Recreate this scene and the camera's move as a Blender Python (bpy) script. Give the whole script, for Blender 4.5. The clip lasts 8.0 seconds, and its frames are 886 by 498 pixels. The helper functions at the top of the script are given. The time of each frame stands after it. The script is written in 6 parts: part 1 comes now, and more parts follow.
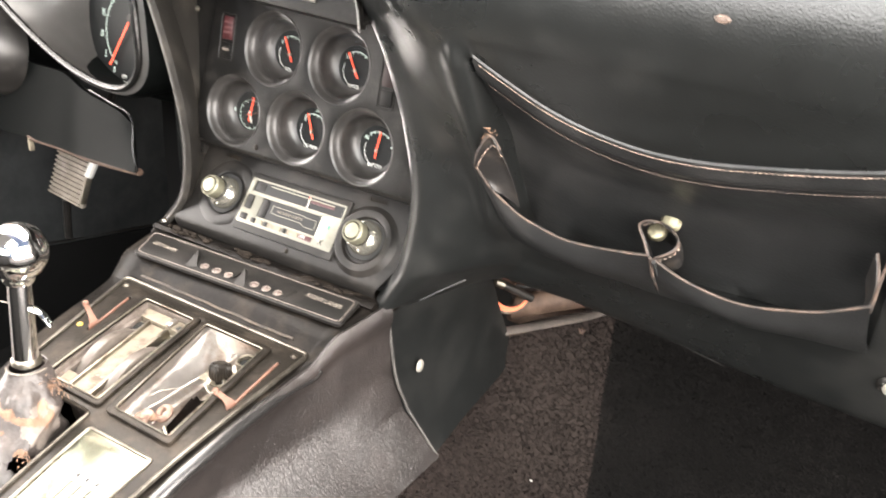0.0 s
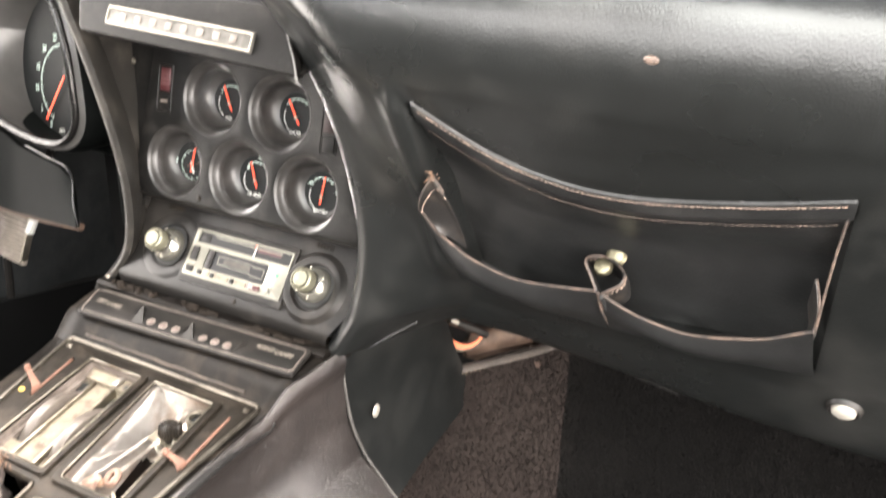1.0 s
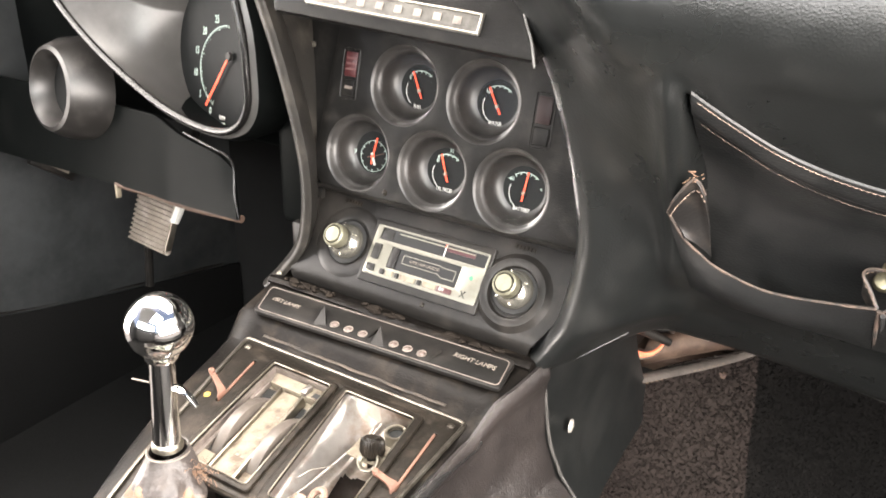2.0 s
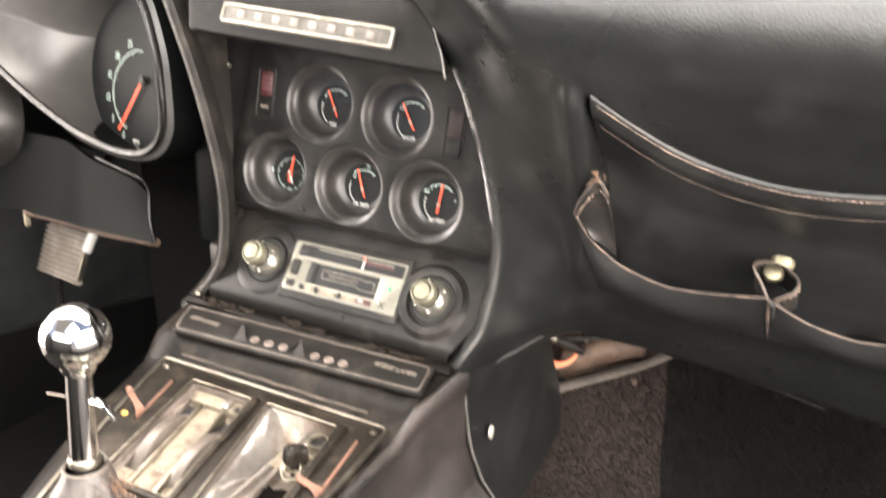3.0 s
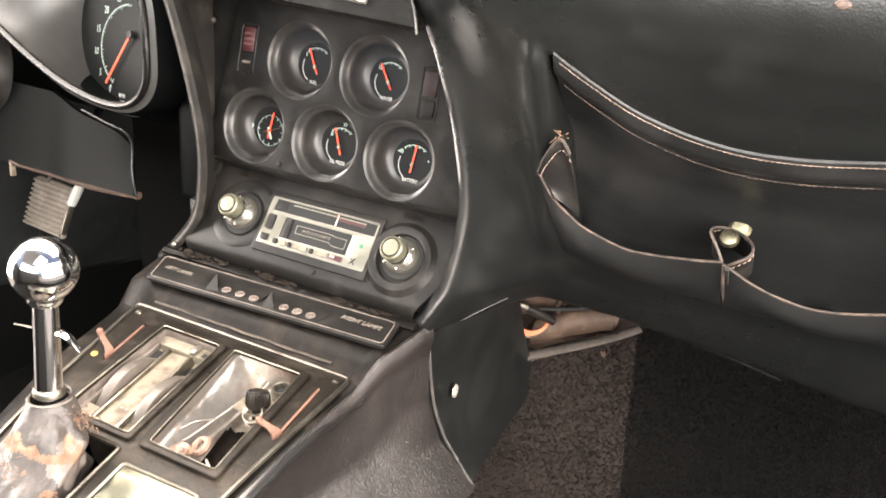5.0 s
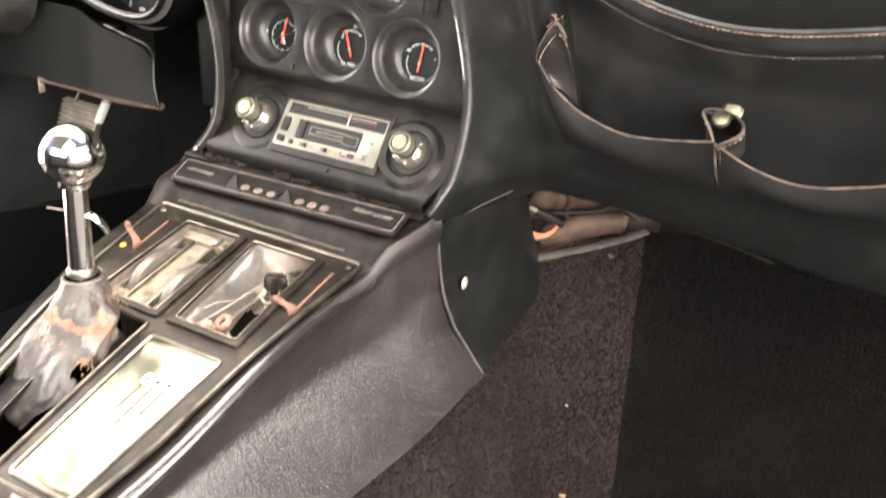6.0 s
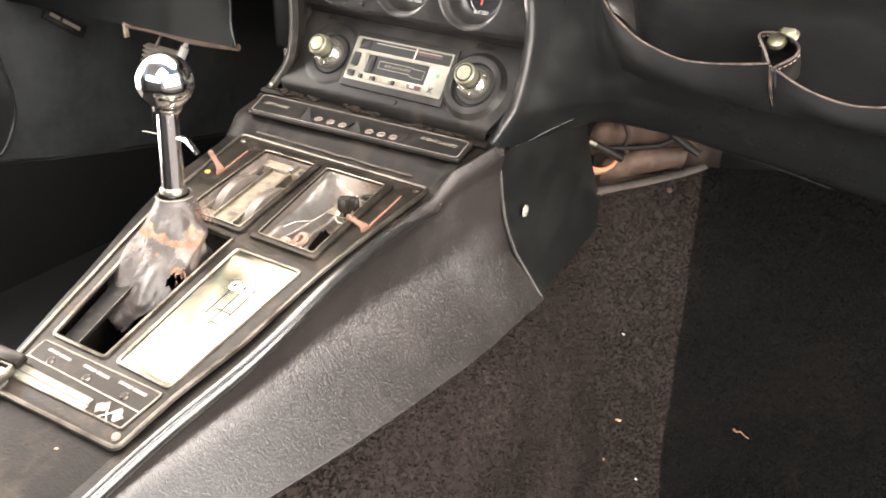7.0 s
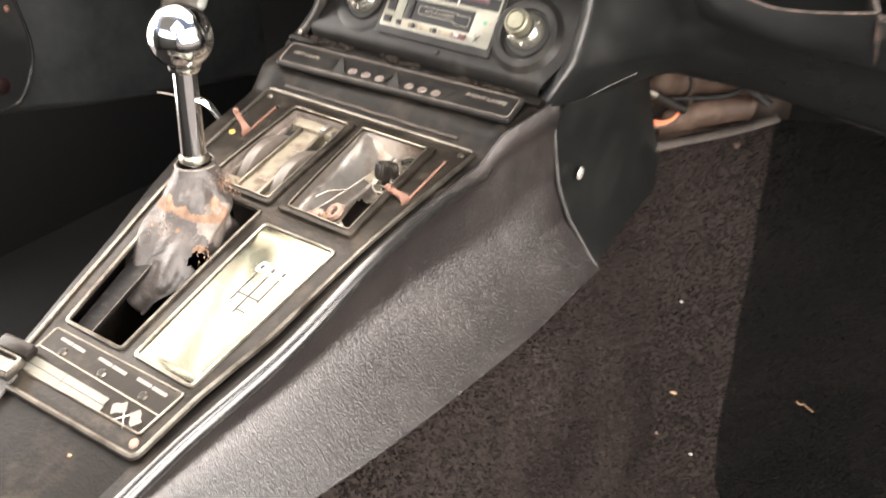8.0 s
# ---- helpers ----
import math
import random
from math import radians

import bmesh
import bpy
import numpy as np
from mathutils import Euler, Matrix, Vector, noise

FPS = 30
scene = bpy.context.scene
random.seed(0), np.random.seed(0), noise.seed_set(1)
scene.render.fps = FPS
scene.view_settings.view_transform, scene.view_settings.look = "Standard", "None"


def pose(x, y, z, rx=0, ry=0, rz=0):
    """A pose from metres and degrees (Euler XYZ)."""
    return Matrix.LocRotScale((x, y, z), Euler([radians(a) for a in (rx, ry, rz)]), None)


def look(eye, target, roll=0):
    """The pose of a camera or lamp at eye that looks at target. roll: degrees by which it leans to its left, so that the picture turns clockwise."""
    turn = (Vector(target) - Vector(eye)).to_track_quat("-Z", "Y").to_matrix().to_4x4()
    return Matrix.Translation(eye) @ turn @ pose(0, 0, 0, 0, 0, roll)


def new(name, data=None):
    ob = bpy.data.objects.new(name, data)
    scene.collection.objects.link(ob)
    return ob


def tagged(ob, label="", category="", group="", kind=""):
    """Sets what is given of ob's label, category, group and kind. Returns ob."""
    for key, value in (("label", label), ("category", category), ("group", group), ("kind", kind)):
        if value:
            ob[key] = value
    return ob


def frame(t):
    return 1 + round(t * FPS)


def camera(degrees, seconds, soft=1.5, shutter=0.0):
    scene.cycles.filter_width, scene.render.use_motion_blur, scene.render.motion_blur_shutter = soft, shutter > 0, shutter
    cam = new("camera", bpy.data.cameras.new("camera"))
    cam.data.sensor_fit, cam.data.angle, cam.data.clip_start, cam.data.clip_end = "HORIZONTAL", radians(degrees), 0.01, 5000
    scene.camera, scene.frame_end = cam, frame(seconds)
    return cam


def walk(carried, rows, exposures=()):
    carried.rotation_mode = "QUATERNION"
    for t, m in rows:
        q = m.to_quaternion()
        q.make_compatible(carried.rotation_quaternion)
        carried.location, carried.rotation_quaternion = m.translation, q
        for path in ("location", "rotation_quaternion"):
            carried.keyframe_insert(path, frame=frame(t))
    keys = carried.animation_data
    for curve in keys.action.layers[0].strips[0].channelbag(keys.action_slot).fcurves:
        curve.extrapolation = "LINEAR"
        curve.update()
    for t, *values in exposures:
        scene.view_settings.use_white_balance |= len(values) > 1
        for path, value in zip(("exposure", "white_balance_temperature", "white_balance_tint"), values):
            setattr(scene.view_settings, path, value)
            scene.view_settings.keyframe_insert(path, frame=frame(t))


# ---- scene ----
cam = camera(55.9, 8.0, 1.7, 0.6)
EXPOSURES = [(0.0, 1.3, 6800, 11.5), (1.5, 1.3, 6800, 11.5), (3.0, 1.25, 7050, 13), (3.5, 1.15, 7150, 13.5), (4.0, 1.2, 6850, 12), (5.5, 1.1, 7050, 13), (7.0, 1.0, 6950, 12.5), (8.0, 0.85, 6950, 12.5)]
PATH = [
    (0, (0.527, 0.373, 0.784), (-0.379, 1.93, -0.085), 3.8),
    (0.5, (0.532, 0.377, 0.777), (-0.32, 1.953, -0.112), 3.3),
    (1, (0.53, 0.383, 0.793), (-0.306, 2.015, -0.005), 2.2),
    (1.2, (0.523, 0.39, 0.788), (-0.348, 2.03, 0.044), 0.9),
    (1.5, (0.442, 0.415, 0.8), (-0.463, 1.997, -0.025), 0.3),
    (1.7, (0.378, 0.402, 0.79), (-0.574, 1.932, -0.079), 1.3),
    (2.8, (0.394, 0.344, 0.765), (-0.49, 2.002, 0.079), 1.2),
    (3, (0.396, 0.352, 0.759), (-0.406, 2.029, 0.018), 2.3),
    (3.5, (0.413, 0.346, 0.743), (-0.379, 1.993, -0.07), 3.3),
    (4, (0.422, 0.353, 0.747), (-0.37, 1.997, -0.07), 4.1),
    (4.2, (0.427, 0.356, 0.75), (-0.359, 2.017, -0.04), 4.4),
    (5.3, (0.437, 0.335, 0.733), (-0.363, 2.002, -0.029), 4.8),
    (5.5, (0.445, 0.328, 0.728), (-0.362, 1.979, -0.06), 4.3),
    (6, (0.476, 0.308, 0.709), (-0.35, 1.902, -0.173), 3.4),
    (6.5, (0.49, 0.284, 0.701), (-0.384, 1.817, -0.242), 2.5),
    (7, (0.502, 0.259, 0.697), (-0.423, 1.744, -0.271), 1.5),
    (7.5, (0.507, 0.256, 0.699), (-0.464, 1.711, -0.272), 0.4),
    (8, (0.445, 0.322, 0.691), (-0.493, 1.693, -0.422), 0.4),
]
walk(cam, [(t, look(eye, target, roll)) for t, eye, target, roll in PATH], EXPOSURES)

from mathutils.geometry import delaunay_2d_cdt

# ---- world and large lights ----
world = bpy.data.worlds.new("sky")
scene.world = world
world.use_nodes = True
wn = world.node_tree.nodes
sky = wn.new("ShaderNodeTexSky")
sky.sky_type = "NISHITA"
sky.sun_disc = False
sky.air_density, sky.dust_density, sky.ozone_density = 0.7, 5.0, 0.3
sky.sun_elevation, sky.sun_rotation = radians(48), radians(-60)
wn["Background"].inputs["Strength"].default_value = 0.15
world.node_tree.links.new(sky.outputs[0], wn["Background"].inputs["Color"])


def area_light(name, eye, target, sx, sy, watts, color=(1, 1, 1)):
    data = bpy.data.lights.new(name, "AREA")
    data.shape, data.size, data.size_y, data.energy, data.color = "RECTANGLE", sx, sy, watts, color
    ob = new(name, data)
    ob.matrix_world = look(eye, target)
    return ob


area_light("windscreen_daylight", (-0.14, 0.91, 1.20), (-0.02, 0.60, 0.36), 1.30, 0.46, 14.5, (1.0, 0.96, 0.91))
area_light("passenger_door_daylight", (1.05, 0.58, 0.74), (0.15, 0.76, 0.32), 1.50, 0.84, 43.0, (1.0, 0.95, 0.91))
area_light("driver_door_daylight", (-1.00, 0.50, 0.60), (0.0, 0.56, 0.43), 0.80, 1.00, 24.0, (1.0, 0.96, 0.92))
area_light("rear_window_daylight", (0.10, -0.56, 1.00), (0.22, 0.85, 0.55), 1.5, 0.42, 15.0, (0.97, 0.97, 0.96))

# added fill overhead that puts sheen on the right of the dash pad
area_light("added_roof_fill", (0.42, 0.22, 1.20), (0.42, 0.45, 0.40), 0.50, 0.55, 10.0, (0.97, 1.0, 0.97))

# ---- materials ----


def material(name, color, rough=0.5, metal=0.0, var=0.25, scale=60.0, bump=0.0, bump_scale=400.0, kind="noise", worn=None, worn_amount=0.0,
             worn_scale=9.0, coat=0.0, emit=0.0, spec=0.5, rough_var=0.12, wave=0.0, wave_scale=22.0):
    """Base colour varied at two scales, worn patches of another colour, fine relief."""
    m = bpy.data.materials.new(name)
    m.use_nodes = True
    n, l = m.node_tree.nodes, m.node_tree.links
    b = n["Principled BSDF"]
    tc = n.new("ShaderNodeTexCoord")
    fine = n.new("ShaderNodeTexNoise")
    fine.inputs["Scale"].default_value, fine.inputs["Detail"].default_value = scale, 6
    broad = n.new("ShaderNodeTexNoise")
    broad.inputs["Scale"].default_value, broad.inputs["Detail"].default_value = worn_scale, 5
    broad.inputs["Roughness"].default_value = 0.65
    for t in (fine, broad):
        l.new(tc.outputs["Object"], t.inputs["Vector"])
    ramp = n.new("ShaderNodeMix")
    ramp.data_type = "RGBA"
    ramp.inputs[6].default_value = tuple(c * (1 - var) for c in color) + (1,)
    ramp.inputs[7].default_value = tuple(min(1, c * (1 + var)) for c in color) + (1,)
    l.new(fine.outputs["Fac"], ramp.inputs[0])
    out = ramp.outputs[2]
    if worn:
        edge = n.new("ShaderNodeMapRange")
        edge.inputs["From Min"].default_value = 0.62 - worn_amount * 0.35
        edge.inputs["From Max"].default_value = 0.78 - worn_amount * 0.25
        l.new(broad.outputs["Fac"], edge.inputs["Value"])
        mix = n.new("ShaderNodeMix")
        mix.data_type = "RGBA"
        mix.inputs[7].default_value = (*worn, 1)
        l.new(edge.outputs[0], mix.inputs[0])
        l.new(out, mix.inputs[6])
        out = mix.outputs[2]
    l.new(out, b.inputs["Base Color"])
    rr = n.new("ShaderNodeMapRange")
    rr.inputs["To Min"].default_value, rr.inputs["To Max"].default_value = max(0.02, rough - rough_var), min(1, rough + rough_var)
    l.new(broad.outputs["Fac"], rr.inputs["Value"])
    l.new(rr.outputs[0], b.inputs["Roughness"])
    b.inputs["Metallic"].default_value = metal
    b.inputs["Specular IOR Level"].default_value = spec
    if coat:
        b.inputs["Coat Weight"].default_value, b.inputs["Coat Roughness"].default_value = coat, 0.25
    if emit:
        l.new(out, b.inputs["Emission Color"])
        b.inputs["Emission Strength"].default_value = emit
    if bump:
        if kind == "leather":
            tex = n.new("ShaderNodeTexVoronoi")
            tex.feature = "SMOOTH_F1"
            tex.inputs["Scale"].default_value = bump_scale
            height = tex.outputs["Distance"]
        elif kind == "wrinkle":
            tex = n.new("ShaderNodeTexNoise")
            tex.inputs["Scale"].default_value, tex.inputs["Detail"].default_value, tex.inputs["Distortion"].default_value = bump_scale, 3, 2.0
            mp = n.new("ShaderNodeMapping")
            mp.inputs["Scale"].default_value = (0.45, 1.0, 0.45)
            mp.inputs["Rotation"].default_value = (0.25, 0.0, 0.2)
            l.new(tc.outputs["Object"], mp.inputs["Vector"])
            height = tex.outputs["Fac"]
        elif kind == "weave":
            tex = n.new("ShaderNodeTexWave")
            tex.inputs["Scale"].default_value, tex.inputs["Distortion"].default_value = bump_scale, 0.6
            height = tex.outputs["Fac"]
        else:
            tex = n.new("ShaderNodeTexNoise")
            tex.inputs["Scale"].default_value, tex.inputs["Detail"].default_value = bump_scale, 8
            height = tex.outputs["Fac"]
        l.new(mp.outputs[0] if kind == "wrinkle" else tc.outputs["Object"], tex.inputs["Vector"])
        bn = n.new("ShaderNodeBump")
        bn.inputs["Strength"].default_value, bn.inputs["Distance"].default_value = bump, 0.001
        l.new(height, bn.inputs["Height"])
        if wave:
            swell = n.new("ShaderNodeTexNoise")
            swell.inputs["Scale"].default_value, swell.inputs["Detail"].default_value = wave_scale, 3
            l.new(tc.outputs["Object"], swell.inputs["Vector"])
            wb = n.new("ShaderNodeBump")
            wb.inputs["Strength"].default_value, wb.inputs["Distance"].default_value = wave, 0.012
            l.new(swell.outputs["Fac"], wb.inputs["Height"])
            l.new(wb.outputs[0], bn.inputs["Normal"])
        l.new(bn.outputs[0], b.inputs["Normal"])
    return m


VINYL = material("black_grained_vinyl", (0.0046, 0.0044, 0.0042), 0.25, var=0.25, scale=90, bump=0.2, bump_scale=700, kind="leather", worn=(0.014, 0.013, 0.012), worn_amount=0.28, worn_scale=10, spec=0.5, wave=0.12, rough_var=0.10)
SKIRT = material("dusty_grained_vinyl", (0.0130, 0.0108, 0.0101), 0.34, var=0.4, scale=120, bump=0.68, bump_scale=400, kind="wrinkle", worn=(0.0310, 0.0252, 0.0232), worn_amount=0.34, worn_scale=5, rough_var=0.08, spec=0.75, wave=0.05, wave_scale=14)
PAD = material("soft_black_dash_pad", (0.0068, 0.0074, 0.0073), 0.30, var=0.3, scale=50, bump=0.14, bump_scale=700, kind="leather", worn=(0.0165, 0.0167, 0.0160), worn_amount=0.3, worn_scale=6, spec=0.5, wave=0.14, wave_scale=12, rough_var=0.14)
PLASTIC = material("satin_black_plastic", (0.0100, 0.0093, 0.0087), 0.36, var=0.3, scale=120, bump=0.2, bump_scale=700, worn=(0.026, 0.0230, 0.0205), worn_amount=0.3, worn_scale=18, spec=0.25)
DUSTY = material("dusty_black_plastic", (0.0105, 0.0088, 0.0071), 0.35, var=0.6, scale=150, bump=0.3, bump_scale=400, worn=(0.036, 0.0285, 0.0220), worn_amount=0.38, worn_scale=34, spec=0.15, rough_var=0.2)
FLAT = material("matt_black_paint", (0.007, 0.007, 0.007), 0.75, var=0.3, scale=40, bump=0.2, bump_scale=300)
LEATHER = material("black_leather", (0.0118, 0.0121, 0.0122), 0.34, var=0.3, scale=60, bump=0.25, bump_scale=500, kind="leather", worn=(0.0265, 0.0260, 0.0255), worn_amount=0.3, worn_scale=9, wave=0.25, wave_scale=12, rough_var=0.12, spec=0.38)
EDGE = material("worn_leather_edge", (0.085, 0.058, 0.045), 0.7, var=0.5, scale=200, worn=(0.016, 0.0135, 0.012), worn_amount=0.62, worn_scale=70)
THREAD = material("tan_thread", (0.27, 0.195, 0.155), 0.85, var=0.5, scale=300, worn=(0.07, 0.056, 0.047), worn_amount=0.55, worn_scale=90)
GUSSET = material("dark_creased_leather", (0.012, 0.0112, 0.0108), 0.42, var=0.35, scale=90, bump=0.3, bump_scale=300, worn=(0.045, 0.036, 0.029), worn_amount=0.3, worn_scale=40)
CARPET = material("brown_black_carpet", (0.0175, 0.0137, 0.0122), 0.95, var=0.6, scale=260, bump=0.7, bump_scale=240, worn=(0.0130, 0.0102, 0.0092), worn_amount=0.35, worn_scale=30, spec=0.05)
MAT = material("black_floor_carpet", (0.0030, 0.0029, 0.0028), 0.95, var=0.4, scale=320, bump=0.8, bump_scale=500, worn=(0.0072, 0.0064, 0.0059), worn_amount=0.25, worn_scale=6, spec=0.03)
DEEP = material("dark_driver_carpet", (0.0085, 0.0085, 0.0085), 0.95, var=0.4, scale=320, bump=0.8, bump_scale=500, spec=0.02)
BINDING = material("grey_carpet_binding", (0.078, 0.066, 0.058), 0.85, var=0.4, scale=180, bump=0.5, bump_scale=420, worn=(0.042, 0.036, 0.032), worn_amount=0.35, worn_scale=30)
CHROME = material("chrome", (0.74, 0.73, 0.715), 0.09, 1.0, var=0.05, rough_var=0.04)
STEEL = material("tarnished_steel", (0.30, 0.28, 0.235), 0.38, 1.0, var=0.3, scale=80, worn=(0.13, 0.108, 0.085), worn_amount=0.4, worn_scale=40)
BRIGHT = material("polished_tin", (0.38, 0.352, 0.325), 0.34, 0.9, var=0.3, scale=60, bump=0.12, bump_scale=90, worn=(0.20, 0.150, 0.120), worn_amount=0.36, worn_scale=30)
ALU = material("brushed_aluminium", (0.102, 0.104, 0.082), 0.20, 1.0, var=0.15, scale=30, bump=0.1, bump_scale=600, worn=(0.080, 0.080, 0.063), worn_amount=0.38, worn_scale=14)
RADIO = material("satin_nickel_face", (0.195, 0.19, 0.16), 0.38, 0.85, var=0.15, scale=60, worn=(0.155, 0.147, 0.12), worn_amount=0.3, worn_scale=60)
KNOB = material("yellowed_chrome", (0.34, 0.328, 0.285), 0.22, 0.85, var=0.15, scale=50, worn=(0.28, 0.262, 0.21), worn_amount=0.35, worn_scale=70)
BRASS = material("dull_brass", (0.155, 0.142, 0.096), 0.38, 0.85, var=0.4, scale=80, worn=(0.055, 0.048, 0.033), worn_amount=0.48, worn_scale=120)
GLOSS = material("smooth_black", (0.006, 0.006, 0.0065), 0.45, var=0.2, rough_var=0.05, spec=0.3)
CONE = material("satin_black_bowl", (0.0165, 0.0152, 0.0142), 0.37, var=0.25, scale=80, bump=0.1, bump_scale=400, rough_var=0.08, worn=(0.034, 0.031, 0.029), worn_amount=0.28, worn_scale=40, spec=0.55)
# lighter than CONE: the bright haze over the pod is put into the colour
POD_BOWL = material("haze_lifted_black_bowl", (0.046, 0.044, 0.042), 0.34, var=0.25, scale=60, bump=0.1, bump_scale=400, worn=(0.070, 0.067, 0.064), worn_amount=0.3, worn_scale=12, spec=0.6)
THUMB = material("grey_thumbwheel", (0.078, 0.066, 0.057), 0.34, var=0.35, scale=120, worn=(0.055, 0.045, 0.038), worn_amount=0.38, worn_scale=40)
DIAL = material("matt_black_dial", (0.0055, 0.006, 0.006), 0.6, var=0.3, spec=0.2)
PRINT = material("pale_green_print", (0.36, 0.45, 0.40), 0.7, var=0.25, scale=300)
WHITE = material("white_print", (0.50, 0.50, 0.47), 0.7, var=0.2, scale=300)
# orange-red needles with a faint added glow of their own
NEEDLE = material("self_lit_orange_red_needle", (0.85, 0.09, 0.04), 0.6, var=0.1, emit=0.12)
RED = material("dark_red_lens", (0.042, 0.010, 0.011), 0.35, var=0.4, scale=150)
RUST = material("rusty_red_lever", (0.145, 0.068, 0.045), 0.65, var=0.4, scale=120, bump=0.3, worn=(0.085, 0.046, 0.032), worn_amount=0.4, worn_scale=60)
CLAY = material("rust_dusted_metal", (0.20, 0.125, 0.095), 0.7, 0.1, var=0.5, scale=110, bump=0.6, bump_scale=220, worn=(0.36, 0.25, 0.20), worn_amount=0.35, worn_scale=60)
CREAM = material("yellowed_cream_plastic", (0.190, 0.165, 0.124), 0.55, var=0.4, scale=60, bump=0.2, worn=(0.075, 0.056, 0.041), worn_amount=0.5, worn_scale=60, spec=0.3)
WHEEL = material("grey_worn_wheel", (0.165, 0.138, 0.120), 0.44, var=0.35, scale=120, worn=(0.075, 0.060, 0.050), worn_amount=0.38, worn_scale=40)
BOOT = material("grey_cracked_leather", (0.042, 0.0350, 0.0320), 0.46, var=0.55, scale=60, bump=0.9, bump_scale=120, worn=(0.078, 0.065, 0.058), worn_amount=0.34, worn_scale=34, wave=0.4, wave_scale=50)
FRAY = material("frayed_tan_leather", (0.140, 0.082, 0.052), 0.85, var=0.6, scale=160, bump=1.0, bump_scale=260, worn=(0.25, 0.155, 0.105), worn_amount=0.36, worn_scale=70)
PEDAL = material("worn_rubber", (0.17, 0.145, 0.12), 0.7, var=0.3, scale=90, bump=0.3, worn=(0.3, 0.27, 0.24), worn_amount=0.3, worn_scale=30)
ORANGE = material("orange_wire", (0.85, 0.20, 0.09), 0.5, var=0.15)
BROWN = material("dusty_brown_duct", (0.052, 0.030, 0.020), 0.7, var=0.5, scale=70, bump=0.5, worn=(0.115, 0.076, 0.053), worn_amount=0.32, worn_scale=26)
WEBBING = material("grey_belt_webbing", (0.072, 0.068, 0.064), 0.7, var=0.25, scale=200, bump=0.8, bump_scale=190, kind="weave", worn=(0.055, 0.052, 0.048), worn_amount=0.3, worn_scale=40)
CLEAR = bpy.data.materials.new("gauge_glass")
CLEAR.use_nodes = True
cn, cl = CLEAR.node_tree.nodes, CLEAR.node_tree.links
cn.remove(cn["Principled BSDF"])
clear_in, gloss_in, fres, mixed = cn.new("ShaderNodeBsdfTransparent"), cn.new("ShaderNodeBsdfGlossy"), cn.new("ShaderNodeFresnel"), cn.new("ShaderNodeMixShader")
gloss_in.inputs["Roughness"].default_value, fres.inputs["IOR"].default_value = 0.08, 1.30
cl.new(fres.outputs[0], mixed.inputs[0])
cl.new(clear_in.outputs[0], mixed.inputs[1])
cl.new(gloss_in.outputs[0], mixed.inputs[2])
cl.new(mixed.outputs[0], cn["Material Output"].inputs["Surface"])
PLATE = material("tarnished_name_plate", (0.085, 0.08, 0.072), 0.45, 0.5, var=0.3, scale=120, bump=0.4, bump_scale=300, worn=(0.04, 0.037, 0.032), worn_amount=0.4, worn_scale=50)
FASCIA = material("dull_black_fascia", (0.0058, 0.0055, 0.0052), 0.42, var=0.4, scale=140, bump=0.3, bump_scale=700, worn=(0.0150, 0.0138, 0.0126), worn_amount=0.28, worn_scale=34, spec=0.11)
LIPVINYL = material("rubbed_vinyl_lip", (0.0165, 0.0153, 0.0138), 0.36, var=0.3, scale=80, bump=0.25, bump_scale=600, worn=(0.046, 0.041, 0.035), worn_amount=0.36, worn_scale=22, spec=0.32)
PEWTER = material("dull_pewter_edge", (0.150, 0.138, 0.118), 0.38, 0.9, var=0.35, scale=70, worn=(0.044, 0.037, 0.030), worn_amount=0.56, worn_scale=20)
CREASE = material("rubbed_tan_vinyl", (0.060, 0.045, 0.033), 0.7, var=0.5, scale=160, bump=0.4, bump_scale=300, worn=(0.014, 0.0115, 0.0095), worn_amount=0.55, worn_scale=24)
FOAM = material("crumbling_dark_foam", (0.0125, 0.0098, 0.0078), 0.85, var=0.6, scale=220, bump=0.8, bump_scale=300, worn=(0.019, 0.0146, 0.0112), worn_amount=0.30, worn_scale=60, spec=0.08)
PANEL = material("pale_aluminium_panel", (0.130, 0.124, 0.104), 0.5, 0.2, var=0.25, scale=120, worn=(0.12, 0.111, 0.09), worn_amount=0.3, worn_scale=60)
DIMRED = material("unlit_red_lens", (0.013, 0.0062, 0.0062), 0.45, var=0.3, scale=150, spec=0.2)
CAP = material("yellowed_cap_metal", (0.185, 0.178, 0.13), 0.46, 0.6, var=0.2, scale=60, worn=(0.13, 0.12, 0.085), worn_amount=0.35, worn_scale=90)
SHROUD = material("dull_black_cover", (0.0028, 0.0033, 0.0032), 0.42, var=0.3, scale=60, bump=0.15, bump_scale=500, worn=(0.006, 0.0065, 0.0062), worn_amount=0.25, worn_scale=10, spec=0.045)
COVER = material("dull_console_vinyl", (0.0055, 0.0047, 0.0041), 0.38, var=0.5, scale=120, bump=0.35, bump_scale=260, kind="wrinkle", worn=(0.024, 0.0191, 0.0150), worn_amount=0.32, worn_scale=24, spec=0.10, rough_var=0.16)
PALE = material("pale_boot_leather", (0.130, 0.110, 0.095), 0.5, var=0.45, scale=90, bump=0.7, bump_scale=140, worn=(0.080, 0.066, 0.058), worn_amount=0.45, worn_scale=60)
DUST = material("tan_dust", (0.15, 0.115, 0.085), 0.95, var=0.5, scale=160, bump=0.6, bump_scale=300, worn=(0.05, 0.042, 0.034), worn_amount=0.5, worn_scale=70, spec=0.1)
TAN = material("tan_print", (0.155, 0.134, 0.112), 0.8, var=0.4, scale=300)
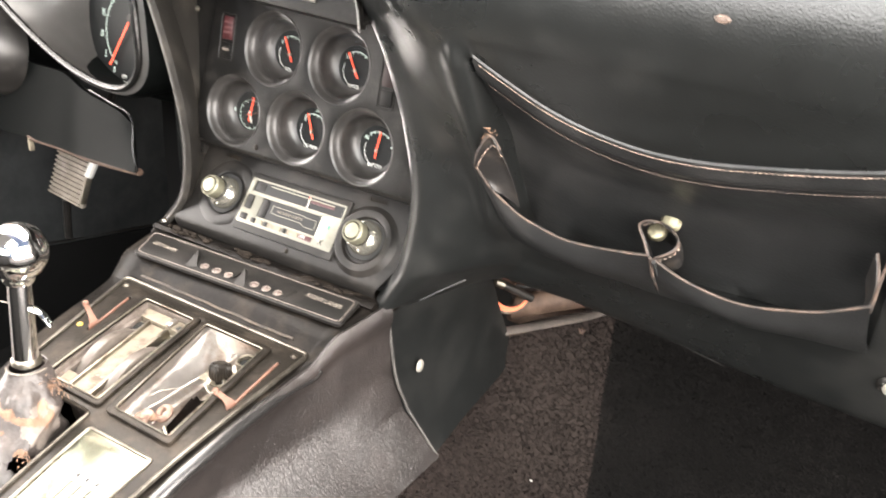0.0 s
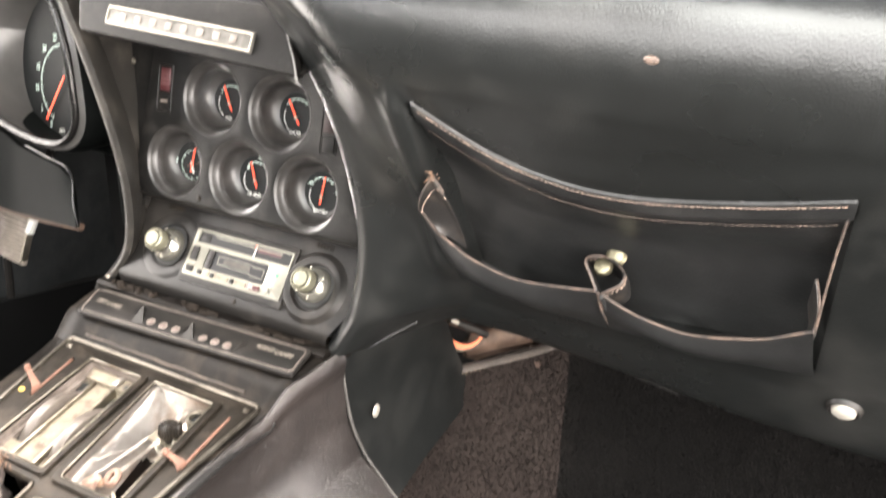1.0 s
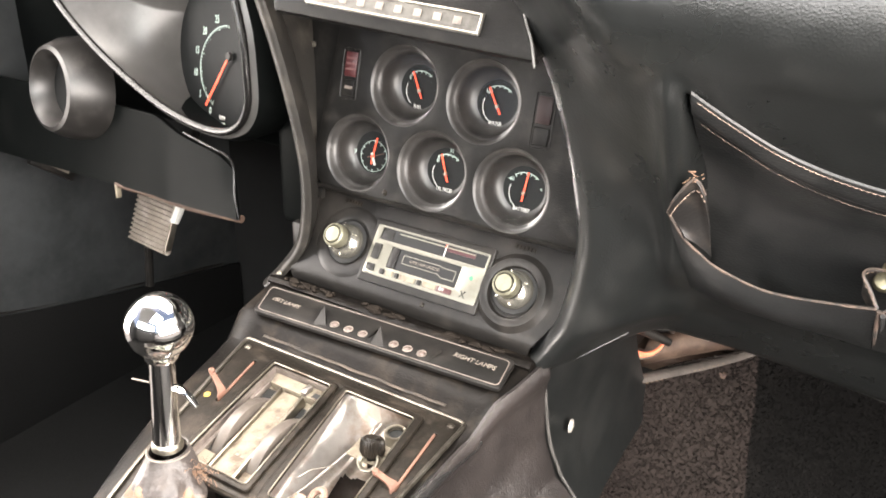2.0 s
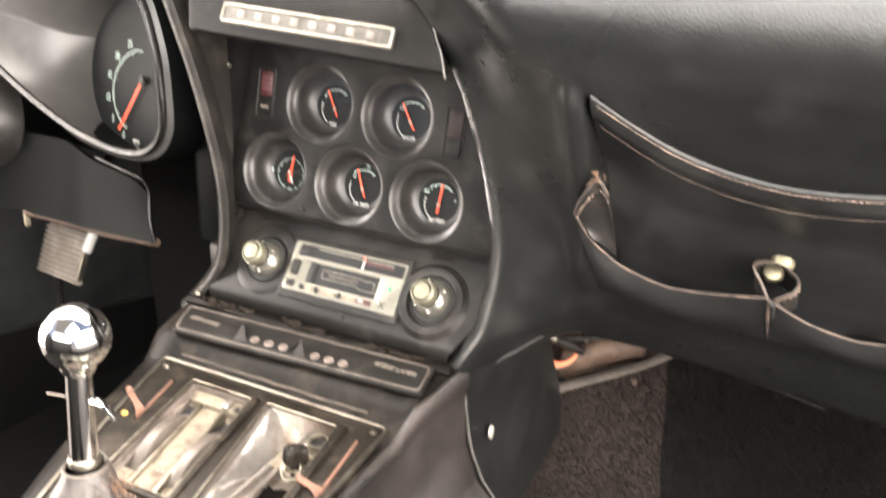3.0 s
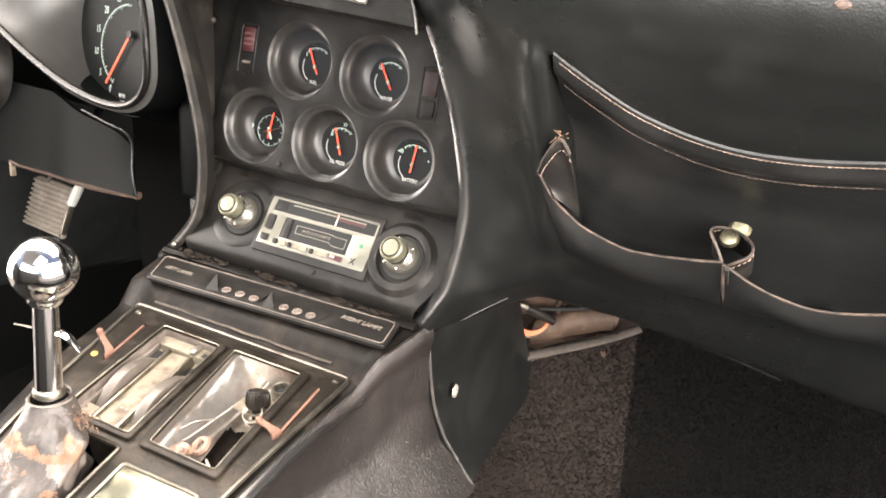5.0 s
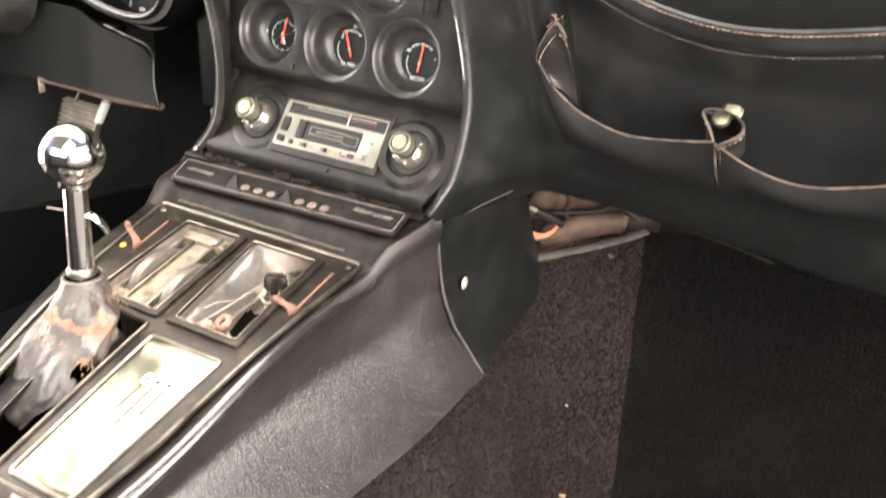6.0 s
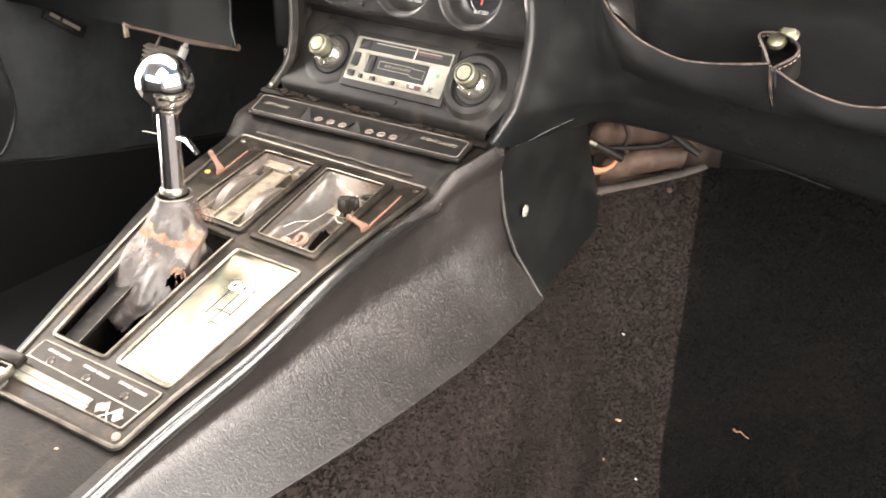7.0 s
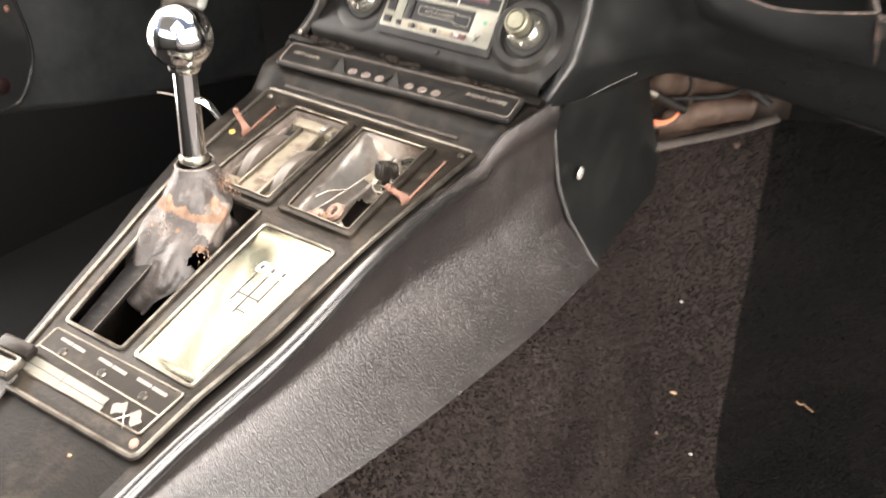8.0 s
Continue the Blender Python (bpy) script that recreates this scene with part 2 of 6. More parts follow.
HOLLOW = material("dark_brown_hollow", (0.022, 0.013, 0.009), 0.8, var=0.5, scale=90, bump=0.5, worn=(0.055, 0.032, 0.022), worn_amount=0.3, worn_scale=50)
GREEN = material("green_print", (0.035, 0.16, 0.095), 0.5, var=0.1)
CRUMB = material("dry_crumb", (0.34, 0.23, 0.14), 0.9, var=0.5, scale=300)
EDGE_ROLL = material("shiny_worn_vinyl", (0.012, 0.0115, 0.0112), 0.25, var=0.3, scale=90, worn=(0.034, 0.032, 0.030), worn_amount=0.26, worn_scale=40, spec=0.8, coat=0.15, rough_var=0.05)
REDPRINT = material("faded_red_print", (0.085, 0.034, 0.034), 0.6, var=0.3)
PIPING = material("pale_worn_piping", (0.062, 0.058, 0.054), 0.45, var=0.4, scale=150, worn=(0.026, 0.0245, 0.023), worn_amount=0.4, worn_scale=40)
ZINC = material("dull_zinc", (0.40, 0.38, 0.335), 0.38, 0.4, var=0.2, scale=150)
KICK = material("grey_black_insulation", (0.024, 0.026, 0.027), 0.7, var=0.4, scale=40, bump=1.0, bump_scale=110, kind="weave", worn=(0.012, 0.0135, 0.014), worn_amount=0.4, worn_scale=7, spec=0.3)
CONCRETE = material("pale_concrete", (0.42, 0.40, 0.37), 0.85, var=0.2, scale=3, bump=0.2, bump_scale=60, worn=(0.30, 0.285, 0.265), worn_amount=0.3, worn_scale=0.6)
SLIDE = material("scuffed_dark_slide", (0.0085, 0.0082, 0.0084), 0.5, var=0.5, scale=260, bump=0.3, bump_scale=300, worn=(0.036, 0.032, 0.028), worn_amount=0.22, worn_scale=110, spec=0.12)
LABELED = material("dark_brown_label", (0.0105, 0.0084, 0.0066), 0.34, var=0.4, scale=120, bump=0.1, bump_scale=400, worn=(0.030, 0.0245, 0.0195), worn_amount=0.3, worn_scale=40, spec=0.12)
LENS = material("faded_lamp_lens", (0.105, 0.078, 0.068), 0.4, var=0.3, scale=300)
YELLOW = material("yellow_wax", (0.36, 0.24, 0.045), 0.5, var=0.3, scale=200)
BEAD = material("rubbed_dash_edge", (0.0072, 0.0070, 0.0066), 0.6, var=0.4, scale=90, worn=(0.016, 0.0145, 0.013), worn_amount=0.30, worn_scale=10, spec=0.12)
TWIG = material("dry_brown_stalk", (0.20, 0.115, 0.060), 0.9, var=0.5, scale=200)
SHELL = material("grey_cabin_lining", (0.10, 0.10, 0.10), 0.8, var=0.2, scale=30, bump=0.2, bump_scale=200)



def pile_material(name, dark, light):
    m = bpy.data.materials.new(name)
    m.use_nodes = True
    n, l = m.node_tree.nodes, m.node_tree.links
    geo, mix = n.new("ShaderNodeNewGeometry"), n.new("ShaderNodeMix")
    mix.data_type = "RGBA"
    mix.inputs[6].default_value, mix.inputs[7].default_value = (*dark, 1), (*light, 1)
    curve = n.new("ShaderNodeMath")
    curve.operation = "POWER"
    curve.inputs[1].default_value = 1.2
    l.new(geo.outputs["Random Per Island"], curve.inputs[0])
    tc, patch, lift, mul = n.new("ShaderNodeTexCoord"), n.new("ShaderNodeTexNoise"), n.new("ShaderNodeMapRange"), n.new("ShaderNodeMath")
    patch.inputs["Scale"].default_value, patch.inputs["Detail"].default_value = 150.0, 3
    lift.inputs["From Min"].default_value, lift.inputs["From Max"].default_value = 0.33, 0.68
    lift.inputs["To Min"].default_value, lift.inputs["To Max"].default_value = 0.0, 1.5
    mul.operation = "MULTIPLY"
    l.new(tc.outputs["Object"], patch.inputs["Vector"])
    l.new(patch.outputs["Fac"], lift.inputs["Value"])
    l.new(curve.outputs[0], mul.inputs[0])
    l.new(lift.outputs[0], mul.inputs[1])
    l.new(mul.outputs[0], mix.inputs[0])
    b = n["Principled BSDF"]
    wide, fade, soil = n.new("ShaderNodeTexNoise"), n.new("ShaderNodeMapRange"), n.new("ShaderNodeMix")
    wide.inputs["Scale"].default_value, wide.inputs["Detail"].default_value = 9.0, 5
    fade.inputs["From Min"].default_value, fade.inputs["From Max"].default_value = 0.40, 0.64
    l.new(tc.outputs["Object"], wide.inputs["Vector"])
    l.new(wide.outputs["Fac"], fade.inputs["Value"])
    soil.data_type = "RGBA"
    soil.inputs[6].default_value = (*[c * 0.85 for c in dark], 1)
    l.new(fade.outputs[0], soil.inputs[0])
    l.new(mix.outputs[2], soil.inputs[7])
    l.new(soil.outputs[2], b.inputs["Base Color"])
    b.inputs["Roughness"].default_value, b.inputs["Specular IOR Level"].default_value = 0.9, 0.1
    return m


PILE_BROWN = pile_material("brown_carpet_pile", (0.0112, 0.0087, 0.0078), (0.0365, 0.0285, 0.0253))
# floor and toe-board piles are much darker than the tunnel's
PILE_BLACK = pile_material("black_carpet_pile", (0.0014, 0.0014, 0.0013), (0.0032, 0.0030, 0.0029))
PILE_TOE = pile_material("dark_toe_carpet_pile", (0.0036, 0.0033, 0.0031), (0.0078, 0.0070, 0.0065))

# ---- builders ----


def frame_of(origin, up):
    """A frame on a sloping face: x to the right, y along up, z out of the face."""
    xa, ya = Vector((1, 0, 0)), Vector(up).normalized()
    za = xa.cross(ya)
    m = Matrix((xa, ya, za)).transposed().to_4x4()
    m.translation = Vector(origin)
    return m


def finish(name, bm, mat, parent=None, label="", smooth=True, angle=35):
    bmesh.ops.recalc_face_normals(bm, faces=bm.faces)
    me = bpy.data.meshes.new(name)
    bm.to_mesh(me)
    bm.free()
    if mat:
        me.materials.append(mat)
    if smooth:
        me.polygons.foreach_set("use_smooth", [True] * len(me.polygons))
        me.set_sharp_from_angle(angle=radians(angle))
    ob = new(name, me)
    if parent:
        ob.parent = parent
        ob.matrix_parent_inverse = Matrix.Translation(-Vector(parent.location)) if parent.type == "EMPTY" else Matrix.Identity(4)
    if label:
        tagged(ob, label)
    return ob


def part(name, bm, mat, parent, label="", m=None, angle=35, curved=False):
    """One mesh under a thing. Coordinates of bm are the parent's unless m is given (then m first); curved: follows the console's top."""
    if m is not None:
        bmesh.ops.transform(bm, matrix=m, verts=bm.verts)
    if curved:
        bend(bm)
    return finish(name, bm, mat, parent, label, angle=angle)


def thing(name, label, category, group="", at=(0, 0, 0), kind=""):
    ob = new(name)
    ob.empty_display_size = 0.02
    ob.location = at
    return tagged(ob, label, category, group, kind)


def box(x0, x1, y0, y1, z0, z1, bev=0.0, seg=2, bm=None):
    own = bmesh.new()
    bmesh.ops.create_cube(own, size=1)
    bmesh.ops.transform(own, matrix=Matrix.Translation(((x0 + x1) / 2, (y0 + y1) / 2, (z0 + z1) / 2)) @ Matrix.Diagonal((x1 - x0, y1 - y0, z1 - z0, 1)), verts=own.verts)
    if bev:
        bmesh.ops.bevel(own, geom=own.edges[:], offset=bev, segments=seg, affect="EDGES", profile=0.5)
    return join(bm, own)


def join(bm, own, m=None):
    if m is not None:
        bmesh.ops.transform(own, matrix=m, verts=own.verts)
    if bm is None:
        return own
    tmp = bpy.data.meshes.new("tmp")
    own.to_mesh(tmp)
    own.free()
    bm.from_mesh(tmp)
    bpy.data.meshes.remove(tmp)
    return bm


def grid(rows, closed_u=False, closed_v=False, bm=None):
    """A sheet through rows of points."""
    bm = bm or bmesh.new()
    vs = [[bm.verts.new(p) for p in r] for r in rows]
    nr, nc = len(vs), len(vs[0])
    for i in range(nr if closed_v else nr - 1):
        for j in range(nc if closed_u else nc - 1):
            a, b, c, d = vs[i][j], vs[i][(j + 1) % nc], vs[(i + 1) % nr][(j + 1) % nc], vs[(i + 1) % nr][j]
            try:
                bm.faces.new((a, b, c, d))
            except ValueError:
                pass
    return bm


def solid(bm, t, up=None):
    """Gives a sheet thickness; with up its upper side stays where it is."""
    bmesh.ops.recalc_face_normals(bm, faces=bm.faces)
    if up is None:
        bmesh.ops.solidify(bm, geom=bm.faces[:], thickness=t)
        return bm
    if sum(f.normal.dot(Vector(up)) for f in bm.faces) < 0:
        bmesh.ops.reverse_faces(bm, faces=bm.faces)
    bm.normal_update()
    move = {v.co.copy().freeze(): v.normal * -abs(t) for v in bm.verts}
    made = bmesh.ops.extrude_face_region(bm, geom=bm.faces[:], use_keep_orig=True)
    for v in made["geom"]:
        if isinstance(v, bmesh.types.BMVert):
            v.co += move[v.co.copy().freeze()]
    return bm


def lathe(profile, n=40, bm=None, m=None, a0=0.0, a1=360.0):
    """profile: (radius, height) round z."""
    rows = []
    full = abs(a1 - a0 - 360) < 1e-6
    k = n if full else n + 1
    for r, h in profile:
        rows.append([(r * math.cos(radians(a0) + radians(a1 - a0) * i / n), r * math.sin(radians(a0) + radians(a1 - a0) * i / n), h) for i in range(k)])
    own = grid(rows, closed_u=full)
    bmesh.ops.remove_doubles(own, verts=own.verts, dist=1e-6)
    return join(bm, own, m)


def curve_points(pts, n=8):
    """Catmull-Rom through pts."""
    pts = [Vector(p) for p in pts]
    out = []
    for i in range(len(pts) - 1):
        p0, p1, p2, p3 = pts[max(i - 1, 0)], pts[i], pts[i + 1], pts[min(i + 2, len(pts) - 1)]
        for k in range(n):
            t = k / n
            out.append(0.5 * ((2 * p1) + (p2 - p0) * t + (2 * p0 - 5 * p1 + 4 * p2 - p3) * t * t + (3 * p1 - p0 - 3 * p2 + p3) * t ** 3))
    out.append(pts[-1])
    return out


def tube(pts, r, n=10, bm=None, taper=None, flat=1.0):
    """A rod along pts; taper: radius factor at the end; flat: squash of the second axis."""
    pts = [Vector(p) for p in pts]
    rows = []
    ref = Vector((0, 0, 1))
    for i, p in enumerate(pts):
        d = (pts[min(i + 1, len(pts) - 1)] - pts[max(i - 1, 0)]).normalized()
        if abs(d.dot(ref)) > 0.95:
            ref = Vector((0, 1, 0))
        a = d.cross(ref).normalized()
        b = a.cross(d).normalized()
        ref = b
        rr = r * (1 + ((taper or 1) - 1) * i / max(1, len(pts) - 1))
        rows.append([p + a * rr * math.cos(2 * math.pi * k / n) + b * rr * flat * math.sin(2 * math.pi * k / n) for k in range(n)])
    own = grid(rows, closed_u=True)
    own.verts.ensure_lookup_table()
    own.faces.new(own.verts[:n])
    own.faces.new(own.verts[-n:])
    return join(bm, own)


def inside(p, loop):
    hit = False
    for (x0, y0), (x1, y1) in zip(loop, loop[1:] + loop[:1]):
        if (y0 > p[1]) != (y1 > p[1]) and p[0] < x0 + (p[1] - y0) * (x1 - x0) / (y1 - y0):
            hit = not hit
    return hit


def plate(outline, z0, z1, holes=(), bev=0.0, bm=None):
    """A flat plate of an outline in x, y with holes, from z0 to z1."""
    own = bmesh.new()
    loops = [list(outline), *[list(h) for h in holes]]
    pts, edges = [], []
    for loop in loops:
        k = len(pts)
        pts += [Vector(p) for p in loop]
        edges += [(k + i, k + (i + 1) % len(loop)) for i in range(len(loop))]
    vs, _, faces, *_ = delaunay_2d_cdt(pts, edges, [], 0, 1e-7)
    made = [own.verts.new((v.x, v.y, z0)) for v in vs]
    for f in faces:
        c = sum((vs[i] for i in f), Vector((0, 0))) / len(f)
        if inside(c, loops[0]) and not any(inside(c, h) for h in loops[1:]):
            own.faces.new([made[i] for i in f])
    bmesh.ops.delete(own, geom=[v for v in own.verts if not v.link_faces], context="VERTS")
    bot = own.faces[:]
    up = bmesh.ops.extrude_face_region(own, geom=bot, use_keep_orig=True)
    bmesh.ops.translate(own, vec=(0, 0, z1 - z0), verts=[v for v in up["geom"] if isinstance(v, bmesh.types.BMVert)])
    bmesh.ops.recalc_face_normals(own, faces=own.faces)
    if bev:
        sharp = [e for e in own.edges if len(e.link_faces) == 2 and e.calc_face_angle(0) > 0.6]
        bmesh.ops.bevel(own, geom=sharp, offset=bev, segments=2, affect="EDGES", profile=0.5)
    return join(bm, own)


def rounded(pts, r, n=4):
    """An outline with its corners rounded."""
    out = []
    k = len(pts)
    for i in range(k):
        p, a, b = Vector(pts[i]), Vector(pts[i - 1]), Vector(pts[(i + 1) % k])
        d1, d2 = (a - p), (b - p)
        rr = min(r, d1.length * 0.45, d2.length * 0.45)
        s, e = p + d1.normalized() * rr, p + d2.normalized() * rr
        for j in range(n + 1):
            t = j / n
            q = s * (1 - t) ** 2 + p * 2 * t * (1 - t) + e * t * t
            out.append((q.x, q.y))
    return out


def rect(x0, x1, y0, y1, r=0.0):
    pts = [(x0, y0), (x1, y0), (x1, y1), (x0, y1)]
    return rounded(pts, r) if r else pts


def ring(outline, width, height, z=0.0, bm=None, half=True):
    """A raised border that follows an outline in x, y."""
    pts = [Vector((x, y)) for x, y in outline]
    k = len(pts)
    prof = [(-width / 2, 0), (-width / 2 * 0.8, height * 0.8), (0, height), (width / 2 * 0.8, height * 0.8), (width / 2, 0)]
    rows = []
    for i in range(k):
        d = (pts[(i + 1) % k] - pts[i - 1]).normalized()
        nn = Vector((d.y, -d.x))
        rows.append([(pts[i].x + nn.x * a, pts[i].y + nn.y * a, z + h) for a, h in prof])
    return join(bm, grid(rows, closed_v=True))


def lettering(name, words, size, mat, parent, m, label="", depth=0.0002, align="CENTER", stretch=1.0):
    cu = bpy.data.curves.new(name, "FONT")
    cu.body, cu.size, cu.extrude, cu.align_x, cu.align_y, cu.resolution_u = words, size, depth, align, "CENTER", 2
    tmp = new("tmp_text", cu)
    me = bpy.data.meshes.new_from_object(tmp.evaluated_get(bpy.context.evaluated_depsgraph_get()))
    bpy.data.objects.remove(tmp)
    bpy.data.curves.remove(cu)
    bm = bmesh.new()
    bm.from_mesh(me)
    bpy.data.meshes.remove(me)
    bmesh.ops.transform(bm, matrix=m @ Matrix.Diagonal((stretch, 1, 1, 1)), verts=bm.verts)
    return finish(name, bm, mat, parent, label, smooth=False)


def smooth(a, b, t):
    t = max(0.0, min(1.0, (t - a) / (b - a)))
    return t * t * (3 - 2 * t)


def along(table, t):
    """Piecewise linear table of (t, value)."""
    if t <= table[0][0]:
        return table[0][1]
    for (a, va), (b, vb) in zip(table, table[1:]):
        if t <= b:
            return va + (vb - va) * (t - a) / (b - a)
    return table[-1][1]


def spline(table, t):
    """Smooth table of (t, value)."""
    if t <= table[0][0]:
        return table[0][1]
    if t >= table[-1][0]:
        return table[-1][1]
    k = max(i for i in range(len(table)) if table[i][0] <= t)
    k = min(k, len(table) - 2)
    (a, va), (b, vb) = table[k], table[k + 1]
    ma = (vb - table[k - 1][1]) / (b - table[k - 1][0]) if k else (vb - va) / (b - a)
    mb = (table[k + 2][1] - va) / (table[k + 2][0] - a) if k + 2 < len(table) else (vb - va) / (b - a)
    s = (t - a) / (b - a)
    return (2 * s ** 3 - 3 * s ** 2 + 1) * va + (s ** 3 - 2 * s ** 2 + s) * ma * (b - a) + (-2 * s ** 3 + 3 * s ** 2) * vb + (s ** 3 - s ** 2) * mb * (b - a)


# the sloping faces of the car's interior
TOP = frame_of((0, 0, 0.36 - 0.14 * 0.85), (0, 1, 0.14))          # console top; local y = world y * 1.0098
KY = math.sqrt(1 + 0.14 ** 2)
RADIO_FACE = frame_of((0, 0.952, 0.409), (0, 0.75, 1))
GAUGE_FACE = frame_of((0, 0.978, 0.5), (0, 0.23, 1))


def top(x, y):
    """A point of the console top, by its world x and y, in TOP's own x and y."""
    return (x, y * KY)


def plate_z(y):
    """Height of the console's curved top: flatter towards the dash, steeper towards the seats."""
    return 0.341 + 0.17 * (y - 0.71) - 0.08 * math.sqrt((y - 0.71) ** 2 + 0.0009) + 0.0024


def bend(bm):
    """Lays what was built on the flat TOP over the curve of the console's top."""
    ys = [v.co.y for v in bm.verts]
    for y0 in np.arange(0.51, 0.87, 0.02):
        if min(ys) < y0 < max(ys):
            bmesh.ops.bisect_plane(bm, geom=bm.verts[:] + bm.edges[:] + bm.faces[:], plane_co=(0, y0, 0), plane_no=(0, 1, 0), dist=1e-6)
    for v in bm.verts:
        v.co.z += plate_z(v.co.y) - (0.36 + 0.14 * (v.co.y - 0.85))
    return bm


def dash_y(z):
    return 0.935 - 0.62 * (z - 0.57)

# ---- the cabin: floor, carpets, lining ----
FLOOR_Z = -0.09


def setting(name, bm, mat, label, category, angle=35):
    return tagged(finish(name, bm, mat, angle=angle), label, category, kind="structure")


def sheet_between(a, b, n=10, wob=0.0, end=None):
    """A carpet between two lines of points, slightly uneven; with end it bends at the second line and runs out to the third."""
    lines = [curve_points(p, 8) for p in ((a, b, end) if end else (a, b))]
    rows = []
    for i in range(n + 1):
        t = i / n
        row = []
        for p, q, *e in zip(*lines):
            if not e:
                v = p.lerp(q, t)
            elif t < 0.6:
                v = p.lerp(q, t / 0.6 * 0.82)
            elif t > 0.8:
                v = q.lerp(e[0], 0.18 + 0.82 * (t - 0.8) / 0.2)
            else:
                s = (t - 0.6) / 0.2
                v = p.lerp(q, 0.82) * (1 - s) ** 2 + q * 2 * s * (1 - s) + q.lerp(e[0], 0.18) * s * s
            d = noise.noise(v * 14) * wob
            row.append(v + Vector((d, -d, d)))
        rows.append(row)
    return rows


def pile(name, rows, count, mat, parent, label, height=0.004, seed=1, keep=None):
    """Short tufts standing on a sheet."""
    rng = np.random.default_rng(seed)
    g = np.array([[tuple(p) for p in r] for r in rows])
    i, j = rng.integers(0, g.shape[0] - 1, count * 3), rng.integers(0, g.shape[1] - 1, count * 3)
    c = g[i, j], g[i, j + 1], g[i + 1, j], g[i + 1, j + 1]
    area = np.linalg.norm(np.cross(c[1] - c[0], c[2] - c[0]), axis=1)
    pick = rng.random(len(i)) < area / area.max()
    if keep:
        pick &= c[0][:, 1] > keep
    idx = np.nonzero(pick)[0][:count]
    u, v = rng.random(len(idx))[:, None], rng.random(len(idx))[:, None]
    p = (c[0][idx] * (1 - u) + c[1][idx] * u) * (1 - v) + (c[2][idx] * (1 - u) + c[3][idx] * u) * v
    nrm = np.cross(c[1][idx] - c[0][idx], c[2][idx] - c[0][idx])
    nrm /= np.linalg.norm(nrm, axis=1)[:, None] + 1e-12
    nrm *= np.sign(nrm @ np.array((0.6, -0.6, 0.55)))[:, None]
    lean = rng.normal(0, 0.55, p.shape)
    tip = p + (nrm + lean) * height * rng.uniform(0.5, 1.2, (len(idx), 1))
    side = np.cross(nrm, rng.normal(0, 1, p.shape))
    side /= np.linalg.norm(side, axis=1)[:, None] + 1e-12
    other = np.cross(nrm, side)
    w = height * 0.80
    verts = np.stack([p + side * w, p - side * w * 0.6 + other * w * 0.8, p - side * w * 0.6 - other * w * 0.8, tip], 1).reshape(-1, 3)
    base = np.arange(len(idx))[:, None] * 4
    faces = np.concatenate([base + np.array(f) for f in ((0, 1, 3), (1, 2, 3), (2, 0, 3))])
    me = bpy.data.meshes.new(name)
    me.from_pydata(verts.tolist(), [], faces.tolist())
    me.materials.append(mat)
    ob = new(name, me)
    ob.parent = parent
    return tagged(ob, label, kind="stuff")


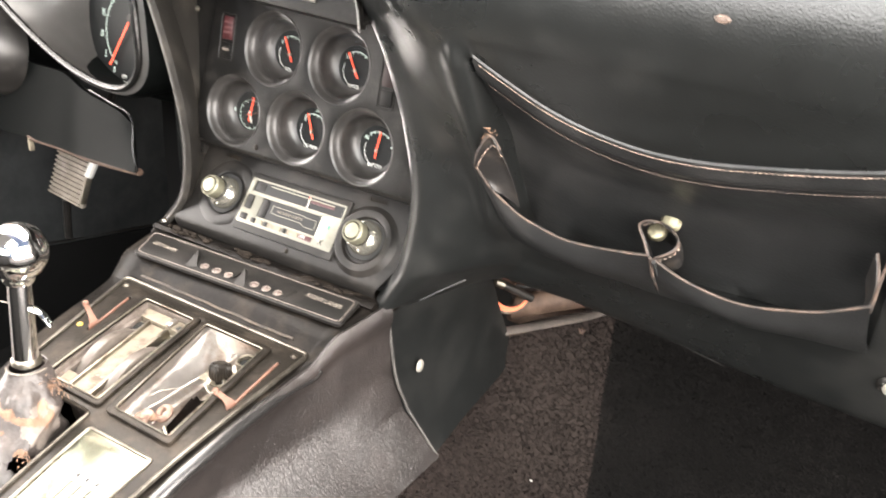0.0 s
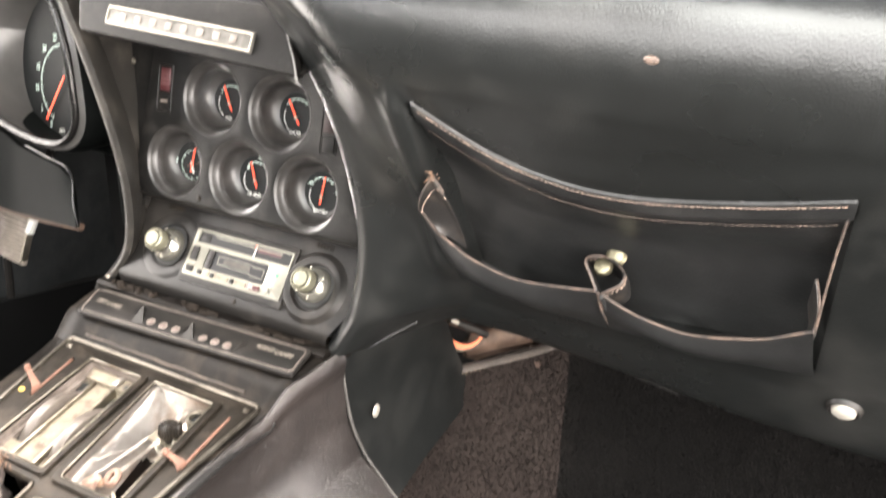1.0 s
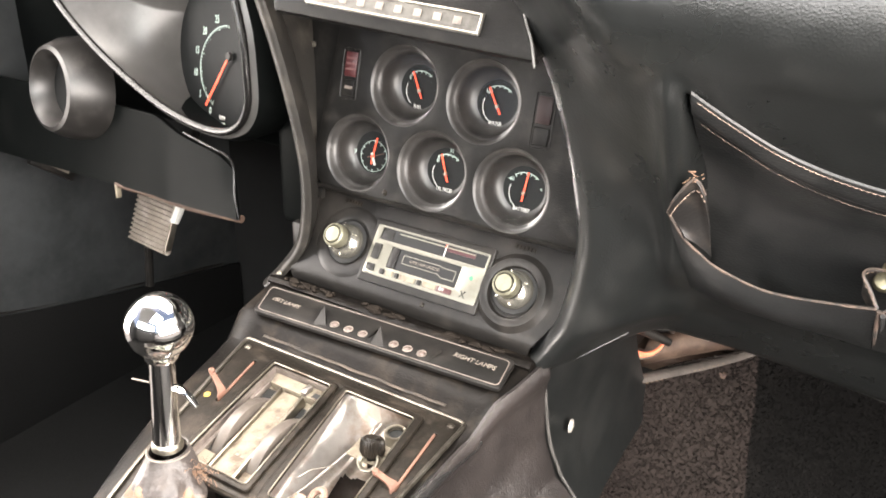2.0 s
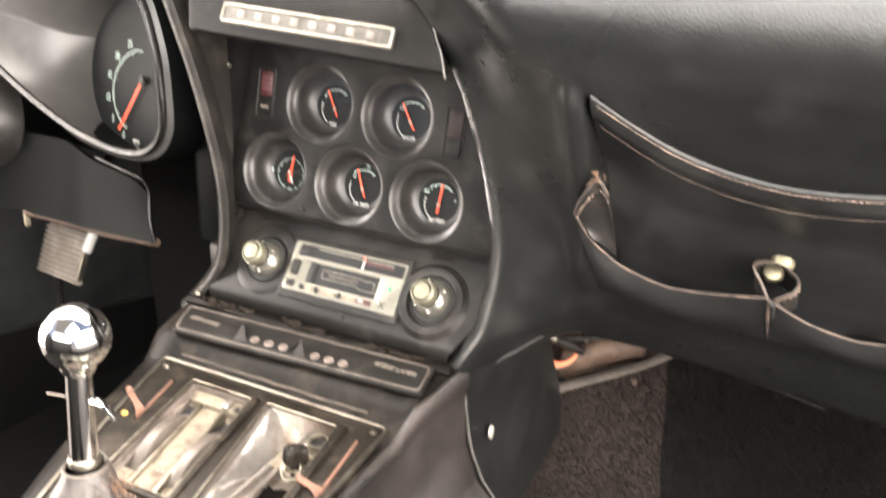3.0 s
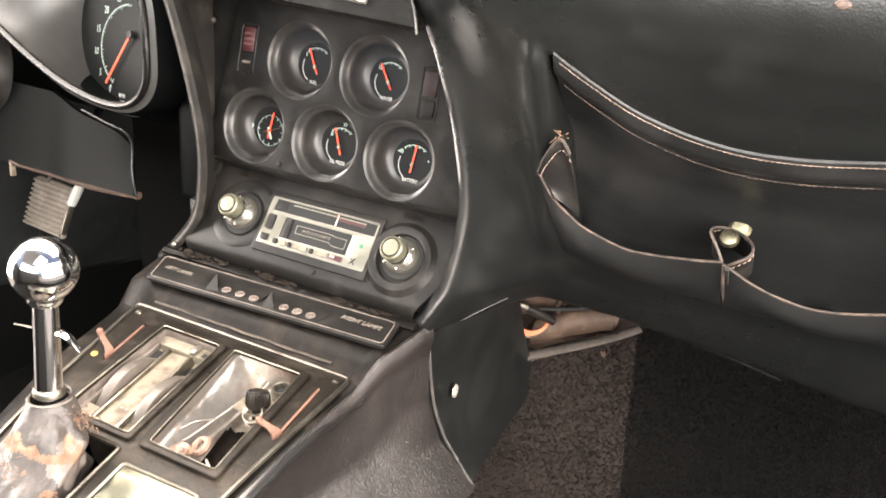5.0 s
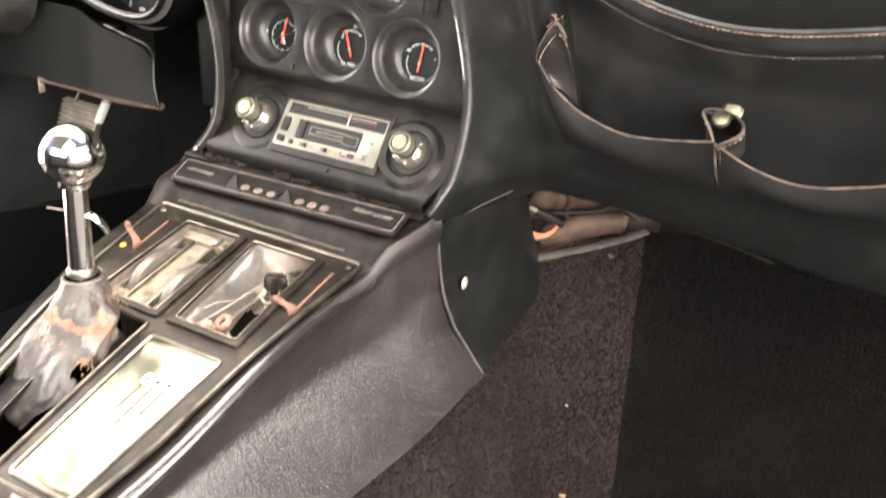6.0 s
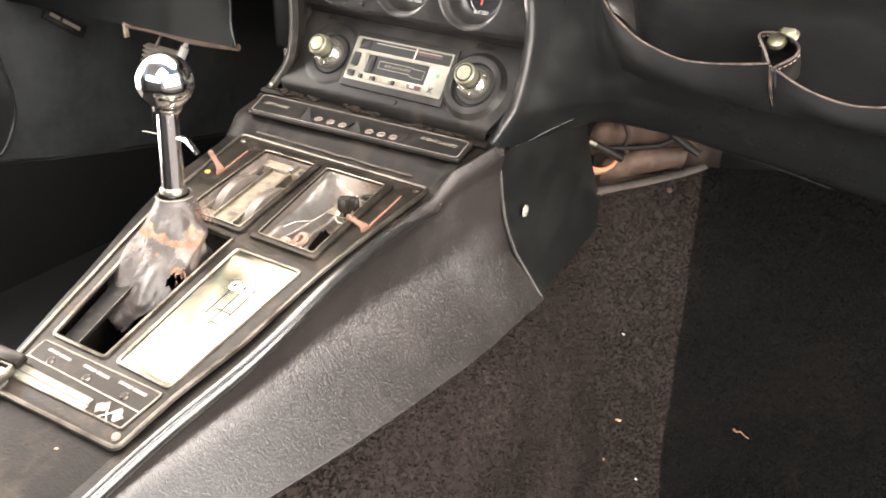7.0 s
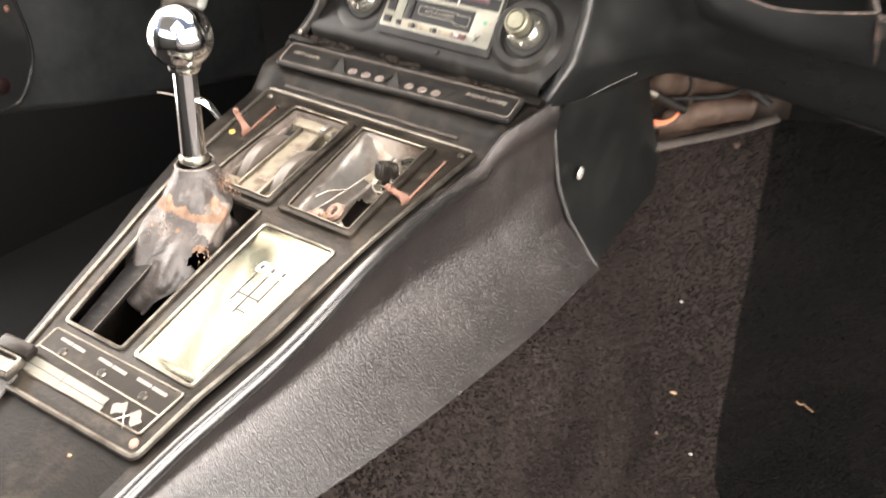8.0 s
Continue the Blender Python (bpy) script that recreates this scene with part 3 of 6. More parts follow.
def build_cabin():
    fl = [[(x, y, FLOOR_Z + 0.003 * noise.noise(Vector((x * 9, y * 9, 0)))) for x in np.linspace(0.0, 0.86, 40)] for y in np.linspace(-0.6, 1.36, 70)]
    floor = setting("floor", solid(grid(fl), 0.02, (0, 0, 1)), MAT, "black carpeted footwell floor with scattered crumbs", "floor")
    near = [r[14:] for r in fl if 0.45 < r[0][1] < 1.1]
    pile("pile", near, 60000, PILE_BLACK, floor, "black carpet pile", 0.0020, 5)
    side = sheet_between([(0.130, -0.5, 0.22), (0.135, 0.50, 0.235), (0.150, 0.75, 0.22), (0.160, 0.98, 0.222), (0.157, 1.165, 0.256), (0.262, 1.262, 0.285)],
                         [(0.31, -0.5, -0.086), (0.30, 0.50, -0.086), (0.275, 0.75, -0.086), (0.265, 0.93, -0.086), (0.272, 1.035, -0.086), (0.327, 1.065, -0.086)], 50, 0.004,
                         [(0.42, -0.5, -0.085), (0.42, 0.50, -0.085), (0.40, 0.72, -0.085), (0.38, 0.85, -0.085), (0.37, 0.95, -0.085), (0.40, 0.97, -0.085)])
    carpet = setting("tunnel_carpet", solid(grid(side), 0.006, (0.6, -0.6, 0.5)), CARPET, "worn brown-black carpet over the transmission tunnel", "carpet", 60)
    pile("pile", side, 190000, PILE_BROWN, carpet, "worn brown carpet pile", 0.0024, 3, keep=0.40)
    edge = tube(curve_points([(0.156, 1.165, 0.258), (0.20, 1.205, 0.266), (0.235, 1.236, 0.275), (0.264, 1.262, 0.286)], 10), 0.0085, 8, flat=0.35)
    bound = part("binding", edge, BINDING, carpet, "grey stitched carpet binding")
    sewn = bmesh.new()
    for k in range(26):
        p, q = (Vector((0.158, 1.162, 0.2515)).lerp(Vector((0.264, 1.258, 0.2800)), (k + e) / 26) for e in (0.0, 0.55))
        tube([p + Vector((0, -0.0045, 0.0025)), q + Vector((0, -0.0045, 0.0025))], 0.0007, 5, bm=sewn)
    part("stitching", sewn, DUST, bound, "pale stitches")
    toe = sheet_between([(0.262, 1.262, 0.285), (0.45, 1.29, 0.30), (0.86, 1.30, 0.31)], [(0.327, 1.065, -0.086), (0.42, 1.20, -0.086), (0.86, 1.25, -0.086)], 40, 0.004,
                        [(0.40, 0.97, -0.085), (0.50, 0.95, -0.085), (0.86, 0.95, -0.085)])
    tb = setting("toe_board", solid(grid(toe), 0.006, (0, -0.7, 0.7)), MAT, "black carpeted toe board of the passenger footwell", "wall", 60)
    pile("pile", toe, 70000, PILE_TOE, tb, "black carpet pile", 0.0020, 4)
    # driver's side
    setting("driver_floor", solid(grid([[(x, y, FLOOR_Z) for x in np.linspace(-0.86, 0.0, 14)] for y in np.linspace(-0.6, 1.5, 20)]), 0.02), DEEP, "black carpeted driver's footwell floor", "floor")
    setting("firewall", box(-0.86, 0.86, 1.46, 1.50, -0.11, 0.80), FLAT, "black firewall behind the dashboard", "wall")
    kick = [[(-0.78 + 0.004 * noise.noise(Vector((y * 8, z * 8, 1))), y, z) for y in np.linspace(0.70, 1.46, 30)] for z in np.linspace(-0.1, 0.62, 24)]
    kw = setting("kick_panel", solid(grid(kick), 0.01), KICK, "black padded kick panel in the driver's footwell", "wall")
    part("carpet_edge", tube(curve_points([(-0.774, 0.80, 0.172), (-0.773, 0.936, 0.147), (-0.773, 1.04, 0.121), (-0.774, 1.22, 0.083), (-0.773, 1.42, 0.045)], 6), 0.004, 6), PLASTIC, kw)
    low = [(0.70, 0.190), (0.80, 0.172), (0.936, 0.147), (1.04, 0.121), (1.22, 0.083), (1.46, 0.037)]
    rows = [[(-0.7655 + 0.002 * noise.noise(Vector((y * 9, k, 2))), y, -0.09 + (spline(low, y) + 0.088) * k / 8) for y in np.linspace(0.70, 1.455, 26)] for k in range(9)]
    part("lower_carpet", solid(grid(rows), 0.003), DEEP, kw, "black carpet on the lower kick panel")
    setting("ground", box(-60, 60, -60, 60, -0.50, -0.42), CONCRETE, "pale concrete ground outside the car", "ground")
    # lining that closes the car round the view
    setting("wall_left", box(-0.88, -0.84, 0.72, 1.46, -0.11, 0.70), SHELL, "plain dark side lining ahead of the open driver's door", "wall")
    setting("wall_right", box(0.86, 0.90, 1.17, 1.46, -0.11, 0.72), SHELL, "plain dark side lining ahead of the open passenger door", "wall")
    setting("wall_sill", box(0.86, 0.90, -0.6, 1.17, -0.11, 0.14), SHELL, "plain dark door sill on the passenger side", "wall")
    # rear wall is unseen, matt black to keep gauge reflections dark
    setting("wall_rear", box(-0.9, 0.9, -0.64, -0.6, -0.11, 0.78), FLAT, "plain dark unseen rear bulkhead lining", "wall")
    # unseen blocker, its height chosen so only the upper gauge glasses catch light
    setting("wall_blocker", box(-0.90, -0.86, -0.6, 0.10, -0.11, 0.85), FLAT, "plain dark unseen wall that blocks reflections in the lower gauges", "wall")
    # unseen; cut short on the right for the fill lamp above
    setting("ceiling", box(-0.62, 0.12, -0.45, 0.55, 1.16, 1.19), SHELL, "plain grey roof lining", "ceiling")


build_cabin()


# ---- centre console ----
def right_edge(y):
    """x and z of the console's rounded right upper edge at y."""
    return (spline([(0.2, 0.078), (0.36, 0.090), (0.4677, 0.0955), (0.5313, 0.0995), (0.6196, 0.1105), (0.7153, 0.1105), (0.80, 0.1110), (0.86, 0.1145), (0.90, 0.125), (0.95, 0.133)], y),
            plate_z(y) if y < 0.86 else along([(0.86, plate_z(0.86)), (0.886, 0.3785), (0.95, 0.3875)], y))


def left_edge(y):
    return along([(0.2, -0.062), (0.50, -0.062), (0.64, -0.100), (0.77, -0.142), (0.89, -0.166), (0.95, -0.172)], y)


def console_top(y):
    return right_edge(y)[1]


def build_console():
    c = thing("center_console", "black vinyl covered centre console with a chrome-edged trim plate", "console", at=(0, 0.6, -0.09))
    # skirt: right side, flaring down to the carpet
    rows = []
    for k in range(28):
        v = k / 27
        row = []
        for s in np.linspace(0, 1, 80):
            y_end = along([(0, 0.950), (0.43, 0.952), (0.70, 0.962), (1, 0.979)], v)
            y = 0.20 + (y_end - 0.20) * s
            xt, zt = right_edge(min(y, 0.95))
            soft = smooth(0.0, 0.5, v)
            xt += (spline([(0.2, 0.078), (0.46, 0.0955), (0.60, 0.106), (0.72, 0.1105), (0.95, 0.132)], y) - xt) * soft
            zt += (spline([(0.2, 0.216), (0.50, 0.2907), (0.60, 0.316), (0.70, 0.338), (0.80, 0.357), (0.95, 0.388)], y) - zt) * soft
            xb = spline([(0.2, 0.085), (0.40, 0.124), (0.45, 0.139), (0.55, 0.155), (0.65, 0.169), (0.75, 0.179), (0.85, 0.184), (0.979, 0.186)], y)
            zb = min(spline([(0.2, 0.222), (0.40, 0.240), (0.55, 0.234), (0.65, 0.226), (0.75, 0.218), (0.85, 0.211), (0.979, 0.204)], y), zt - 0.04)
            v0 = 0.37 + 0.08 * smooth(0.6, 0.85, y)
            bent = -0.20 * v * (1 - smooth(0.25, 0.80, v)) + max(0.0, (v - v0) / (1 - v0)) ** 1.75
            f = bent + (along([(0, 0.0), (0.43, 0.07), (0.70, 0.27), (1, 0.95)], v) - bent) * smooth(0.86, 0.95, y)
            roll = 0.004 * math.exp(-((v - 0.06) / 0.05) ** 2)
            dent = 0.0012 * noise.noise(Vector((y * 10, v * 1.8, 4)))
            row.append((xt + (xb - xt) * f + roll + dent, y, zt + (zb - zt) * v))
        rows.append(row)
    part("skirt", solid(grid(rows), -0.004), SKIRT, c, "dusty grained vinyl side of the console")
    # piping along the skirt's front edge
    part("skirt_edge", tube(curve_points([(0.133, 0.950, 0.392), (0.144, 0.952, 0.312), (0.1525, 0.961, 0.272), (0.1555, 0.9635, 0.262), (0.1605, 0.966, 0.2525), (0.184, 0.979, 0.207)], 8), 0.0016, 8), PIPING, c)
    # top: rolled borders, with the plate's well between them
    y_plate0, y_plate1 = 0.511, 0.862
    cols = []
    for y in [*np.linspace(0.20, y_plate0, 10), y_plate0 + 0.0005, *np.linspace(y_plate0 + 0.02, y_plate1 - 0.02, 24), y_plate1, y_plate1 + 0.0005, 0.878, 0.886, 0.90, 0.92, 0.95, 0.965]:
        xr, z = right_edge(y)
        xl = left_edge(y)
        deep = 0.11 if y_plate0 < y < y_plate1 + 0.0003 else 0.0
        pl = along([(0.494, -0.046), (0.866, -0.133)], y)
        dust = 0.0007 * noise.noise(Vector((y * 30, 2, 1)))
        row = [(xl - 0.035, y, z - 0.36), (xl - 0.012, y, z - 0.12), (xl - 0.004, y, z - 0.02), (xl, y, z - 0.006), (xl + 0.006, y, z + dust), (pl - 0.003, y, z + dust), (pl, y, z - 0.001 - deep)]
        row += [(pl + (xr - 0.0102 - pl) * t, y, z - 0.001 - deep + dust) for t in (0.2, 0.4, 0.6, 0.8, 1.0)]
        row += [(xr - 0.010 if y < 0.88 else xr - 0.012, y, z - 0.0005), (xr - 0.004 if y > 0.88 else xr - 0.0005, y, z + 0.001), (xr + 0.004, y, z - 0.0035), (xr + 0.0055, y, z - 0.011)]
        cols.append(row)
    part("cover", grid(cols), COVER, c, "dusty black console cover with rolled edges", angle=50)
    # worn bright roll on the upper right edge
    part("edge_roll", tube([(right_edge(y)[0] + 0.0035 - 0.002 * smooth(0.70, 0.84, y), y, right_edge(y)[1] - 0.0034 - 0.0020 * smooth(0.70, 0.84, y) - 0.006 * smooth(0.80, 0.866, y)) for y in np.linspace(0.2, 0.866, 110)], 0.0060, 16), EDGE_ROLL, c, "shiny worn vinyl roll along the edge")
    # trim plate
    outline = [top(-0.0475, 0.501), top(0.0885, 0.508), top(0.0915, 0.56), top(0.1010, 0.62), top(0.1040, 0.70), top(0.1065, 0.8665), top(-0.1365, 0.8665)]
    cut = [top(-0.0475, 0.559), top(0.0120, 0.561), top(0.0035, 0.711), top(-0.082, 0.711)]
    lb = [top(-0.0705, 0.7215), top(0.0010, 0.7215), top(-0.0170, 0.8495), top(-0.0865, 0.8495)]
    rb = [top(0.0170, 0.7215), top(0.0860, 0.7215), top(0.0710, 0.8515), top(-0.0060, 0.8515)]
    slots = [[top(-0.0960, 0.785), top(-0.0925, 0.785), top(-0.1035, 0.844), top(-0.1070, 0.844)], [top(0.0960, 0.776), top(0.0990, 0.776), top(0.0925, 0.845), top(0.0895, 0.845)]]
    tp = part("trim_plate", plate(rounded(outline, 0.006), 0.0, 0.003, [rounded(cut, 0.004), rounded(lb, 0.003), rounded(rb, 0.003), *slots], 0.0006), DUSTY, c, "dusty black trim plate with openings", curved=True, m=TOP)
    part("border", ring(rounded(outline, 0.006), 0.0040, 0.0032, 0.0022), PEWTER, tp, "tarnished bright border", curved=True, m=TOP)
    part("opening_border", ring(rounded(cut, 0.004), 0.0034, 0.0028, 0.0025), PEWTER, tp, curved=True, m=TOP)
    for x, y in ((0.0795, 0.5155), (-0.126, 0.856), (0.097, 0.858)):
        sc = lathe([(0.0001, 0.0022), (0.0028, 0.0016), (0.0034, 0.0)], 14, m=Matrix.Translation((*top(x, y), 0.003)))
        part("screw", sc, CLAY if y < 0.6 else PEWTER, tp, "rust-stained screw", curved=True, m=TOP)
    # rubbed tan crease where the cover rises to the lamp strip
    crease = [(x, 0.8715 + 0.0012 * noise.noise(Vector((x * 40, 0, 0))), plate_z(0.8715) + 0.0085 + 0.0006 * noise.noise(Vector((x * 60, 3, 0)))) for x in np.linspace(-0.120, 0.083, 60)]
    part("crease", tube(crease, 0.0018, 6, flat=0.5), CREASE, c, "rubbed tan crease")
    part("rivet", lathe([(0.0001, 0.0018), (0.0026, 0.0013), (0.0032, 0.0)], 12, m=Matrix.Translation((*top(-0.1077, 0.7866), 0.003))), YELLOW, tp, "small yellow stain", curved=True, m=TOP)
    # gear plate
    gp = [top(0.0250, 0.5625), top(0.0815, 0.5625), top(0.0890, 0.7015), top(0.0185, 0.7005)]
    g = part("gear_plate", plate(rounded(gp, 0.004), 0.003, 0.0042, (), 0.0004), ALU, c, "pale brushed aluminium gear pattern plate", curved=True, m=TOP)
    part("gear_plate_border", ring(rounded(gp, 0.004), 0.0032, 0.0026, 0.003), STEEL, g, curved=True, m=TOP)
    for x, y, y_end in ((0.0500, 0.6640, 0.630), (0.0603, 0.6645, 0.622), (0.0706, 0.6650, 0.636)):
        tab = part("gear_tab", plate(rounded([(x - 0.0042, y * KY - 0.0050), (x + 0.0042, y * KY - 0.0050), (x + 0.0042, y * KY + 0.0052), (x - 0.0042, y * KY + 0.0052)], 0.0036), 0.0042, 0.0045), WHITE, g, "white rounded gear number field", curved=True, m=TOP)
        part("gear_digit", box(x - 0.0014, x + 0.0014, y * KY - 0.0020, y * KY + 0.0020, 0.0045, 0.0048), PLASTIC, tab, curved=True, m=TOP)
        part("gear_line", box(x - 0.0004, x + 0.0004, y_end * KY, (y - 0.0055) * KY, 0.0042, 0.0046), PLASTIC, g, curved=True, m=TOP)
    for x0, x1, y in ((0.0500, 0.0603, 0.638), (0.0603, 0.0706, 0.638), (0.0600, 0.0690, 0.6255)):
        part("gear_line", box(x0, x1, y * KY - 0.0004, y * KY + 0.0004, 0.0042, 0.0046), PLASTIC, g, curved=True, m=TOP)
    for x, y in ((0.0590, 0.6020), (0.0635, 0.6035), (0.0680, 0.6015), (0.0615, 0.5975), (0.0660, 0.5970)):
        part("gear_mark", box(x - 0.0020, x + 0.0014, y * KY - 0.0005, y * KY + 0.0005, 0.0042, 0.0046), WHEEL, g, curved=True, m=TOP)
    # dark sliding strip at the left of the lever's opening
    ss = part("slide_strip", plate([top(-0.0470, 0.559), top(-0.0300, 0.561), top(-0.0560, 0.7095), top(-0.0810, 0.7095)], -0.010, -0.006, (), 0.0006), SLIDE, c, "dark scuffed sliding strip", curved=True, m=TOP)
    part("strip_edge", tube([(*top(-0.0300, 0.561), -0.0055), (*top(-0.0560, 0.7095), -0.0055)], 0.0004, 6), PEWTER, ss, "thin bright edge", curved=True, m=TOP)
    # label plate with jacks and crossed flags
    lp = [top(-0.046, 0.5150), top(0.0780, 0.5212), top(0.0815, 0.5565), top(-0.0475, 0.5516)]
    lab = part("label_plate", plate(rounded(lp, 0.002), 0.003, 0.0042, (), 0.0003), LABELED, c, "dusty dark label plate with three jacks", curved=True, m=TOP)
    part("label_border", ring(rounded(lp, 0.002), 0.0016, 0.0014, 0.0036), STEEL, lab, curved=True, m=TOP)
    for x0, x1 in ((-0.036, -0.009), (0.004, 0.034), (0.043, 0.073)):
        for k in range(2):
            w = (x1 - x0) * 0.46
            part("label_bar", box(x0 + k * w * 1.1, x0 + k * w * 1.1 + w, (0.5470 + 0.04 * x0) * KY, (0.5494 + 0.04 * x0) * KY, 0.0042, 0.0045), WHEEL, lab, curved=True, m=TOP)
    for x in (-0.0245, 0.0166, 0.0576):
        j = lathe([(0.0001, 0.0002), (0.0016, 0.0002), (0.0016, 0.0012), (0.0028, 0.0014), (0.0036, 0.0)], 16, m=Matrix.Translation((*top(x, 0.5400 + 0.035 * x), 0.0042)))
        jack = part("jack", j, PEWTER, lab, "dull metal jack", curved=True, m=TOP)
        # raised matt black disc in place of a shaded hole
        part("jack_hole_shade", lathe([(0.0001, 0.0016), (0.0023, 0.0016), (0.0024, 0.0004)], 16, m=Matrix.Translation((*top(x, 0.5400 + 0.035 * x), 0.0042))), FLAT, jack, "black disc for the shade in the jack's hole", curved=True, m=TOP)
    for x0, x1, y0, y1 in ((-0.0440, -0.0045, 0.5230, 0.5285), (-0.0040, 0.0385, 0.5230, 0.5285), (-0.0440, -0.0045, 0.5175, 0.5225), (-0.0040, 0.0400, 0.5175, 0.5225)):
        skew = [top(x, y + 0.028 * x) for x, y in ((x0, y0), (x1, y0), (x1, y1), (x0, y1))]
        part("plate_panel", plate(skew, 0.0042, 0.0047), PANEL, lab, curved=True, m=TOP)
    part("plate_line", plate([top(-0.0465, 0.5345), top(0.0790, 0.5365), top(0.0790, 0.5372), top(-0.0465, 0.5352)], 0.0042, 0.0048), STEEL, lab, "thin bright line", curved=True, m=TOP)
    for sgn, x in ((1, 0.0505), (-1, 0.0665)):
        flag = plate([(-0.0052, -0.0038), (-0.0015, -0.0030), (0.0020, -0.0042), (0.0054, -0.0034), (0.0050, 0.0040), (0.0012, 0.0032), (-0.0018, 0.0044), (-0.0052, 0.0036)], 0, 0.0004)
        part("flag", flag, PANEL, lab, curved=True, m=TOP @ Matrix.Translation((x, 0.5280 * KY, 0.0043)) @ Matrix.Rotation(radians(38 * sgn), 4, "Z"))
        part("flag_pole", box(-0.0003, 0.0003, -0.008, 0.004, 0, 0.0004), WHITE, lab, curved=True, m=TOP @ Matrix.Translation((0.0585, 0.5250 * KY, 0.0043)) @ Matrix.Rotation(radians(45 * sgn), 4, "Z"))
    return lb, rb


LEFT_BEZEL, RIGHT_BEZEL = build_console()


def shrink(quad, d):
    cx, cy = sum(p[0] for p in quad) / 4, sum(p[1] for p in quad) / 4
    return [(x + d * (1 if x < cx else -1), y + d * (1 if y < cy else -1)) for x, y in quad]


def build_climate_control():
    t = thing("climate_control", "open heater control with two grey thumbwheels in yellowed cream plastic", "heater control", at=(-0.04, 0.785, 0.34))

    def inner(x, y):
        """From the control's own straight box to the tapering opening."""
        v = (y - 0.722) / 0.125
        u = (x - (-0.076 - 0.0105 * v)) / 0.0815
        return top(-0.0705 - 0.0160 * v + u * (0.0715 - 0.0020 * v), 0.7215 + 0.128 * v)
    b = part("bezel", plate(rounded(shrink(LEFT_BEZEL, -0.0035), 0.005), 0.003, 0.0062, [rounded(shrink(LEFT_BEZEL, 0.0025), 0.003)], 0.0012), DUSTY, t, "black bezel with a worn bright edge", curved=True, m=TOP)
    part("bright_edge", ring(rounded(shrink(LEFT_BEZEL, 0.002), 0.003), 0.0014, 0.0012, 0.0060), STEEL, b, curved=True, m=TOP)
    part("base", plate(shrink(LEFT_BEZEL, -0.001), -0.012, -0.0085), CREAM, t, "dirty cream plastic base", curved=True, m=TOP)
    part("well_wall", plate(shrink(LEFT_BEZEL, -0.001), -0.012, 0.0025, [shrink(LEFT_BEZEL, 0.0032)]), WHEEL, t, curved=True, m=TOP)
    part("side_strip", plate([inner(-0.0745, 0.726), inner(-0.0685, 0.726), inner(-0.0785, 0.843), inner(-0.0845, 0.843)], -0.009, -0.003, (), 0.0008), WHEEL, t, curved=True, m=TOP)
    part("side_strip", plate([inner(0.0000, 0.726), inner(0.0030, 0.726), inner(-0.0070, 0.843), inner(-0.0100, 0.843)], -0.009, -0.003, (), 0.0008), WHEEL, t, curved=True, m=TOP)
    part("centre_bar", plate([inner(-0.046, 0.727), inner(-0.020, 0.727), inner(-0.031, 0.826), inner(-0.055, 0.826)], -0.013, -0.002, (), 0.0012), CREAM, t, "pale centre bar with worn lettering", curved=True, m=TOP)
    for x0, y0 in ((-0.0475, 0.728), (-0.0185, 0.728)):
        part("bright_rail", plate([inner(x0, y0), inner(x0 + 0.003, y0), inner(x0 - 0.0075, y0 + 0.098), inner(x0 - 0.0105, y0 + 0.098)], -0.012, 0.0012, (), 0.0005), STEEL, t, curved=True, m=TOP)
    for x, y in ((-0.0335, 0.748), (-0.037, 0.772), (-0.040, 0.797)):
        part("label_bar", box(x - 0.004, x - 0.001, y * KY, y * KY + 0.002, -0.002, -0.0016), TAN, t, curved=True, m=TOP)
        part("label_bar", box(x + 0.001, x + 0.004, y * KY, y * KY + 0.002, -0.002, -0.0016), TAN, t, curved=True, m=TOP)
    # thumbwheels: discs on edge that show an arc above the slots
    for x, y in ((-0.0625, 0.780), (-0.0130, 0.774)):
        # thin black plate gives the wheel its shaded margin in the slot
        part("wheel_slot_shade", plate([inner(x - 0.0105 + 0.003, y - 0.046), inner(x + 0.0110 + 0.003, y - 0.046), inner(x + 0.0110 - 0.005, y + 0.047), inner(x - 0.0105 - 0.005, y + 0.047)], -0.0085, -0.0078), FLAT, t, curved=True, m=TOP)
        w = lathe([(0.030, -0.0062), (0.0490, -0.0058), (0.0515, -0.0045), (0.0525, 0.0), (0.0515, 0.0045), (0.0490, 0.0058), (0.030, 0.0062)], 84)
        bmesh.ops.transform(w, matrix=TOP @ Matrix.Translation((*inner(x, y), -0.0435)) @ Matrix.Rotation(radians(6), 4, "Z") @ Matrix.Rotation(radians(90), 4, "Y"), verts=w.verts)
        part("thumbwheel", w, THUMB, t, "worn grey thumbwheel", curved=True)
    part("top_block", plate([inner(-0.075, 0.829), inner(-0.014, 0.829), inner(-0.016, 0.842), inner(-0.079, 0.842)], -0.012, -0.001, (), 0.001), CREAM, t, curved=True, m=TOP)
    part("clip", box(-0.040, -0.034, 0.830 * KY, 0.842 * KY, -0.001, 0.004, 0.0015), BRIGHT, t, curved=True, m=TOP)
    part("slot", box(-0.030, -0.020, 0.833 * KY, 0.838 * KY, -0.001, -0.0004), FLAT, t, curved=True, m=TOP)
    part("end_block", plate([inner(-0.068, 0.7235), inner(-0.052, 0.7235), inner(-0.055, 0.742), inner(-0.070, 0.742)], -0.012, -0.003, (), 0.001), CREAM, t, curved=True, m=TOP)
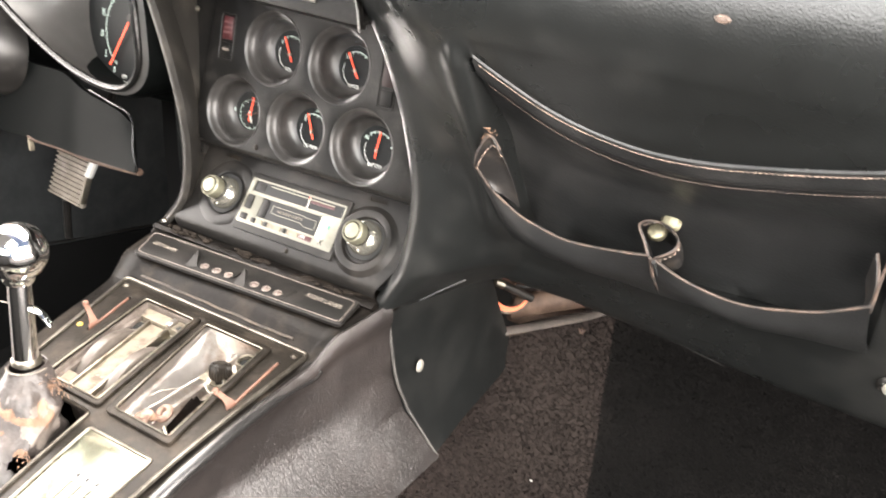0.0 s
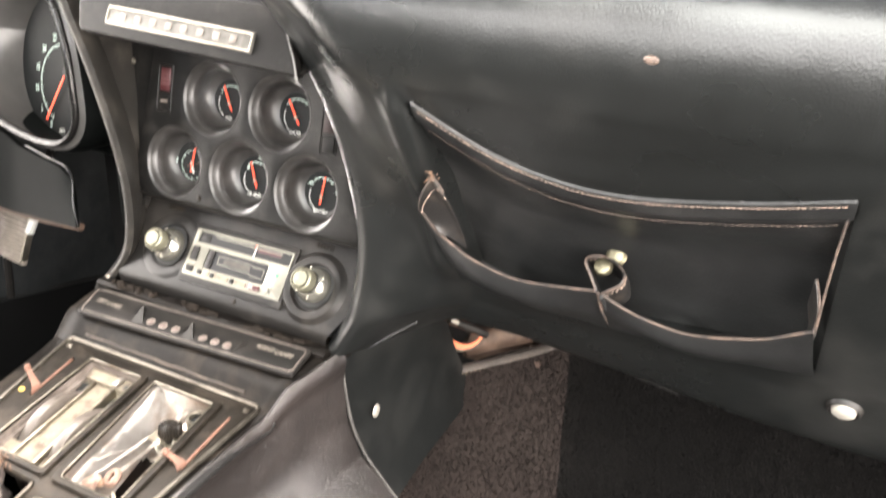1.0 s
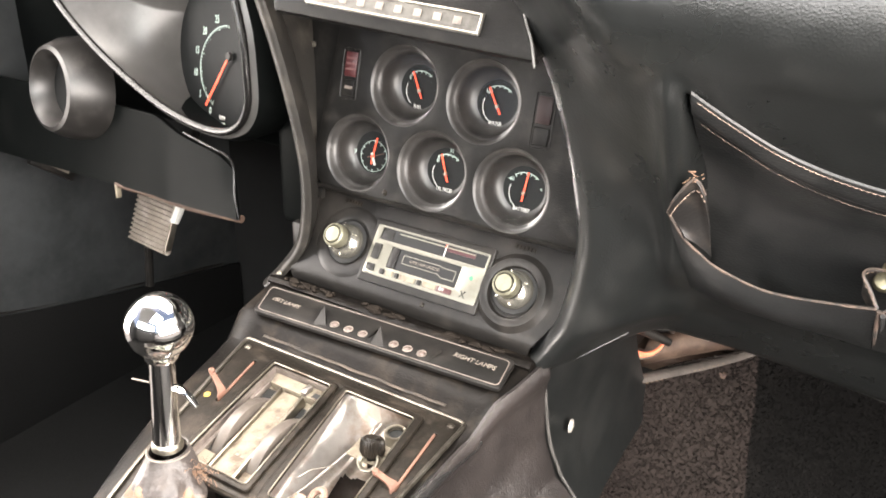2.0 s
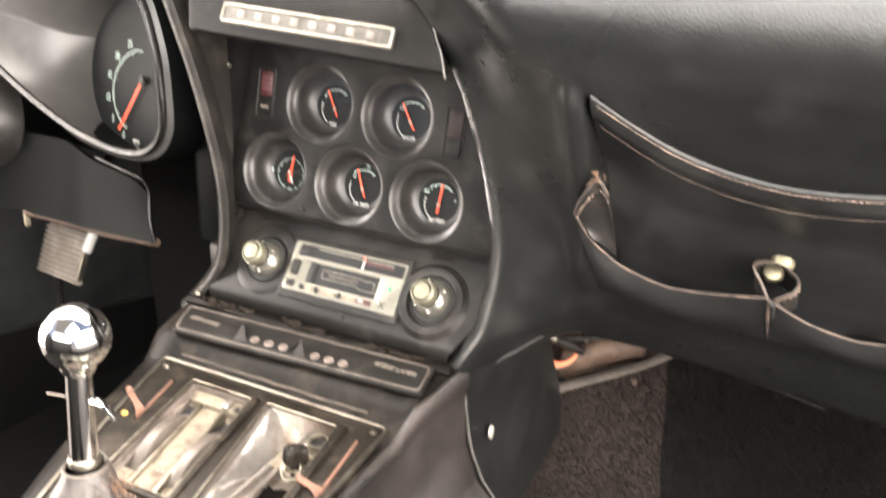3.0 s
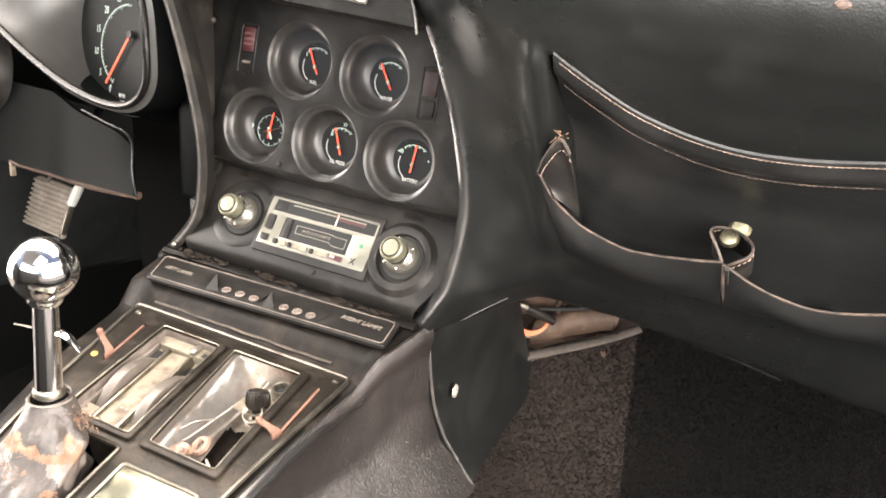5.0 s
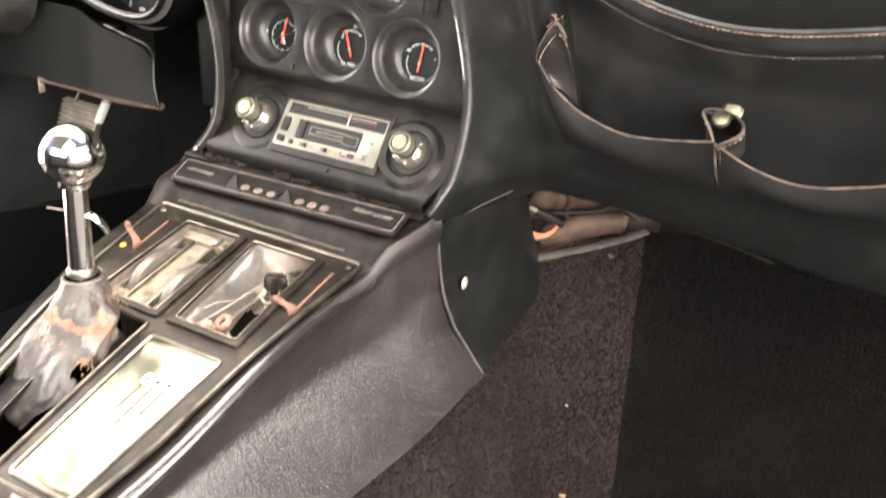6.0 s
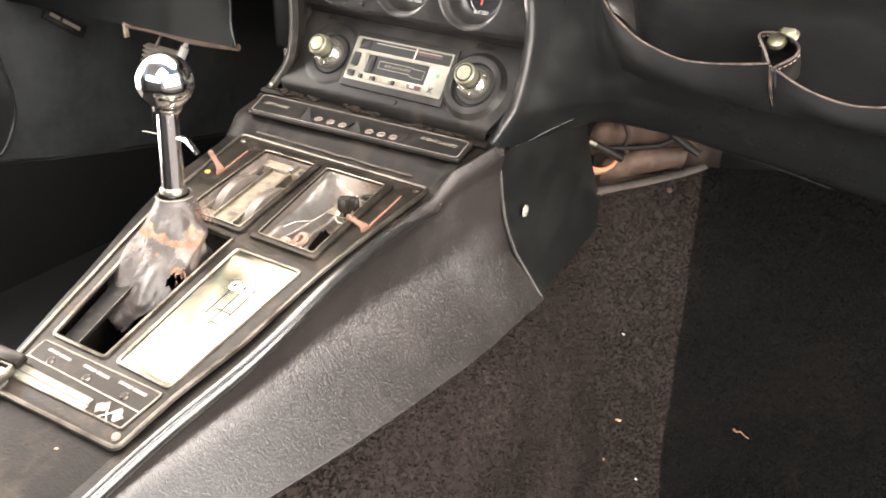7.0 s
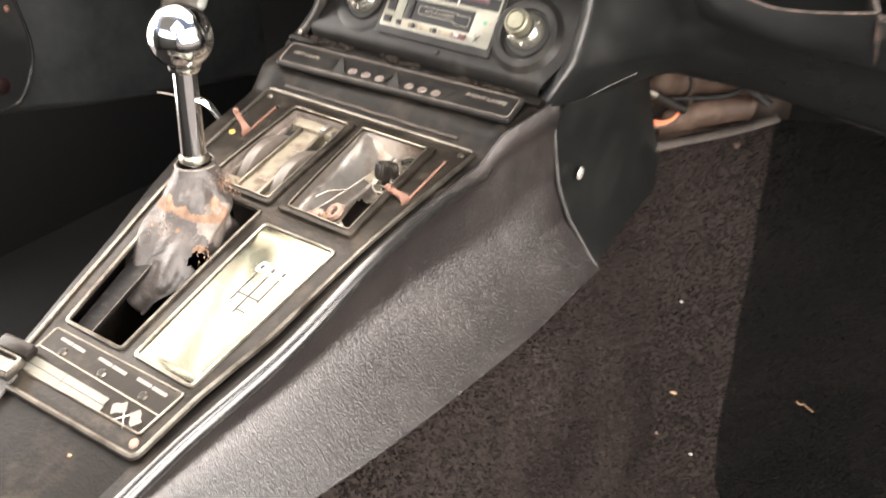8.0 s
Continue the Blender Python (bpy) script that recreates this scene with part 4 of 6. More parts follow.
    part("end_block", plate([inner(-0.014, 0.7235), inner(0.003, 0.7235), inner(0.001, 0.739), inner(-0.016, 0.739)], -0.012, -0.003, (), 0.001), CREAM, t, curved=True, m=TOP)


def build_ashtray():
    t = thing("ashtray", "open polished tin ashtray well with a black knob and rust-dusted fittings", "ashtray", at=(0.047, 0.784, 0.30))
    b = part("bezel", plate(rounded(shrink(RIGHT_BEZEL, -0.0035), 0.005), 0.003, 0.0064, [rounded(shrink(RIGHT_BEZEL, 0.0035), 0.003)], 0.0012), DUSTY, t, "worn black bezel with bright edge", curved=True, m=TOP)
    part("bright_edge", ring(rounded(shrink(RIGHT_BEZEL, 0.003), 0.003), 0.0012, 0.0010, 0.0062), STEEL, b, curved=True, m=TOP)
    # tin: walls and a sloping crumpled floor, its rear right corner gone
    a = shrink(RIGHT_BEZEL, 0.002)

    def spot(u, v, z):
        """A point of the well: u from left to right, v from rear to front."""
        x = (a[0][0] * (1 - u) + a[1][0] * u) * (1 - v) + (a[3][0] * (1 - u) + a[2][0] * u) * v
        return Vector((x, a[0][1] * (1 - v) + a[2][1] * v, z))
    rows = []
    n = 72
    for i in range(n + 1):
        v = i / n
        row = []
        for j in range(n + 1):
            u = j / n
            left = 1 - smooth(0.0, 0.46 + 0.10 * v, u)
            crumple = 0.0030 * noise.noise(Vector((u * 3, v * 2.5, 3))) + 0.0006 * abs(noise.noise(Vector((u * 9 + v * 4, v * 6, 1))))
            z = -0.027 + 0.022 * left + 0.007 * smooth(0.55, 1.0, v) + 0.004 * math.exp(-((u - 0.30 - 0.20 * v) / 0.035) ** 2) + crumple
            if i in (0, n) or j in (0, n):
                z = 0.003
            row.append(spot(u, v, z))
        rows.append(row)
    tin = grid(rows)

    def gone(u, v):
        edge = 0.05 * noise.noise(Vector((u * 6, v * 6, 8)))
        return u > 0.34 + 0.20 * v + edge and v < 0.56 + edge and u < 0.965 and v > 0.03
    kill = []
    tin.faces.ensure_lookup_table()
    for i in range(n):
        for j in range(n):
            if gone((j + 0.5) / n, (i + 0.5) / n):
                kill.append(tin.faces[i * n + j])
    bmesh.ops.delete(tin, geom=kill, context="FACES")
    part("tray", tin, BRIGHT, t, "crumpled polished tin tray", curved=True, m=TOP, angle=50)
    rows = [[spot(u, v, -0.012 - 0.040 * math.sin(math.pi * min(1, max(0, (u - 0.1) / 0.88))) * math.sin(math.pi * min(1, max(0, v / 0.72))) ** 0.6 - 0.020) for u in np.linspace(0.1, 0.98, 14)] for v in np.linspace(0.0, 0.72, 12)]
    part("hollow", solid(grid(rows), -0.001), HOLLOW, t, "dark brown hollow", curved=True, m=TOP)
    # bright fold between the tin and the hollow, and a rail beside it
    part("fold", tube([spot(0.10, 0.03, -0.008), spot(0.22, 0.26, -0.011), spot(0.33, 0.48, -0.011), spot(0.43, 0.67, -0.010)], 0.0012, 8), BRIGHT, t, "bright folded tin edge", curved=True, m=TOP)
    part("fold", tube([spot(0.03, 0.20, -0.006), spot(0.18, 0.36, -0.006), spot(0.34, 0.47, -0.010)], 0.0006, 8), BRIGHT, t, curved=True, m=TOP)
    part("ledge", solid(grid([[spot(u, v, -0.009 + 0.002 * noise.noise(Vector((u * 6, v * 6, 2)))) for u in np.linspace(0.42, 0.96, 12)] for v in np.linspace(0.60, 0.78, 8)]), -0.0012), CREAM, t, "yellowed ledge", curved=True, m=TOP)
    kn = lathe([(0.0001, 0.0190), (0.0060, 0.0192), (0.0080, 0.0172), (0.0095, 0.0186), (0.0112, 0.0170), (0.0124, 0.013), (0.0126, 0.004), (0.0110, 0.0), (0.0060, -0.001), (0.0050, -0.016), (0.0001, -0.016)], 52)
    for v in kn.verts:
        if 0.0005 < v.co.z < 0.0175 and math.hypot(v.co.x, v.co.y) > 0.0105:
            s = 1 + 0.06 * (1 if round(math.atan2(v.co.y, v.co.x) / (2 * math.pi) * 52) % 2 else -1)
            v.co.x, v.co.y = v.co.x * s, v.co.y * s
    part("knob", kn, DUSTY, t, "black knurled knob", curved=True, m=TOP @ Matrix.Translation(spot(0.72, 0.66, -0.006)) @ Matrix.Rotation(radians(-20), 4, "X") @ Matrix.Rotation(radians(-6), 4, "Y") @ Matrix.Scale(0.78, 4))
    part("knob_ring", lathe([(0.0062, 0), (0.0080, 0.002), (0.0094, 0.002), (0.0100, -0.001), (0.0096, -0.004)], 28), STEEL, t, "tarnished ring", curved=True, m=TOP @ Matrix.Translation(spot(0.73, 0.60, -0.006)) @ Matrix.Rotation(radians(35), 4, "X"))
    part("socket", lathe([(0.0060, 0.004), (0.0070, 0.0070), (0.0090, 0.0072), (0.0100, 0.004), (0.0100, -0.02)], 30), STEEL, t, "tarnished round socket", curved=True, m=TOP @ Matrix.Translation(spot(0.80, 0.90, -0.012)))
    part("socket_hole", lathe([(0.0001, 0.003), (0.0064, 0.003), (0.0064, 0.006)], 24), FLAT, t, curved=True, m=TOP @ Matrix.Translation(spot(0.80, 0.90, -0.012)))
    ringm = TOP @ Matrix.Translation(spot(0.44, 0.22, -0.010)) @ Matrix.Rotation(radians(22), 4, "X") @ Matrix.Rotation(radians(-14), 4, "Y") @ Matrix.Scale(0.72, 4)
    rg = lathe([(0.0050, 0.001), (0.0066, 0.0042), (0.0100, 0.0036), (0.0122, 0.000), (0.0100, -0.004), (0.0060, -0.003), (0.0050, 0.001)], 30)
    for v in rg.verts:
        v.co += Vector((0.0012, 0.0008, 0.0012)) * noise.noise(v.co * 240)
    part("rusty_ring", rg, CLAY, t, "rust-dusted ring", m=ringm)
    for (u, v, z), r, mat in (((0.25, 0.13, -0.010), 0.0068, CLAY), ((0.34, 0.16, -0.011), 0.0040, FRAY), ((0.17, 0.12, -0.010), 0.0045, BRIGHT)):
        lump = bmesh.new()
        bmesh.ops.create_icosphere(lump, subdivisions=3, radius=r)
        for w in lump.verts:
            w.co *= 1 + 0.45 * noise.noise(w.co * 220)
            w.co.z *= 0.6
        part("rusty_lump", lump, mat, t, curved=True, m=TOP @ Matrix.Translation(spot(u, v, z)))
    part("clip", box(-0.0055, 0.0055, -0.0012, 0.0012, -0.003, 0.003, 0.0006), STEEL, t, curved=True, m=TOP @ Matrix.Translation(spot(0.80, 0.06, -0.002)) @ Matrix.Rotation(radians(-35), 4, "Z"))


def build_lever(x, y, slot_y, pts):
    """A bent red-brown lever in its slot: a flag that narrows towards its tip."""
    t = thing("control_lever", "rusty red bent metal control lever in a trim slot", "lever", "console levers", at=(x, y, console_top(y)))
    rows = []
    line = curve_points(pts, 5)
    for i, p in enumerate(line):
        k = i / (len(line) - 1)
        w = along([(0, 0.0062), (0.35, 0.0042), (0.6, 0.0026), (0.88, 0.0026), (1, 0.0030)], k)
        rows.append([p + Vector((0, -w, 0)), p + Vector((0, w, 0))])
    m = TOP @ Matrix.Translation((*top(x, y), 0.003))
    part("arm", solid(grid(rows), 0.0018), RUST, t, m=m, curved=True)
    part("tip", lathe([(0.0001, 0.0026), (0.0022, 0.002), (0.0030, 0), (0.0022, -0.002), (0.0001, -0.0026)], 12), RUST, t, m=m @ Matrix.Translation(line[-1]), curved=True)
    part("slide", box(-0.0011, 0.0011, 0.004, slot_y, 0.0008, 0.0024, 0.0004), RUST, t, curved=True, m=TOP @ Matrix.Translation((*top(x, y), 0.0015)) @ Matrix.Rotation(radians(11 if x < 0 else 5.5), 4, "Z"))


build_climate_control()
build_ashtray()
build_lever(-0.0950, 0.7925, 0.050, [(0, 0, -0.005), (-0.001, 0.001, 0.002), (-0.006, 0.004, 0.005), (-0.013, 0.007, 0.009), (-0.020, 0.010, 0.013)])
build_lever(0.0972, 0.778, 0.066, [(0.001, 0, -0.005), (0, 0.000, 0.003), (-0.005, 0.001, 0.005), (-0.012, 0.002, 0.006), (-0.019, 0.003, 0.0065)])


# ---- gear shifter ----
def build_shifter():
    t = thing("gear_shifter", "chrome gear lever with ball knob and torn grey boot", "gear lever", at=(-0.035, 0.665, 0.22))
    ball, foot = Vector((-0.0545, 0.7065, 0.4770)), Vector((-0.0505, 0.6965, 0.3830))
    axis = (ball - foot).normalized()
    q = Vector((0, 0, 1)).rotation_difference(axis).to_matrix().to_4x4()
    mb = Matrix.Translation(ball) @ q
    prof = [(0.0001, 0.0240)] + [(0.0240 * math.sin(a), 0.0240 * math.cos(a)) for a in np.linspace(0.12, 2.58, 24)] + [(0.0125, -0.0235), (0.0105, -0.0265)]
    part("ball_knob", lathe(prof, 56, m=mb), CHROME, t, "chrome ball knob")
    mf = Matrix.Translation(foot) @ q
    part("shaft", lathe([(0.0104, -0.020), (0.0102, 0.0), (0.0096, 0.03), (0.0090, 0.068), (0.0090, 0.078)], 36, m=mf), CHROME, t)
    part("collar", lathe([(0.0104, -0.004), (0.0116, -0.003), (0.0118, 0.000), (0.0112, 0.002), (0.0102, 0.003)], 36, m=mf), STEEL, t)
    for a, pts, r, mat, lab in ((radians(22), ((0.006, 0.016), (0.011, 0.017), (0.017, 0.014), (0.022, 0.008), (0.025, 0.004)), 0.0040, CHROME, "curved chrome trigger"),
                                (radians(200), ((0.006, 0.018), (0.016, 0.019), (0.025, 0.0195)), 0.0011, WHEEL, "thin steel pin")):
        d = Vector((math.cos(a), math.sin(a), 0))
        p0 = foot + axis * 0.030
        part("trigger", tube(curve_points([p0 + d * u + axis * w for u, w in pts], 6), r, 10, taper=0.75, flat=0.6), mat, t, lab)
    # boot: a sagging torn cone with folds
    rng = random.Random(5)
    cx0, cy0, cx1, cy1 = foot.x, foot.y, -0.040, 0.660
    rows = []
    n = 150
    for i in range(64):
        v = i / 63
        cx, cy = cx0 + (cx1 - cx0) * v ** 1.1, cy0 + (cy1 - cy0) * v ** 1.25
        r = along([(0, 0.0150), (0.06, 0.0165), (0.20, 0.0225), (0.45, 0.0310), (0.7, 0.0365), (1, 0.0385)], v)
        row = []
        for k in range(n):
            a = 2 * math.pi * k / n
            back = max(0.0, -math.sin(a + 0.35)) ** 1.5
            drop = 0.064 + 0.036 * back
            fold = 1 + (0.085 * math.sin(3 * a + 4 * v) + 0.045 * math.sin(7 * a - 6 * v)) * smooth(0.05, 0.6, v)
            crinkle = 1 + 0.16 * noise.noise(Vector((2.4 * math.cos(a), 2.4 * math.sin(a), v * 5))) * smooth(0.0, 0.4, v)
            rear = 0.026 * smooth(0.30, 1.0, v) * back
            tuck = 1 - 0.45 * smooth(0.80, 1.0, v) * back
            rr = r * fold * crinkle * tuck
            row.append((cx + rr * math.cos(a) * 0.95, cy + rr * math.sin(a) * 1.05 - rear, foot.z - 0.004 - drop * v + 0.006 * noise.noise(Vector((math.cos(a) * 2, math.sin(a) * 2, v * 4 + 9))) * smooth(0, 0.3, v)))
        rows.append(row)
    bm = grid(rows, closed_u=True)
    hole, tear = Vector((-0.006, 0.651, 0.326)), Vector((-0.038, 0.645, 0.350))
    fringe, pale = Vector((-0.020, 0.702, 0.366)), Vector((-0.011, 0.680, 0.343))
    kill = []
    for f in bm.faces:
        c = f.calc_center_median()
        rag = 1 + 0.35 * noise.noise(c * 130) + 0.25 * noise.noise(c * 420)
        soft = 1 + 0.25 * noise.noise(c * 130)
        if (Vector((c.x - hole.x, c.y - hole.y, (c.z - hole.z) * 1.35))).length < 0.0098 * (0.55 * rag + 0.45 + 0.5 * noise.noise(c * 75)) or (c - tear).length < 0.0034 * rag:
            kill.append(f)
        elif (c - hole - Vector((0.002, 0.002, 0.008))).length < 0.0068 * rag or (c.y < 0.690 and c.x < -0.014 + 0.012 * noise.noise(c * 60) and abs(c.z - 0.351 - 0.008 * noise.noise(c * 70)) < 0.0060 * (0.75 + 1.5 * noise.noise(c * 90))) or (c - fringe).length < 0.008 * rag:
            f.material_index = 1
        elif (c - pale).length < 0.018 * soft:
            f.material_index = 2
    bmesh.ops.delete(bm, geom=kill, context="FACES")
    boot = part("boot", solid(bm, 0.0014), BOOT, t, "cracked torn grey leather boot", angle=75)
    boot.data.materials.append(FRAY)
    boot.data.materials.append(PALE)
    part("boot_stitch", lathe([(0.0150, -0.0008), (0.0162, 0), (0.0150, 0.0008)], 30, m=mf @ Matrix.Translation((0, 0, -0.0065))), TAN, t, "tan stitched collar of the boot")
    # frayed patches
    for c, s, cnt in ((Vector((-0.0225, 0.702, 0.367)), 0.010, 90), (Vector((-0.038, 0.647, 0.350)), 0.013, 30), (Vector((-0.004, 0.653, 0.333)), 0.009, 25)):
        f = bmesh.new()
        for _ in range(cnt):
            p = c + Vector((rng.gauss(0, s * 0.45), rng.gauss(0, s * 0.4), rng.gauss(0, s * 0.4)))
            e = p + Vector((rng.gauss(0.001, 0.0018), rng.gauss(-0.001, 0.0018), rng.gauss(0, 0.0020)))
            tube([p, (p + e) / 2 + Vector((0, 0, 0.001)), e], rng.uniform(0.0003, 0.0007), 4, bm=f, taper=0.4, flat=0.4)
        part("fray", f, FRAY, t, "frayed tan leather fibres")


build_shifter()


# ---- lamp monitor strip ahead of the plate ----
STRIP = frame_of((0, 0.887, 0.3813), (0, 1, 0.12))


def build_lamp_strip():
    t = thing("lamp_monitor_panel", "black lamp monitor strip with six small round lenses", "indicator panel", at=(0, 0.905, 0.389))
    o = [(-0.1405, -0.0075), (0.1225, 0.0045), (0.1165, 0.0450), (-0.1540, 0.0355)]
    b = part("body", plate(rounded(o, 0.006), 0, 0.0045, (), 0.0012), PLASTIC, t, m=STRIP)
    part("outline", ring(rounded(shrink(o, 0.0035), 0.005), 0.0010, 0.0006, 0.0044), WHEEL, b, m=STRIP)
    for x, y, step in ((-0.0546, 0.0108, 0.0159), (0.0109, 0.0127, 0.0146)):
        for pts in (((x - 0.0185, 0.0010, 0.0043), (x - 0.0055, 0.0050, 0.0043), (x - 0.0225, 0.0265, 0.0043), (x - 0.0215, 0.0240, 0.0105)),
                    ((x + 0.038, 0.0060, 0.0043), (x + 0.0440, 0.0245, 0.0043), (x + 0.0385, 0.0055, 0.0043), (x + 0.0435, 0.0230, 0.0085))):
            w = bmesh.new()
            vs = [w.verts.new(p) for p in pts]
            for f in ((0, 1, 3), (1, 2, 3), (2, 0, 3), (0, 2, 1)):
                w.faces.new([vs[i] for i in f])
            part("wedge", w, PLASTIC, b, "raised black wedge", m=STRIP, angle=20)
        for k in range(3):
            mm = STRIP @ Matrix.Translation((x + step * k, y + 0.0004 * k, 0.0045))
            ln = part("lens", lathe([(0.0001, 0.0012), (0.0024, 0.0009), (0.0034, 0.0002)], 20, m=mm), LENS, b, "faded round lens")
            part("lens_ring", lathe([(0.0034, 0.0), (0.0036, 0.0010), (0.0043, 0.0010), (0.0046, -0.0002)], 22, m=mm), WHEEL, ln)
    lettering("left_words", "LEFT LAMPS", 0.0075, TAN, b, STRIP @ Matrix.Translation((-0.1186, 0.0165, 0.0047)), stretch=0.85)
    lettering("right_words", "RIGHT LAMPS", 0.0080, TAN, b, STRIP @ Matrix.Translation((0.0863, 0.0265, 0.0047)), stretch=0.85)


build_lamp_strip()


# ---- centre stack ----
def build_stack():
    t = thing("center_stack", "satin black radio surround with round knob recesses", "dashboard panel", at=(0, 0.96, 0.39))
    # lower panel with a rolled bottom edge
    rows = []
    for i in range(22):
        v = i / 21
        yy = -0.020 + 0.122 * v
        row = []
        for j in range(60):
            u = j / 59
            half_l, half_r = along([(0, 0.150), (0.25, 0.150), (1, 0.140)], v), along([(0, 0.118), (0.2, 0.132), (0.5, 0.150), (1, 0.160)], v)
            x = -half_l + (half_l + half_r) * u
            w = -0.012 * smooth(0.02, 0.0, v * 0.3)
            row.append((x, yy, w))
        rows.append(row)
    part("surround", grid(rows), PLASTIC, t, m=RADIO_FACE, angle=55)
    for kx in (-0.0943, 0.0915):
        part("knob_boss", lathe([(0.038, -0.001), (0.0345, 0.0012), (0.031, 0.0014 if kx < 0 else 0.0050), (0.0270, 0.0014 if kx < 0 else 0.0056), (0.0240, 0.0012 if kx < 0 else 0.0044), (0.0222, 0.0)], 56, m=RADIO_FACE @ Matrix.Translation((kx, 0.0312 if kx < 0 else 0.0290, 0))), PLASTIC, t, "rounded boss round a knob")
    for x in (-0.105, 0.088):
        for k in range(6):
            part("label_bar", box(x - 0.010 + k * 0.0036, x - 0.010 + k * 0.0036 + 0.0024, 0.0690, 0.0730, 0.0003, 0.0010), DUSTY, t, m=RADIO_FACE)
    # dusty ledge under the surround
    led = [[(x, 0.929 + 0.016 * i / 4, 0.3880 + 0.0012 * noise.noise(Vector((x * 60, i, 0))) + (0.0025 if i in (1, 2) else 0)) for x in np.linspace(-0.168, 0.130, 50)] for i in range(5)]
    part("ledge", solid(grid(led), 0.006), COVER, t, "dusty cracked foam ledge")
    foam = bmesh.new()
    rng = random.Random(8)
    for k in range(60):
        x = -0.150 + 0.270 * rng.random()
        if noise.noise(Vector((x * 22, 4, 1))) < -0.12:
            continue
        c = Vector((x, 0.9355 + rng.uniform(-0.004, 0.003), 0.3905 + 0.0015 * rng.random()))
        lump = bmesh.new()
        bmesh.ops.create_icosphere(lump, subdivisions=2, radius=1.0)
        for w in lump.verts:
            w.co = w.co * (1 + 0.5 * noise.noise(w.co * 1.7 + c * 90))
        join(foam, lump, Matrix.Translation(c) @ Matrix.Rotation(rng.uniform(-0.3, 0.3), 4, "Z") @ Matrix.Diagonal((rng.uniform(0.002, 0.009), rng.uniform(0.0012, 0.003), rng.uniform(0.0008, 0.0022), 1)))
    tagged(part("foam", foam, FOAM, t, angle=60), "crumbling dark foam strip", kind="stuff")
    part("screw", lathe([(0.0001, 0.002), (0.002, 0.0015), (0.0026, 0)], 12, m=RADIO_FACE @ Matrix.Translation((0.008, -0.006, 0.0))), DUSTY, t)


def build_radio():
    t = thing("car_radio", "nickel-faced cassette car radio between two yellowed chrome knobs", "radio", at=(-0.01, 0.968, 0.409))
    f = RADIO_FACE @ Matrix.Translation((0.0102, 0.0087, 0))
    b = part("body", plate(rect(-0.0785, 0.0535, -0.0095, 0.0535, 0.002), -0.004, 0.0035, (), 0.0008), PLASTIC, t, "black radio body", m=f)
    face = part("face", plate(rect(-0.0745, 0.0505, -0.002, 0.0475, 0.002), 0.0035, 0.0048, [rect(-0.068, 0.0485, 0.0335, 0.0455, 0.0008), rect(-0.051, 0.0265, 0.0085, 0.0295, 0.0008)], 0.0003), RADIO, t, "satin nickel face", m=f)
    part("dial_window", plate(rect(-0.0685, 0.049, 0.033, 0.046), 0.0030, 0.0038), GLOSS, t, "black tuning dial", m=f)
    part("dial_strip", box(-0.048, 0.036, 0.0425, 0.0437, 0.0038, 0.0042), RADIO, t, m=f)
    part("dial_strip", box(0.006, 0.036, 0.0395, 0.0425, 0.0038, 0.0041), RED, t, m=f)
    part("tuning_pointer", box(0.0040, 0.0049, 0.0338, 0.0452, 0.0040, 0.0050), WHITE, t, "pale tuning pointer with a red tip", m=f)
    part("pointer_tip", box(0.0039, 0.0050, 0.0420, 0.0450, 0.0050, 0.0053), NEEDLE, t, "red tip", m=f)
    part("dial_button", box(-0.066, -0.054, 0.0355, 0.0440, 0.0036, 0.0044, 0.0004), PLASTIC, t, m=f)
    part("cassette_door", plate(rect(-0.0515, 0.027, 0.008, 0.030), 0.0022, 0.0036), GLOSS, t, "black cassette door", m=f)
    part("door_side", box(-0.050, -0.042, 0.0095, 0.0290, 0.0036, 0.0052, 0.0008), PLASTIC, t, m=f)
    part("cassette_outline", ring(rounded([(-0.036, 0.0165), (0.004, 0.0165), (0.008, 0.0140), (0.022, 0.0140), (0.022, 0.0235), (0.008, 0.0235), (0.004, 0.0245), (-0.036, 0.0245)], 0.001), 0.0007, 0.0003, 0.0036), RADIO, t, m=f)
    lettering("cassette_words", "AUTO STOP CASSETTE", 0.0038, TAN, t, f @ Matrix.Translation((-0.012, 0.0203, 0.0037)), stretch=0.85)
    part("button", box(-0.0705, -0.0615, 0.0135, 0.0290, 0.0048, 0.0066, 0.0012), PLASTIC, t, "black radio button", m=f)
    part("button", box(-0.0715, -0.0620, 0.0015, 0.0085, 0.0048, 0.0060, 0.0008), PLASTIC, t, m=f)
    for x0, x1, mm in ((-0.0555, -0.0500, PLASTIC), (-0.0480, -0.0400, CREAM), (-0.0380, -0.0335, PLASTIC), (-0.0320, -0.0150, CREAM), (-0.0125, -0.0080, PLASTIC), (-0.0060, 0.0080, CREAM), (0.0090, 0.0250, RED)):
        part("button", box(x0, x1, 0.0010, 0.0062, 0.0048, 0.0062, 0.0006), mm, t, m=f)
    lettering("band_words", "FM", 0.0042, WHITE, t, f @ Matrix.Translation((0.0145, 0.0036, 0.0064)))
    part("indicator", lathe([(0.0001, 0.0006), (0.0018, 0.0005), (0.0022, 0)], 14, m=f @ Matrix.Translation((0.039, 0.0215, 0.0048))), GREEN, t, "small green indicator")
    for sgn in (1, -1):
        part("emblem_stroke", box(-0.0004, 0.0004, -0.0042, 0.0042, 0.0048, 0.0052), PLASTIC, t, m=f @ Matrix.Translation((0.036, 0.0050, 0)) @ Matrix.Rotation(radians(40 * sgn), 4, "Z"))
